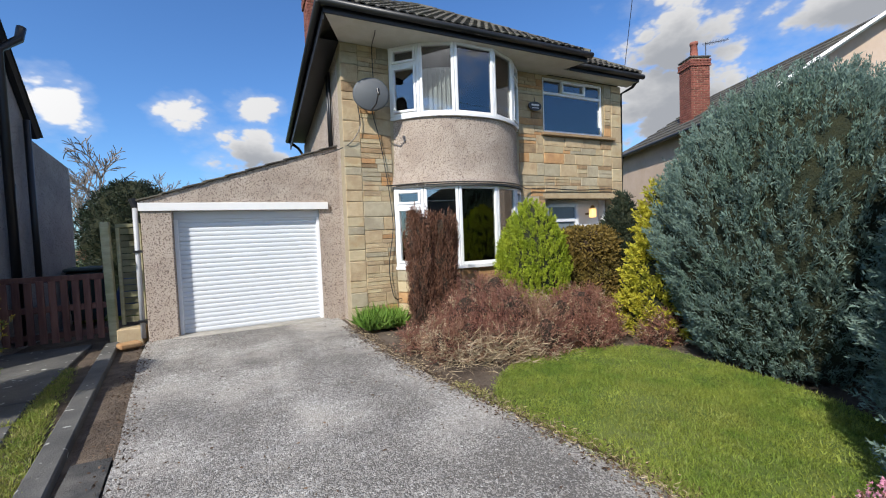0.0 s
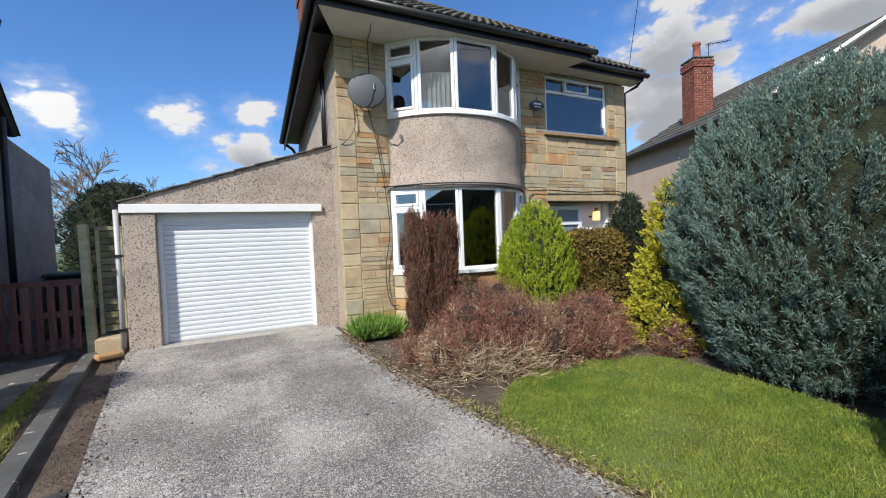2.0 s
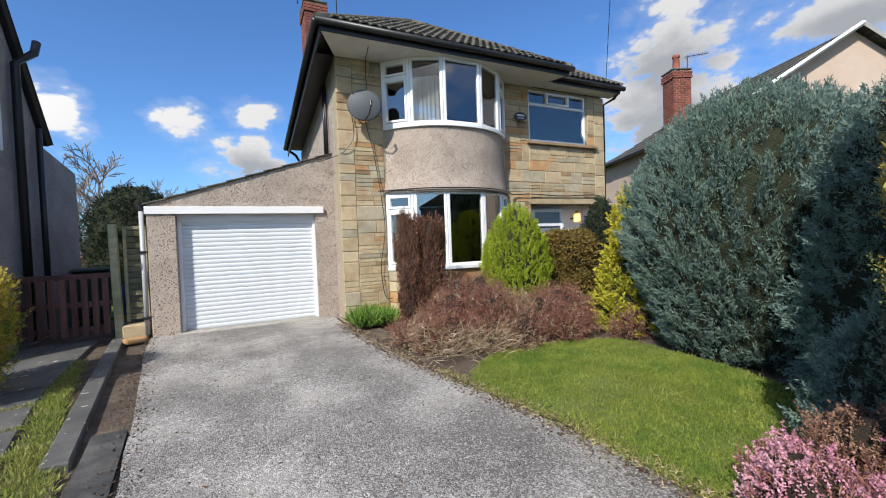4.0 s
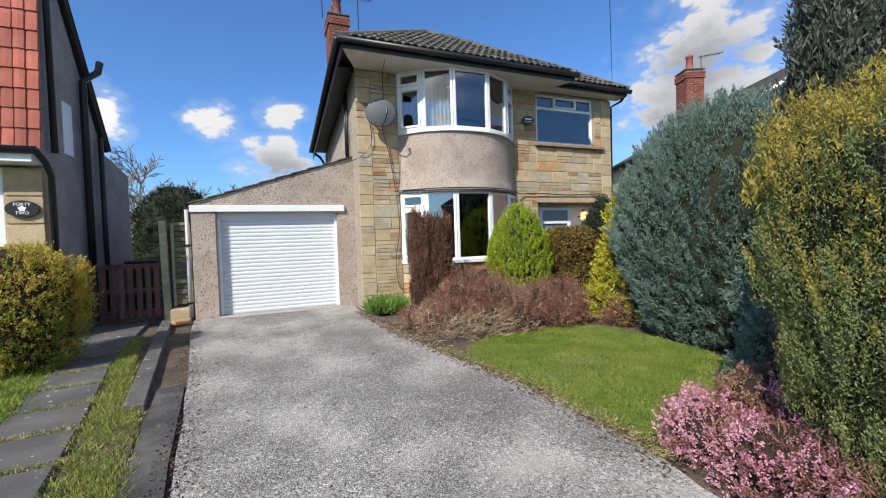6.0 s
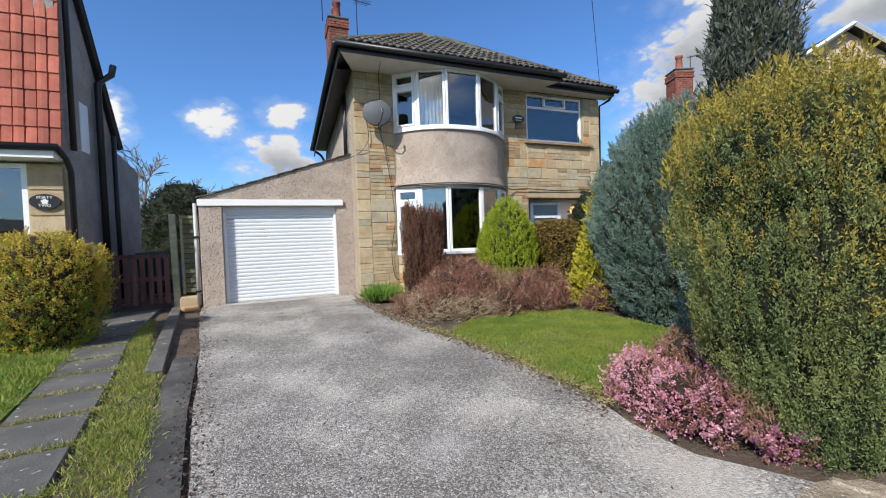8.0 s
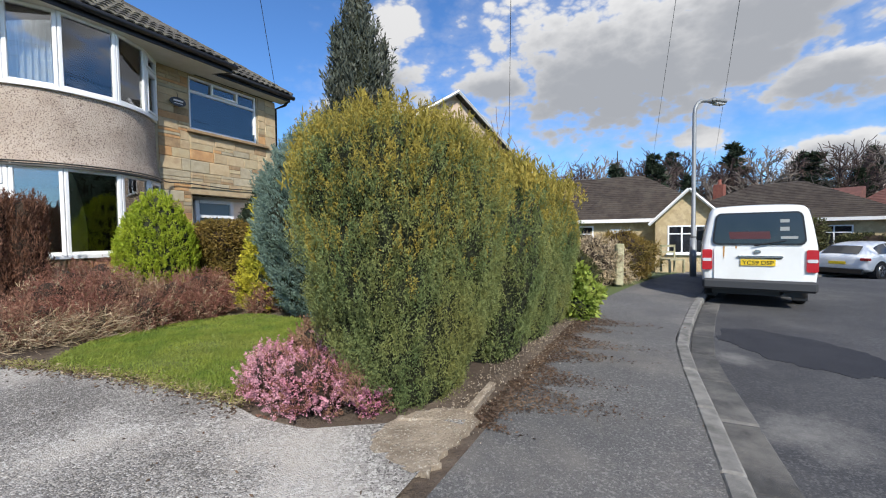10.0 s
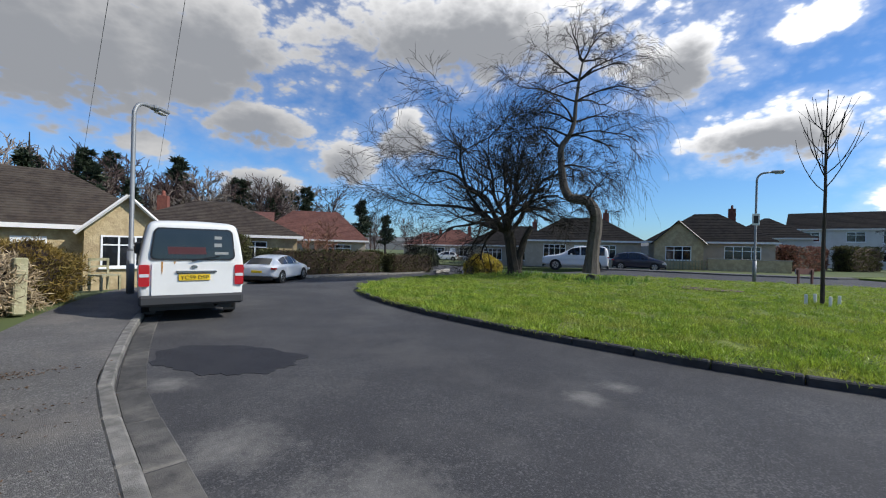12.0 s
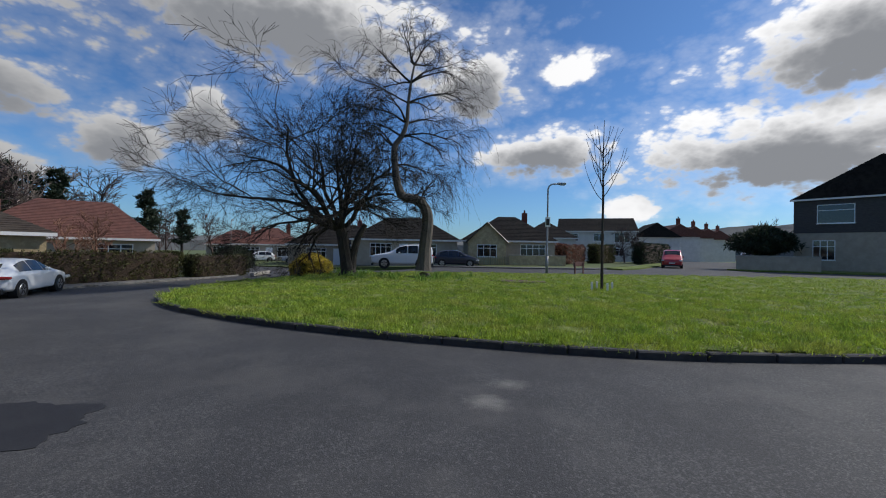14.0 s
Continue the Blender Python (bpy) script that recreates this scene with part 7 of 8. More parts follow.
    bmesh.ops.transform(bm, matrix=pose(-0.03, 0, 1.06, 90, 0, -90), verts=bm.verts)
    part("emblem", bm, CHROME, v)
    rust = plain("rust_streak", (0.45, 0.24, 0.07), 0.7)
    rear_panel([(0.50, 1.16), (0.53, 1.16), (0.525, 0.98), (0.512, 0.92), (0.505, 0.98)], -0.026, 0, rust, "rust_streak")
    rear_panel([(0.30, 1.16), (0.34, 1.16), (0.322, 1.10)], -0.026, 0, rust, "rust_streak")
    rear_panel(rounded(-0.46, -0.33, 1.60, 1.66, 0.005), -0.046, 0, STICKER, "sticker")
    rear_panel(rounded(-0.46, -0.33, 1.45, 1.52, 0.005), -0.046, 0, STICKER, "sticker")
    rear_panel(rounded(-0.58, -0.34, 1.30, 1.35, 0.005), -0.048, 0, STICKER, "sticker")
    rear_panel([(-0.2, 1.30), (0.42, 1.30), (0.44, 1.44), (-0.18, 1.44)], -0.0435, 0, plain("red_seat_cloth", (0.07, 0.016, 0.02), 0.6), "red_blanket", "dull red load seen through the glass")
    for x in (1.0, 3.55):
        for s in (1, -1):
            wheel(v, x, s * 0.74, 0.315, 0.19, s)
    part("underbody", box((0.3, -0.7, 0.2), (4.4, 0.7, 0.45)), BLACK, v)
    part("exhaust", tube([(-0.02, -0.4, 0.27), (0.5, -0.4, 0.27)], 0.03), BLACK, v)


white_van()


def street_lamp(loc, rz, h, label):
    s = empty("street_lamp", loc, rz, label, "street lamp", group="street lamps")
    steel = plain("galvanised_steel", (0.26, 0.275, 0.285), 0.55, 0.4)
    part("base", tube([(0, 0, 0), (0, 0, 1.1)], [0.085, 0.085], 14), steel, s, smooth=True)
    part("column", tube([(0, 0, 1.1), (0, 0, 1.16), (0, 0, h - 0.5)] + [(0.35 - 0.35 * math.cos(a), 0, h - 0.5 + 0.4 * math.sin(a)) for a in np.linspace(0.2, 1.5, 7)] + [(0.75, 0, h - 0.07)], [0.085, 0.055] + [0.05] * 9, 10), steel, s, smooth=True)
    part("lantern", box((0.6, -0.12, h - 0.13), (1.15, 0.12, h - 0.0), 0.045), steel, s)
    part("lens", box((0.75, -0.09, h - 0.17), (1.1, 0.09, h - 0.125), 0.02), CLEAR_LENS, s)
    part("door", box((-0.09, -0.04, 0.4), (-0.083, 0.04, 0.85)), steel, s)


street_lamp((13.5, -3.35, -0.14), -45, 5.05, "grey steel street lamp on the pavement behind the van")
street_lamp((4.95, -28.4, -0.13), -155, 5.75, "grey steel street lamp across the green")
for k, (x, y) in enumerate(((52, -45), (58, -52))):
    street_lamp((x, y, -0.8), 150, 6.0, "far street lamp along the side road")
plate = empty("lamp_post_notice", (4.95, -28.3, 3.1), 25, "small white notice fixed on the lamp post", "sign")
part("board", box((-0.16, 0.08, -0.3), (0.16, 0.1, 0.3), 0.004), WHITE_PAINT, plate)
part("symbol", box((-0.1, 0.1, -0.2), (0.1, 0.106, 0.2), 0.004), BLACK, plate)

sgn = empty("street_name_sign", (3.1, -29.8, -0.15), 57, "low street name sign on two posts", "sign")
for x in (-0.42, 0.42):
    part("post", box((x - 0.05, -0.04, 0), (x + 0.05, 0.04, 0.72), 0.008), WOOD_DARK, sgn)
part("board", box((-0.55, -0.07, 0.5), (0.55, -0.04, 0.76), 0.008), WHITE_PAINT, sgn)
part("back_board", box((-0.56, -0.036, 0.48), (0.56, -0.01, 0.78), 0.008), WOOD_DARK, sgn)


# ---- bare trees ----
def tubes(name, limbs, material, parent, sides=5):
    """Many tapered limbs in one mesh: each a line of points with a radius."""
    V, F = [], []
    for pts, rad in limbs:
        pts = [Vector(p) for p in pts]
        base = len(V)
        for i, p in enumerate(pts):
            d = (pts[min(i + 1, len(pts) - 1)] - pts[max(i - 1, 0)])
            d = d.normalized() if d.length > 1e-6 else Vector((0, 0, 1))
            u = d.cross(Vector((0.31, 0.87, 0.38))).normalized()
            w = d.cross(u)
            n = sides if rad[0] > 0.03 else 3
            for k in range(n):
                a = 2 * math.pi * k / n
                V.append(p + (u * math.cos(a) + w * math.sin(a)) * rad[i])
        n = sides if rad[0] > 0.03 else 3
        for i in range(len(pts) - 1):
            for k in range(n):
                F.append((base + i * n + k, base + i * n + (k + 1) % n, base + (i + 1) * n + (k + 1) % n, base + (i + 1) * n + k))
    return soup(name, V, F, material, parent, smooth=False)


def sprout(limbs, p, d, length, r, depth, rng, droop, wiggle=0.35, kids=(3, 5), shrink=0.62, minr=0.006, spread=0.9):
    n = max(3, int(length / 0.35)) if depth > 1 else 4
    pts, rad = [p.copy()], [r]
    d = d.normalized()
    for i in range(n):
        d = (d + Vector((rng.gauss(0, 1), rng.gauss(0, 1), rng.gauss(0, 1))) * wiggle * 0.42 + Vector((0, 0, -droop * (i / n)))).normalized()
        p = p + d * (length / n)
        pts.append(p.copy())
        rad.append(max(minr, r * (1 - 0.72 * (i + 1) / n)))
    limbs.append((pts, rad))
    if depth <= 0:
        return
    for k in range(rng.randint(*kids)):
        t = rng.uniform(0.25, 1.0)
        i = min(int(t * n), n - 1)
        q = pts[i].lerp(pts[i + 1], t * n - i if t < 1 else 1)
        e = (pts[i + 1] - pts[i]).normalized()
        side = Vector((rng.gauss(0, 1), rng.gauss(0, 1), rng.gauss(0, 0.7)))
        side = (side - e * side.dot(e)).normalized()
        sprout(limbs, q, e + side * rng.uniform(0.5, 1.2) * spread, length * rng.uniform(shrink - 0.12, shrink + 0.1), max(minr, rad[i] * 0.6), depth - 1, rng, droop * 1.15, wiggle, kids, shrink, minr, spread)


def big_tree():
    rng = random.Random(12)
    t = empty("bare_tree", (13.4, -19.25, -0.15), 0, "wide bare tree with dark trunk and drooping twigs", "tree", group="trees on the green")
    limbs = [([(0, 0, -0.1), (0.02, 0.02, 0.3), (0.12, 0.1, 1.0), (0.22, 0.18, 1.8), (0.35, 0.28, 2.5)], [0.52, 0.36, 0.30, 0.29, 0.27]),
             ([(-0.05, -0.05, 0.0), (-0.15, -0.12, 1.0), (-0.35, -0.25, 1.9), (-0.6, -0.5, 2.6)], [0.3, 0.2, 0.17, 0.14])]
    for k in range(6):
        a = k * 1.05
        limbs.append(([(0.6 * math.cos(a), 0.6 * math.sin(a), -0.08), (0.3 * math.cos(a), 0.3 * math.sin(a), 0.15), (0.1, 0.08, 0.7)], [0.06, 0.14, 0.2]))
    tubes("trunk", limbs, BARK, t, 9)
    top = Vector((0.35, 0.28, 2.3))
    right = Vector((-0.84, -0.54, 0))
    limbs = []
    # main boughs: sideways share, towards the viewer share, rise, length, droop
    for s, f, z, ln, dr in ((-1.0, 0.1, 0.6, 4.9, 0.22), (-0.9, 0.4, 0.9, 5.0, 0.16), (-0.6, -0.3, 1.2, 5.2, 0.1), (-0.25, 0.2, 1.5, 4.9, 0.06), (0.15, -0.2, 1.5, 4.6, 0.06), (0.5, 0.2, 1.1, 3.6, 0.14), (0.75, 0.0, 0.4, 3.4, 0.26),
                         (-1.0, -0.2, 0.35, 4.0, 0.16), (-0.75, 0.9, 0.4, 3.8, 0.25), (-0.3, 1.0, 0.7, 3.6, 0.2), (-0.5, -1.0, 0.6, 3.6, 0.2), (0.3, 0.9, 0.6, 3.0, 0.25), (0.3, -0.9, 0.8, 3.2, 0.2), (-0.9, 0.0, 0.9, 5.2, 0.14)):
        d = right * s + Vector((-0.54, 0.84, 0)) * f + Vector((0, 0, z))
        sprout(limbs, top + d.normalized() * 0.1, d, ln * (1.12 if z < 1 else 0.95), 0.15, 4, rng, dr * 0.2, 0.4, (4, 7), 0.57, 0.0065, 0.9)
    tubes("branch_growth", limbs, TWIG_DARK, t, 4)


def bent_tree():
    rng = random.Random(5)
    t = empty("twisted_tree", (0, 0, 0), 0, "tall crooked bare tree with a bent grey trunk on the green", "tree", group="trees on the green")
    path = [(9.62, -19.75, -0.2), (9.78, -20.3, 0.2), (9.74, -20.37, 1.4), (9.64, -20.41, 2.4), (9.70, -20.38, 3.1), (10.0, -20.25, 3.6), (10.40, -20.02, 3.72), (10.75, -19.82, 3.85), (10.97, -19.7, 4.4), (11.07, -19.63, 5.3), (11.10, -19.6, 6.2), (10.8, -19.78, 6.75),
            (10.62, -19.9, 7.4), (10.56, -19.93, 8.4), (10.46, -19.98, 9.4), (10.33, -20.06, 10.3)]
    path = [(x, y, z) for x, y, z in path[1:]]
    tubes("trunk", [(smooth_line(path, 3), list(np.interp(np.linspace(0, 1, 3 * (len(path) - 1) + 1), (0, 0.05, 0.3, 0.5, 0.7, 1.0), (0.42, 0.31, 0.25, 0.2, 0.13, 0.04)))),
                    ([(9.8, -20.3, -0.15), (9.45, -20.2, -0.05), (9.2, -20.1, -0.12)], [0.3, 0.16, 0.04])], BARK_PALE, t, 9)
    limbs = []
    for i, (s, z, ln, dr, n) in {4: (0.6, 0.7, 2.0, 0.4, 1), 8: (1.0, 0.2, 2.6, 0.4, 1), 9: (-1, 0.6, 1.6, 0.3, 1), 10: (1.0, 0.15, 3.0, 0.35, 2), 11: (-0.8, 0.5, 2.0, 0.4, 2), 12: (1.0, 0.4, 3.0, 0.35, 2), 13: (-1.0, 0.6, 2.4, 0.3, 3), 14: (0.9, 0.8, 2.4, 0.3, 3)}.items():
        for k in range(n + 1):
            f = rng.uniform(-0.9, 0.9)
            d = Vector((-0.84, -0.54, 0)) * s * (1 if k < 2 else -1) + Vector((-0.54, 0.84, 0)) * f + Vector((0, 0, z + rng.uniform(-0.2, 0.4)))
            sprout(limbs, Vector(path[i]), d, ln * rng.uniform(0.8, 1.1), 0.06, 3, rng, dr * 0.5, 0.4, (4, 6), 0.52, 0.006, 0.85)
    # long thin twigs that hang from the branches' ends
    for pts, rad in list(limbs):
        if rad[0] < 0.022 and rng.random() < 0.4:
            d, p = (pts[-1] - pts[-2]).normalized(), pts[-1].copy()
            strand, ln = [p.copy()], rng.uniform(0.5, 1.7)
            for i in range(5):
                d = (d + Vector((rng.gauss(0, 0.22), rng.gauss(0, 0.22), -rng.uniform(0.1, 0.5)))).normalized()
                p = p + d * ln / 5
                strand.append(p.copy())
            limbs.append((strand, [0.005, 0.005, 0.004, 0.004, 0.004, 0.003]))
    tubes("branch_growth", limbs, TWIG_DARK, t, 4)


def sapling():
    rng = random.Random(3)
    t = empty("young_tree", (1.6, -17.85, -0.14), 0, "slender bare young tree with upright twigs on the green", "tree", group="trees on the green")
    tubes("trunk", [([(0, 0, 0), (0.01, 0, 1.5), (0, 0.01, 3.2), (0.02, 0, 4.6), (0, 0, 6.1)], [0.055, 0.048, 0.04, 0.025, 0.008])], BARK, t, 7)
    limbs = []
    for k in range(15):
        a, z = k * 2.4, 3.2 + k * 0.13
        d = Vector((math.cos(a), math.sin(a), 0.75))
        pts = [Vector((0, 0, z))]
        ln = rng.uniform(1.6, 2.3) * (1 - 0.035 * k)
        for i in range(6):
            d = (d + Vector((rng.gauss(0, 0.06), rng.gauss(0, 0.06), 0.30))).normalized()
            pts.append(pts[-1] + d * ln / 6)
        limbs.append((pts, [0.018, 0.016, 0.014, 0.012, 0.010, 0.008, 0.006]))
        sprout(limbs, pts[2], d + Vector((rng.gauss(0, 0.4), rng.gauss(0, 0.4), 0)), 0.8, 0.008, 0, rng, -0.1, 0.1)
    tubes("branch_growth", limbs, TWIG_DARK, t, 4)
    for k in range(4):
        a = k * math.pi / 2 + 0.5
        tagged(part("tree_guard_post", box((-0.035, -0.035, 0), (0.035, 0.035, 0.3), 0.01, pose(1.6 + 0.38 * math.cos(a), -17.85 + 0.38 * math.sin(a), -0.14)), WHITE_PAINT), "short pale post round the young tree", "post", group="young tree guards")


big_tree()
bent_tree()
sapling()
shrub("golden_shrub", (17.0, -20.7, -0.45), [(0, 0.8), (0.4, 1.05), (0.9, 0.9), (1.3, 0.3)], L_GOLDBUSH, CORE_BROWN, 9000, 0.11, 0.05, "low golden shrub at the green's edge", "bush", seed=120, lumps=0.3, freq=2.5, up=0.8, out=0.8, spread=0.8)
patch = smooth_line([(6.3, -20.0), (5.2, -19.6), (4.2, -19.9), (3.9, -20.5), (4.6, -21.0), (5.8, -20.9), (6.3, -20.0)], 4)[:-1]
tagged(part("bare_earth_patch", prism(patch, -0.16, -0.10), SOIL), "patch of bare earth in the green", "soil", kind="structure")
rng_d = np.random.default_rng(33)
pos, dirs = [], []
for cx, cy in [(rng_d.uniform(7, 15.2), rng_d.uniform(-21.5, -17.6)) for i in range(34)]:
    for k in range(26):
        pos.append((cx + rng_d.normal() * 0.12, cy + rng_d.normal() * 0.12, -0.14))
        dirs.append((rng_d.normal() * 0.35, rng_d.normal() * 0.35, 1))
tagged(blades("daffodil_clumps", pos, dirs, 0.32, 0.03, L_BULB, seed=34, kind="stuff"), "clumps of daffodil leaves under the trees", "plants")

# ---- houses and gardens along the street ----
def stepped_roof(w, d, z0, z1, over, hip, mat, name, parent, courses=16, ridge_along="x", gable=False):
    """A roof in overlapping courses over a w by d plan centred on the origin."""
    V, F = [], []
    W, D = w / 2 + over, d / 2 + over
    rows = []
    for i in range(courses):
        k0, k1 = i / courses, (i + 1) / courses
        za, zb = z0 + (z1 - z0) * k0, z0 + (z1 - z0) * k1
        rows += [(k0, za - 0.01), (k0, za + 0.035), (k1, zb + 0.005)]
    for k, z in rows:
        x, y = (W - hip * k, D * (1 - k)) if ridge_along == "x" else (W * (1 - k), D - hip * k)
        V += [(-x, -y, z), (x, -y, z), (x, y, z), (-x, y, z)]
    for i in range(len(rows) - 1):
        for j in range(4):
            n = (j + 1) % 4
            F.append((4 * i + j, 4 * i + n, 4 * i + 4 + n, 4 * i + 4 + j))
    F += [(3, 2, 1, 0), tuple(len(V) - 4 + j for j in range(4))]
    return soup(name, V, F, mat, parent)


def house_window(parent, x, y, z0, z1, w, lights=3, face=-1, frame_mat=None):
    """A white framed window on a wall that faces -y (or +y); the panes are dark glass."""
    fm = frame_mat or WHITE
    ya, yb = min(y, y + face * 0.03), max(y, y + face * 0.03)
    bm = bmesh.new()      # the outer frame: one ring
    rings = [[bm.verts.new((px, py, pz)) for px, pz in ((x + e, z0 + e), (x + w - e, z0 + e), (x + w - e, z1 - e), (x + e, z1 - e))] for e, py in ((0, ya), (0.06, ya), (0.06, yb), (0, yb))]
    for r0, r1 in zip(rings, rings[1:] + rings[:1]):
        for k in range(4):
            n = (k + 1) % 4
            bm.faces.new((r0[k], r0[n], r1[n], r1[k]))
    bmesh.ops.recalc_face_normals(bm, faces=bm.faces)
    wn = part("window", bm, fm, parent)
    for k in range(1, lights):
        a = x + (w - 0.06) * k / lights
        part("mullion", box((a, ya, z0 + 0.06), (a + 0.06, yb, z1 - 0.06)), fm, wn)
    zt = z0 + (z1 - z0) * 0.68
    part("transom", box((x + 0.06, ya - 0.003, zt), (x + w - 0.06, yb + 0.003, zt + 0.05)), fm, wn)
    for k in range(lights):
        a, b_ = x + (w - 0.06) * k / lights + 0.06, x + (w - 0.06) * (k + 1) / lights
        part("pane", box((a, min(y + face * 0.005, y + face * 0.012), z0 + 0.06), (b_, max(y + face * 0.005, y + face * 0.012), z1 - 0.06)), CAR_GLASS, wn)
    part("sill", box((x - 0.05, min(y, y + face * 0.1), z0 - 0.07), (x + w + 0.05, max(y, y + face * 0.1), z0), 0.01), fm, wn)
    return wn


def stack(parent, x, y, z0, z1, s=0.6):
    c_ = part("chimney", box((x - s / 2, y - s / 2, z0), (x + s / 2, y + s / 2, z1), 0.01), BRICK, parent)
    part("chimney_pot", tube([(x, y, z1), (x, y, z1 + 0.35)], [0.12, 0.1], 10), BRICK, c_)


def simple_house(name, loc, rz, w, d, eave, ridge, wall, roof_mat, label, wins, hip=None, ridge_along="x", chimneys=(), door=None, courses=16, over=0.35):
    h = empty(name, loc, rz, label, "house")
    hip = (d / 2 + over) * 0.95 if hip is None else hip
    part("wall", box((-w / 2, -d / 2, -0.3), (w / 2, d / 2, eave)), wall, h)
    stepped_roof(w, d, eave, ridge, over, hip, roof_mat, "roof", h, courses, ridge_along)
    part("fascia", box((-w / 2 - over, -d / 2 - over - 0.02, eave - 0.14), (w / 2 + over, -d / 2 - over + 0.01, eave + 0.02)), WHITE_PAINT, h)
    for x, z0, z1, ww, n in wins:
        house_window(h, x, -d / 2, z0, z1, ww, n)
    if door:
        part("front_door", box((door, -d / 2 - 0.05, -0.1), (door + 0.9, -d / 2 - 0.004, 2.0), 0.01), WHITE, h)
    for x, y, z1 in chimneys:
        stack(h, x, y, eave, z1)
    return h


def gable_wing(h, x0, x1, y0, y1, eave, apex, wall, roof_mat, win, verge=None):
    """A wing with a gable that faces -y."""
    m = (x0 + x1) / 2
    bm = bmesh.new()
    pr = [(x0, -0.3), (x1, -0.3), (x1, eave), (m, apex), (x0, eave)]
    a, b_ = [bm.verts.new((x, y0, z)) for x, z in pr], [bm.verts.new((x, y1, z)) for x, z in pr]
    bm.faces.new(a)
    bm.faces.new(b_[::-1])
    for i in range(5):
        j = (i + 1) % 5
        bm.faces.new((a[i], b_[i], b_[j], a[j]))
    bmesh.ops.recalc_face_normals(bm, faces=bm.faces)
    part("gable_wall", bm, wall, h)
    for s, xe in ((-1, x0), (1, x1)):
        sl = (apex - eave) / (xe - m)
        V, F = [], []
        n = 10
        for i in range(n):
            xa, xb = m + (xe + s * 0.25 - m) * (1 - i / n), m + (xe + s * 0.25 - m) * (1 - (i + 1) / n)
            za, zb = apex - abs(sl) * abs(xa - m) + 0.09, apex - abs(sl) * abs(xb - m) + 0.05
            k = len(V)
            V += [(xa, y0 - 0.25, za - 0.06), (xa, y1, za - 0.06), (xa, y0 - 0.25, za), (xa, y1, za), (xb, y0 - 0.25, zb), (xb, y1, zb)]
            F += [(k, k + 1, k + 3, k + 2), (k + 2, k + 3, k + 5, k + 4), (k, k + 2, k + 4)]
            if i < n - 1:
                F.append((k + 4, k + 5, k + 7, k + 6))
        soup("wing_roof", V, F, roof_mat, h)
        part("verge_board", tube([(xe + s * 0.25, y0 - 0.27, apex - abs(sl) * abs(xe + s * 0.25 - m) + 0.03), (m, y0 - 0.27, apex + 0.06)], 0.06, 4), verge or WHITE_PAINT, h)
    if win:
        house_window(h, *win)


STONE_FAR = surf("buff_stone_wall", (0.42, 0.33, 0.19), (0.50, 0.40, 0.24), 3.5, c3=(0.33, 0.25, 0.15), scale3=1.5, rough=0.92, bump=1.0, bscale=12, bdist=0.03, sharp=0.05)
GREY_RENDER = surf("grey_rendered_wall", (0.34, 0.295, 0.235), (0.40, 0.345, 0.275), 2, rough=0.92, bump=0.5, bscale=40)
WHITE_RENDER = surf("white_rendered_wall", (0.62, 0.61, 0.58), (0.55, 0.54, 0.51), 1.5, rough=0.9, bump=0.4, bscale=40)
DARK_ROOF = surf("dark_roof_tile", (0.012, 0.011, 0.011), (0.022, 0.020, 0.019), 3, c3=(0.03, 0.027, 0.023), scale3=0.8, rough=0.95, spec=0.15, bump=0.6, bscale=25)
BROWN_ROOF = surf("brown_roof_tile", (0.042, 0.034, 0.029), (0.066, 0.053, 0.044), 3, c3=(0.09, 0.076, 0.062), scale3=0.8, rough=0.95, spec=0.2, bump=0.6, bscale=25)
TIMBER_CLAD = surf("dark_cladding", (0.05, 0.045, 0.045), (0.075, 0.07, 0.068), 4, rough=0.8, bump=0.4, bscale=20, stretch=(1, 1, 6))

# gardens under the houses
GE = [p for p in offset_line([q for q in NORTH_KERB if q[0] > 8 and q[1] > -24], 1.55)]
tagged(part("east_gardens", prism(GE + [(60, -24), (60, 30), (8, 30)], -1.1, lambda x, y: road_z(x) + 0.06), FAR_GROUND), "front gardens along the curving street", "gardens", kind="structure")
tagged(part("south_gardens", prism([(60, -33.5), (28, -34.5), (16, -35.5), (8, -37.8), (2.5, -41), (0.5, -46), (-2, -60), (-10, -98), (60, -98)], -1.1, lambda x, y: road_z(x) + 0.1), FAR_GROUND), "gardens across the green", "gardens", kind="structure")
tagged(part("west_gardens", prism([(-60, -60), (-24, -46.5), (-14.5, -45.4), (-10.6, -49), (-16.5, -62), (-28, -98), (-60, -98)], -0.4, -0.1), TURF), "grass verge and gardens by the side road", "gardens", kind="structure")

b1 = simple_house("stone_bungalow", (23.6, 1.2, -0.72), -90, 12.5, 6.4, 2.42, 4.75, STONE_FAR, BROWN_ROOF, "stone bungalow with a brown tiled hipped roof", ((-1.4, 0.9, 2.15, 2.6, 4), (-4.6, 0.9, 2.15, 1.8, 3)), door=1.9, courses=22, chimneys=())
gable_wing(b1, 3.75, 6.1, -4.3, 0.0, 2.35, 3.5, STONE_FAR, BROWN_ROOF, (4.2, -4.3, 0.95, 2.1, 1.5, 3))
simple_house("bungalow", (31.5, -9.5, -0.75), -112, 10.5, 8.5, 2.45, 4.75, STONE_FAR, BROWN_ROOF, "bungalow with a pyramid roof of brown tiles", ((-3.5, 0.9, 2.1, 2.0, 3), (1.5, 0.9, 2.1, 2.0, 3)), courses=22, chimneys=((-3.2, 0.6, 5.0),), hip=4.4)
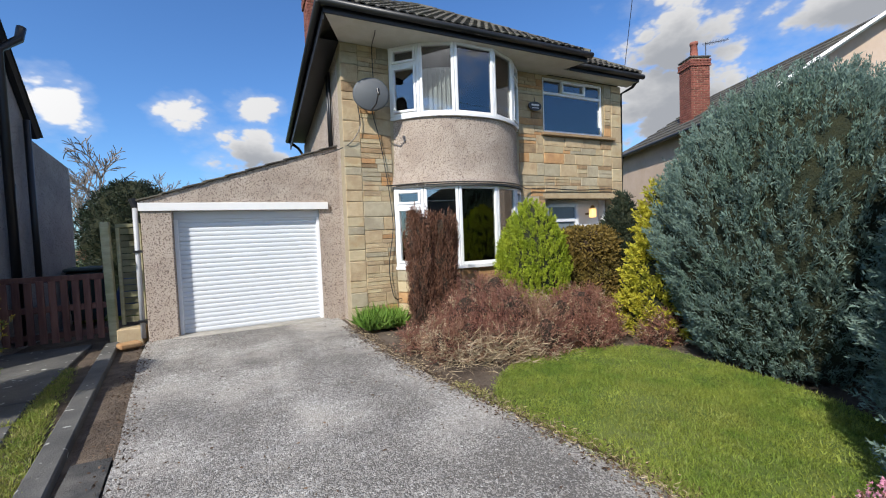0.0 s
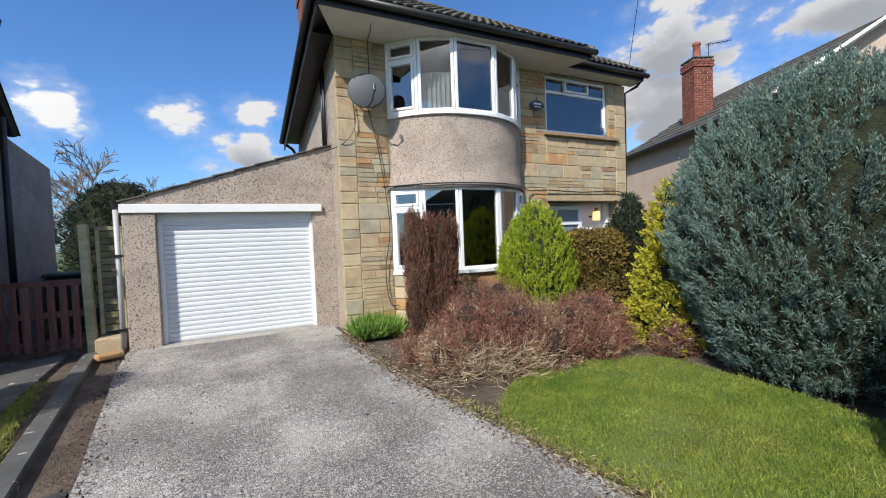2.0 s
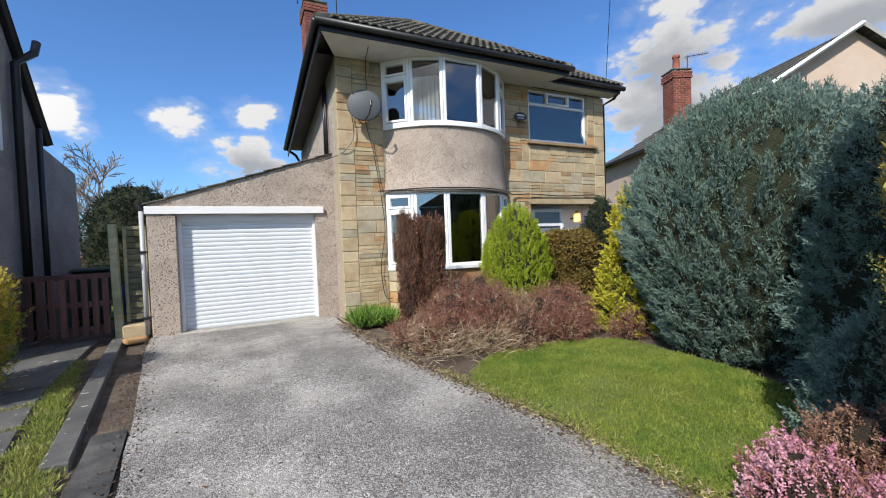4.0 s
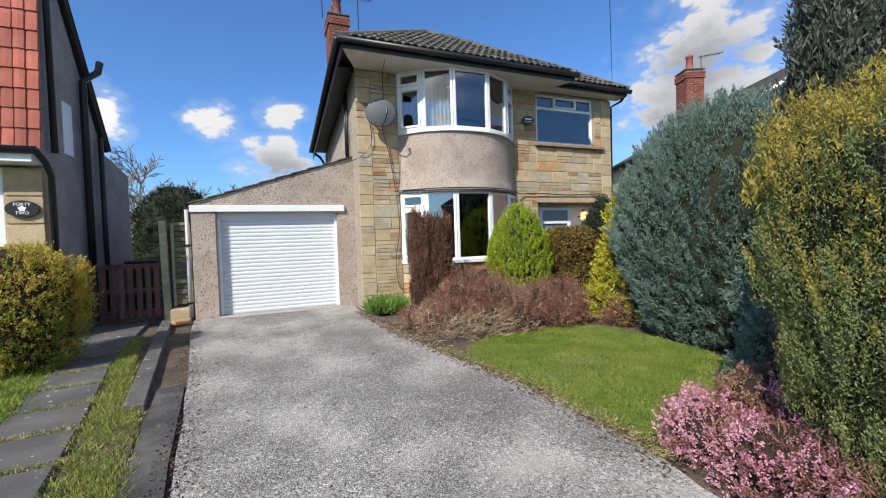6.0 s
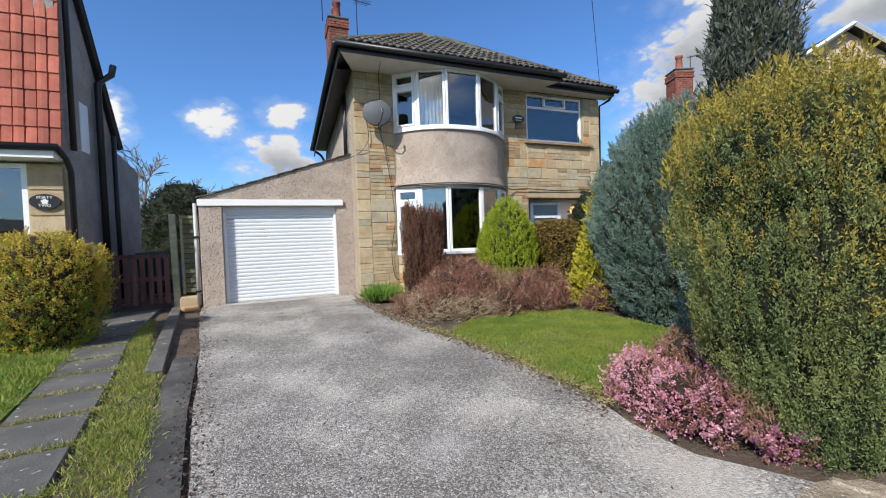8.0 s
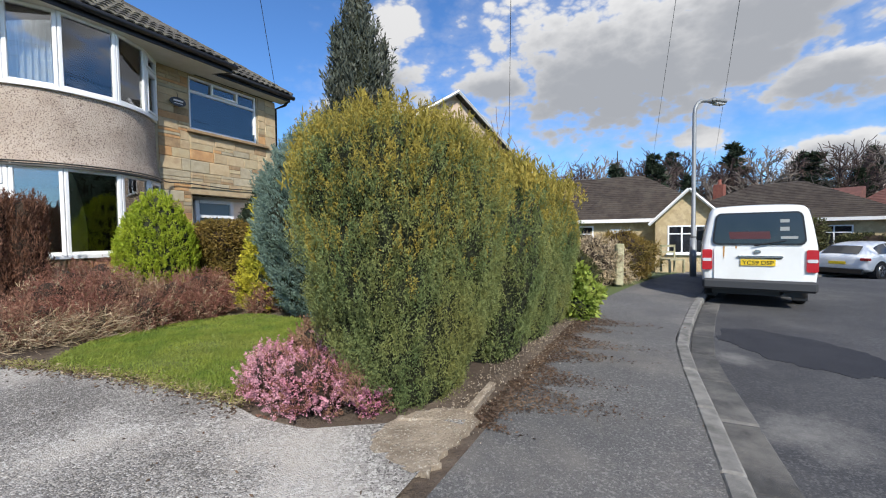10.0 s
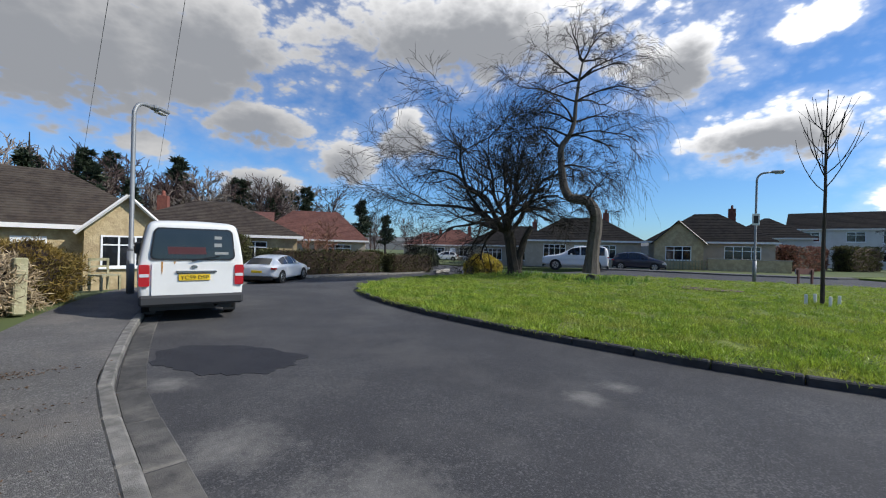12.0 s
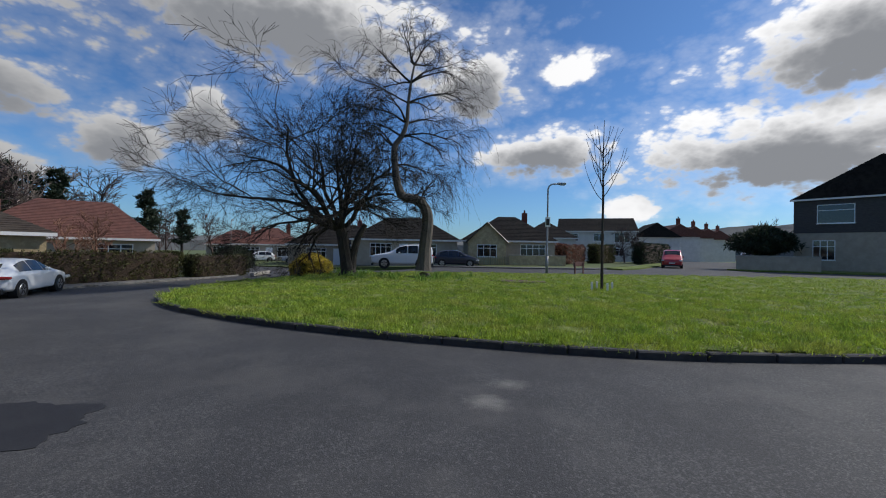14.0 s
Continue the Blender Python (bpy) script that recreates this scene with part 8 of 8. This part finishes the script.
RED_FAR = surf("weathered_red_tile", (0.105, 0.044, 0.034), (0.145, 0.062, 0.048), 3, c3=(0.10, 0.045, 0.038), scale3=0.8, rough=0.9, bump=0.5, bscale=20)
rh = simple_house("red_roofed_house", (39.5, -20.5, -0.8), -122, 10, 7.5, 2.5, 5.4, GREY_RENDER, RED_FAR, "low house with a steep red tiled roof", ((-3.5, 0.9, 2.1, 2.2, 3), (1.5, 0.9, 2.1, 2.2, 3)), courses=24, hip=3.2)
part("side_roof", prism([(-9, -3.6), (-4.5, -3.6), (-4.5, 2.5), (-9, 2.5)], 2.3, lambda x, y: 2.6 + (y + 3.6) * 0.45), RED_FAR, rh)
part("side_wall", box((-9, -3.4, -0.2), (-4.9, 2.4, 2.4)), GREY_RENDER, rh)
part("dormer", box((-7.4, -1.2, 2.8), (-5.0, 1.2, 4.6)), GREY_RENDER, rh, "grey flat-roofed dormer")
# across the green
sb = simple_house("grey_bungalow", (12.2, -48.1, -0.1), 197, 9.5, 8.0, 2.45, 5.3, GREY_RENDER, DARK_ROOF, "grey bungalow with a dark hipped roof", ((1.2, 0.7, 2.1, 2.6, 4),), courses=18, chimneys=((2.2, 1.6, 5.9),), door=0.0)
gable_wing(sb, -4.2, -0.4, -5.6, 0.0, 2.4, 4.2, STONE_FAR, DARK_ROOF, (-3.3, -5.6, 0.75, 2.0, 2.0, 3), BLACK)
part("side_panel", box((-4.78, -3.8, -0.1), (-4.752, 3.6, 2.35)), WHITE_RENDER, sb, "white painted side wall")
for x, y, rz, w, lab in ((22.7, -43.1, 208, 11, "grey bungalow across the green behind the trees"), (32.4, -44.1, 216, 11, "bungalow with bay windows across the green"), (48.3, -48.8, 225, 9, "distant bungalow with a red-brown roof"), (61.9, -54.7, 229, 9, "distant low bungalow with a pale gable")):
    simple_house("bungalow", (x, y, -0.15 if x < 25 else -0.75), rz, w, 7.5, 2.45, 5.0, GREY_RENDER, DARK_ROOF if x < 40 else RED_FAR, lab, ((-3.6, 0.7, 2.05, 2.2, 4), (0.9, 0.7, 2.05, 2.4, 4)), courses=14, chimneys=((2.5, 0.5, 5.6),), door=-0.6)
simple_house("white_house", (3.5, -80.3, -0.1), 186, 12.5, 7.5, 5.1, 7.6, WHITE_RENDER, DARK_ROOF, "two-storey white house with a dark gabled roof", ((-4.8, 3.4, 4.7, 1.8, 2), (-0.5, 3.4, 4.7, 1.8, 2), (2.8, 3.2, 4.8, 2.4, 3), (-4.5, 0.9, 2.2, 2.0, 2), (2.0, 0.9, 2.2, 2.4, 3)), courses=14, hip=0.25)
simple_house("dark_gabled_house", (10.2, -65.7, -0.1), 190, 8, 8, 3.4, 6.0, WHITE_RENDER, DARK_ROOF, "white house with a dark roof behind the bungalow", ((-2.5, 0.9, 2.2, 2.0, 3),), courses=12)
simple_house("pale_gabled_house", (-6.6, -94.0, -0.1), 100, 9, 8, 4.6, 7.4, WHITE_RENDER, DARK_ROOF, "pale gabled house beside the side road", ((-2.8, 2.9, 4.1, 1.6, 2), (1.0, 2.9, 4.1, 1.6, 2)), courses=12, hip=0.2)
for k in range(4):
    simple_house("terraced_house", (-11.1 + -4.18 * k, -101.5 + -8.77 * k, -0.1), 107, 8.6, 8, 5.0, 7.6, WHITE_RENDER, RED_FAR, "white terraced house with a red-brown roof and chimney", ((-3.0, 3.2, 4.4, 1.4, 2), (1.2, 3.2, 4.4, 1.4, 2), (-3.0, 0.9, 2.2, 1.6, 2)), courses=10, hip=0.0, chimneys=((3.6, 0.0, 8.8),))
dk = simple_house("dark_clad_house", (-23.5, -54.5, -0.1), 152, 12, 10, 6.9, 10.6, GREY_RENDER, DARK_ROOF, "two-storey house with dark upper cladding, in shade", ((-4.6, 1.0, 2.9, 1.6, 3), (1.0, 1.0, 2.9, 3.0, 3)), courses=16, hip=0.3, ridge_along="y", over=0.3)
part("cladding", box((-6.03, -5.04, 3.6), (6.03, -5.004, 6.85)), TIMBER_CLAD, dk)
house_window(dk, -4.3, -5.05, 4.5, 6.3, 2.6, 1)
part("cladding_gable", prism([(-6, -5.02), (6, -5.02), (6, -5.0), (-6, -5.0)], 6.8, lambda x, y: 6.86), TIMBER_CLAD, dk)


def next_house():
    h = empty("peach_gabled_house", (14.6, 4.3, -0.1), -23.5, "peach-rendered gabled house behind the juniper", "house")
    gable_wing(h, -3.9, 3.4, 0.0, 6.0, 4.35, 6.55, PEACH, ROOF_TILE, (0.4, 0.0, 3.1, 4.2, 1.6, 2))
    V = [(0, 4.5, 6.6), (-4.15, 8.3, 4.2), (4.2, 8.3, 4.2), (-4.15, 4.5, 4.22), (4.2, 4.5, 4.22)]
    soup("rear_roof", V, [(0, 1, 2), (0, 3, 1), (0, 2, 4)], ROOF_TILE, h)
    part("rear_wall", box((-3.88, 5.9, -0.2), (3.9, 8.0, 4.22)), PEACH, h)
    part("soffit_band", box((-3.9, -0.3, 4.22), (3.5, 0.0, 4.4)), plain("dark_soffit", (0.03, 0.027, 0.026), 0.6), h)
    part("gutter", tube([(-4.2, -0.2, 4.25), (-4.2, 8.2, 4.2)], 0.055, 8), BLACK, h)
    bm = prism([(0.14 * math.cos(a), 0.1 * math.sin(a)) for a in (2 * math.pi * k / 20 for k in range(20))], 0, 0.06)
    bmesh.ops.transform(bm, matrix=pose(0.0, -0.002, 4.95, 90), verts=bm.verts)
    part("wall_light", bm, WHITE, h)
    chimney(h, -2.75, 3.5, 4.6, 6.9, 0.62, 0.62, ((0, 0),))
    aerial((-2.35, 3.5, 7.0), -10, 0.7, 8, h)


next_house()

# hedges, walls and verges
def clipped(loc, rz, length, depth, h, count, mat, label, name="clipped_hedge", seed=1, size=0.13):
    r = length / 2
    return shrub(name, loc, [(0, 0.97 * r), (0.3 * h, r), (0.85 * h, r), (0.97 * h, 0.97 * r), (h, 0.8 * r)], mat, CORE_BROWN, count, size, size * 0.45, label, "hedge", ry=depth / length, rz=rz, seed=seed, lumps=0.04, freq=1.2, up=0.7, out=0.8, spread=0.9, square=9, inner=0.95)


clipped((25.7, -14.8, -0.72), 92, 8.6, 1.1, 1.55, 9000, L_FARHEDGE, "brownish clipped hedge along the bend", seed=130)
clipped((25.5, -21.6, -0.72), 95, 4.4, 1.2, 1.35, 4500, L_FARHEDGE, "lower clipped hedge at the bend's end", seed=131)
clipped((27.6, -8.0, -0.7), 60, 3.0, 2.0, 2.2, 6000, L_FARHEDGE, "tall green garden hedge beside the parked car", seed=132, name="tall_hedge")
clipped((24.6, -7.8, -0.7), 40, 3.6, 1.4, 2.3, 6000, L_FARHEDGE, "olive green hedge by the bungalow", seed=133, name="tall_hedge")
clipped((-4.7, -68.0, -0.1), 70, 14, 1.6, 2.7, 6000, L_PINE, "tall dark hedge along the side road", seed=134, name="tall_hedge", size=0.22)
clipped((5.6, -54.1, -0.1), 80, 9, 1.6, 2.2, 6000, L_HEATH, "bare reddish hedge beside the bungalow", seed=135, name="winter_hedge", size=0.2)
clipped((2.1, -62.3, -0.1), 75, 8, 1.6, 2.4, 5000, L_FARHEDGE, "mixed garden hedge by the side road", seed=136, name="winter_hedge", size=0.2)
wl = empty("garden_wall", (7.9, -43.3, -0.12), 200, "low brick garden wall before the bungalow", "wall")
part("wall_body", box((-2.8, -0.12, 0), (2.8, 0.12, 0.95), 0.01), STONE_FAR, wl)
part("coping", box((-2.85, -0.16, 0.95), (2.85, 0.16, 1.02), 0.01), CONCRETE, wl)
fc = empty("picket_fence", (11.7, -42.0, -0.12), 204, "low wooden picket fence before the bungalow", "fence")
for i in range(22):
    part("picket", box((-2.6 + i * 0.24, -0.02, 0), (-2.5 + i * 0.24, 0.02, 0.85), 0.005), WOOD_GREY, fc)
for z in (0.25, 0.65):
    part("rail", box((-2.7, 0.02, z), (2.7, 0.06, z + 0.07)), WOOD_GREY, fc)
w2 = empty("garden_wall", (-12.9, -47.9, -0.1), 165, "grey stone garden wall at the corner plot", "wall")
part("wall_body", box((-3.0, -0.15, 0), (3.0, 0.15, 1.25), 0.01), GREY_RENDER, w2)
part("coping", box((-3.05, -0.19, 1.25), (3.05, 0.19, 1.33), 0.01), CONCRETE, w2)
w3 = empty("low_wall", (24.0, -23.8, -0.7), -62, "low pale wall at the junction", "wall")
part("wall_body", box((-1.6, -0.15, 0), (1.6, 0.15, 0.22), 0.01), CONCRETE, w3)
tagged(part("verge", prism([(0.2, -39.8), (-1.2, -43), (-3.6, -52), (-8, -72), (-6, -72), (-0.6, -48), (1.8, -41)], -0.3, -0.1), TURF), "grass verge beside the side road", "verge", kind="structure")
tagged(part("corner_verge", prism([(-9.2, -48.4), (-10.5, -46.2), (-15.5, -45.6), (-13.0, -53)], -0.3, -0.095), TURF), "grass corner by the side road", "verge", kind="structure")
tagged(part("far_pavement", prism([(16, -33.9), (8, -36.2), (2.4, -39.2), (0.6, -42), (1.4, -42.6), (3.2, -40.4), (8.4, -37.6), (16, -35.3)], -0.3, -0.12), PAVING), "pavement across the green", "pavement", kind="structure")

# scrub, fence stump and stones at the next garden's edge
shrub("twiggy_shrub", (12.6, -1.5, -0.12), [(0, 0.8), (0.4, 1.0), (0.9, 0.85), (1.25, 0.3)], L_BROWN, CORE_BROWN, 9000, 0.11, 0.02, "tangled leafless shrub over a garden edge", "shrub", seed=140, lumps=0.45, freq=3, up=0.5, out=0.9, spread=1.0, inner=0.75)
shrub("twiggy_shrub", (11.0, -0.9, -0.12), [(0, 0.7), (0.4, 0.9), (0.8, 0.7), (1.1, 0.2)], L_STRAW, CORE_BROWN, 5000, 0.16, 0.018, "pale dead creeper over a garden stump", "shrub", seed=141, lumps=0.5, freq=3, up=0.3, out=0.9, spread=1.1, inner=0.7)
shrub("green_shrub", (9.6, -0.5, -0.12), [(0, 0.6), (0.3, 0.75), (0.7, 0.5), (0.9, 0.2)], L_FARHEDGE, CORE_GREEN, 5000, 0.07, 0.03, "low dark green shrub by the pavement", "shrub", seed=142, lumps=0.3, freq=3)
tagged(part("fence_stump", box((-0.09, -0.09, 0), (0.09, 0.09, 1.0), 0.02, pose(10.7, -1.55, -0.13, 2, 3, 20)), WOOD_GREY), "weathered wooden fence stump", "post")
tagged(part("garden_chair", boxes(((-0.25, -0.25, 0.38), (0.25, 0.25, 0.42)), ((-0.25, 0.22, 0.42), (-0.2, 0.25, 0.85)), ((0.2, 0.22, 0.42), (0.25, 0.25, 0.85)), ((-0.25, 0.22, 0.6), (0.25, 0.25, 0.65)), ((-0.25, 0.22, 0.78), (0.25, 0.25, 0.85)), ((-0.25, -0.25, 0), (-0.2, -0.2, 0.4)), ((0.2, -0.25, 0), (0.25, -0.2, 0.4)), ((-0.25, 0.2, 0), (-0.2, 0.25, 0.4)), ((0.2, 0.2, 0), (0.25, 0.25, 0.4))), WOOD_GREY), "weathered grey wooden garden chair", "chair").matrix_basis = pose(14.6, -2.9, -0.13, 0, 0, -60)
rng_w = random.Random(8)
wb = empty("bare_shrub", (7.2, 0.4, -0.1), 0, "bare reddish shrub rising above the hedge", "shrub")
tl = []
for k in range(15):
    a = k * 0.7
    sprout(tl, Vector((0.1 * math.cos(a), 0.1 * math.sin(a), 0)), Vector((0.35 * math.cos(a), 0.35 * math.sin(a), 1)), 2.1, 0.016, 2, rng_w, -0.02, 0.25, (5, 8), 0.45, 0.004, 0.6)
tubes("twig_growth", tl, TWIG, wb)

# ---- far trees ----
def pine(loc, h, seed, label, broad=0.24, ragged=0.5, trunk_bare=0.3):
    rng = np.random.default_rng(seed)
    t = empty("pine_tree", loc, 0, label, "tree", group="far pines")
    part("trunk", tube([(0, 0, -0.2), (0.1, 0, h * 0.5), (0, 0.05, h)], [0.028 * h, 0.018 * h, 0.003 * h], 7), BARK, t)
    pos, dirs = [], []
    for i in range(int(26 + 8 * rng.random())):
        z = h * (trunk_bare + (1 - trunk_bare) * (i / 30))
        reach = h * broad * (1.05 - (z / h)) ** 0.8 * rng.uniform(1 - ragged, 1 + ragged * 0.4) + 0.15
        a = rng.random() * 6.28
        for k in range(90):
            s = rng.random() ** 0.6
            p = np.array((math.cos(a) * reach * s, math.sin(a) * reach * s, z - 0.12 * reach * s)) + rng.normal(size=3) * reach * np.array((0.18, 0.18, 0.09))
            pos.append(p)
            dirs.append((math.cos(a) * 0.6 + rng.normal() * 0.7, math.sin(a) * 0.6 + rng.normal() * 0.7, rng.normal() * 0.4 + 0.2))
    blades("needles", pos, dirs, h * 0.06, h * 0.016, L_PINE, t, seed=seed)
    return t


p1 = pine((68, -22, -1), 12.0, 1, "tall ragged pine behind the houses", 0.2)
for x, y, s in ((69, -32.5, 1.02), (70, -30.5, 0.95), (72, -28.6, 0.85), (62, -24, 0.75), (60, -28.5, 0.7), (75, -35, 0.7)):
    copy_thing(p1, pose(x, y, -1, 0, 0, x * 40) @ Matrix.Scale(s, 4))
p2 = pine((52, -33.3, -1), 9.2, 2, "slender open pine beyond the bend", 0.2, 0.7, 0.4)
copy_thing(p2, pose(46, -33.6, -1, 0, 0, 60) @ Matrix.Scale(0.72, 4))
p3 = pine((45.3, 0.2, -1), 10.4, 3, "dense dark pointed conifer", 0.11, 0.2, 0.05)
p4 = pine((55, -3.3, -1), 10.6, 4, "spreading dark pine behind the bungalow", 0.3, 0.3, 0.45)
for x, y, s in ((57, -7, 0.75), (-14, 55, 0.75), (-8, 52, 0.7), (-2, 50, 0.68), (-20, 60, 0.8)):
    copy_thing(p2 if x < 0 else p4, pose(x, y, -0.6, 0, 0, x * 30) @ Matrix.Scale(s, 4))


def bare_tree(name, loc, h, seed, mat, label, category="tree"):
    rng = random.Random(seed)
    t = empty(name, loc, 0, label, category, group="far bare trees")
    limbs = []
    sprout(limbs, Vector((0, 0, -0.2)), Vector((rng.gauss(0, 0.05), 0, 1)), h * 0.75, h * 0.022, 0, rng, 0, 0.12, (0, 0), 0.5, 0.02)
    trunk = limbs[0]
    n = len(trunk[0])
    out = []
    for k in range(18):
        i = int(n * (0.25 + 0.72 * k / 18))
        i = min(i, n - 1)
        a = k * 2.4
        sprout(out, trunk[0][i], Vector((math.cos(a) * 0.7, math.sin(a) * 0.7, 0.9)), h * rng.uniform(0.25, 0.38) * (1.2 - 0.6 * k / 18), h * 0.008, 2, rng, 0.02, 0.3, (3, 5), 0.55, h * 0.0032, 0.75)
    tubes("trunk", limbs, mat, t)
    tubes("branch_growth", out, mat, t, 3)
    return t


BIRCH = surf("pale_grey_twigs", (0.16, 0.13, 0.11), (0.22, 0.185, 0.16), 6, rough=0.9, bump=0)
PLUM = surf("purple_brown_twigs", (0.06, 0.04, 0.036), (0.09, 0.06, 0.052), 6, rough=0.9, bump=0)
t1 = bare_tree("bare_birch", (-9.5, 34, -0.1), 8.3, 21, BIRCH, "bare birch behind the back gardens")
t2 = bare_tree("bare_tree", (66, -14, -1), 10.5, 22, PLUM, "bare purplish tree in the wood beyond")
rng_t = random.Random(77)
for x, y, s in ((-6.5, 37, 0.8), (-11.5, 40, 0.95), (-3.0, 42, 0.85), (2.0, 46, 0.8), (-15, 38, 0.8)):
    copy_thing(t1, pose(x, y, -0.1, 0, 0, x * 50) @ Matrix.Scale(s, 4))
for k in range(26):
    y = 14 - k * 2.0
    x = 66 + rng_t.uniform(-5, 6)
    copy_thing(t2 if k % 3 else t1, pose(x, y, -1, 0, 0, k * 77) @ Matrix.Scale(rng_t.uniform(0.85, 1.25) * (1 if k % 3 else 1.25), 4))
for x, y, s in ((72, -40, 0.8), (60, -41, 0.7), (66, -44, 0.75), (58, -47, 0.7), (-17, -62, 0.6), (-1.0, -66, 0.55), (-2.5, -62, 0.5)):
    copy_thing(t2, pose(x, y, -0.6, 0, 0, x * 31) @ Matrix.Scale(s, 4))
for k in range(20):      # thicker growth within the wood
    y = 8 - k * 2.1
    copy_thing((t2, t2, t1, p4)[k % 4], pose(75 + rng_t.uniform(-4, 6), y, -1, 0, 0, k * 53) @ Matrix.Scale(rng_t.uniform(1.2, 1.45), 4))
shrub("wood_undergrowth", (74, -12, -1.2), [(0, 24), (2.5, 25), (4.5, 24), (6.0, 22)], L_FARHEDGE, CORE_BROWN, 9000, 0.7, 0.3, "dark tangled undergrowth of the wood", "undergrowth", seed=155, ry=0.12, rz=93, lumps=0.25, freq=0.35, up=0.6, out=0.7)
bs = bare_tree("bare_garden_tree", (32.5, -18.3, -0.8), 4.4, 25, TWIG, "spreading bare reddish garden tree")
copy_thing(bs, pose(30.5, -15.8, -0.8, 0, 0, 90) @ Matrix.Scale(0.8, 4))
shrub("spreading_evergreen", (-12.9, -51.5, -0.1), [(0, 0.3), (1.6, 0.5), (2.2, 2.6), (3.2, 2.2), (4.0, 0.6)], L_PINE, CORE_GREEN, 7000, 0.35, 0.1, "wide dark evergreen tree by the corner house", "tree", seed=150, lumps=0.4, freq=0.7, up=0.3, out=0.9)
shrub("dark_round_bush", (35, -31, -0.8), [(0, 1.5), (0.8, 1.9), (1.6, 1.3), (2.0, 0.4)], L_PINE, CORE_GREEN, 4000, 0.2, 0.08, "dark round bush at the junction", "bush", seed=151, lumps=0.2, freq=1)


def far_hill():
    """A low wooded ridge beyond the town."""
    V, F = [], []
    n = 120
    for i in range(n + 1):
        a = radians(-155 + 130 * i / n)
        r = 520
        up = 15 + 20 * math.exp(-((math.degrees(a) + 108) / 16) ** 2) + 3 * lump(i * 0.35, 1, 0, 1) + 2.0 * lump(i * 1.9, 3, 0, 1)
        V += [(r * math.cos(a), r * math.sin(a), -12), (r * math.cos(a) * 1.02, r * math.sin(a) * 1.02, up * 0.6), (r * math.cos(a) * 1.08, r * math.sin(a) * 1.08, up)]
    for i in range(n):
        for k in range(2):
            F.append((3 * i + k, 3 * (i + 1) + k, 3 * (i + 1) + k + 1, 3 * i + k + 1))
    # distance haze is put into the hill's greyish colours
    tagged(soup("backdrop", V, F, surf("hazy_wooded_hill", (0.10, 0.105, 0.11), (0.15, 0.15, 0.15), 0.03, c3=(0.12, 0.14, 0.11), scale3=0.01, rough=0.95, bump=0.6, bscale=0.1, bdist=3)), "hazy wooded hill beyond the town", "hill", kind="structure")


far_hill()
for a, b_ in (((32.0, -2.58, 5.28), (-30.0, -3.13, 10.2)), ((30.0, -6.0, 5.4), (-30.0, 0.3, 10.2)), ((14.7, 2.36, 4.56), (-8.6, -4.9, 8.7)), ((8.0, 6.75, 5.05), (-11.5, -12.1, 11.6))):
    a, b_ = Vector(a), Vector(b_)
    tagged(part("overhead_wire", tube([a.lerp(b_, t) - Vector((0, 0, 0.15 * 4 * t * (1 - t))) for t in np.linspace(0, 1, 14)], 0.006, 4), BLACK), "thin overhead telephone wire to a house", "wire", group="overhead wires")
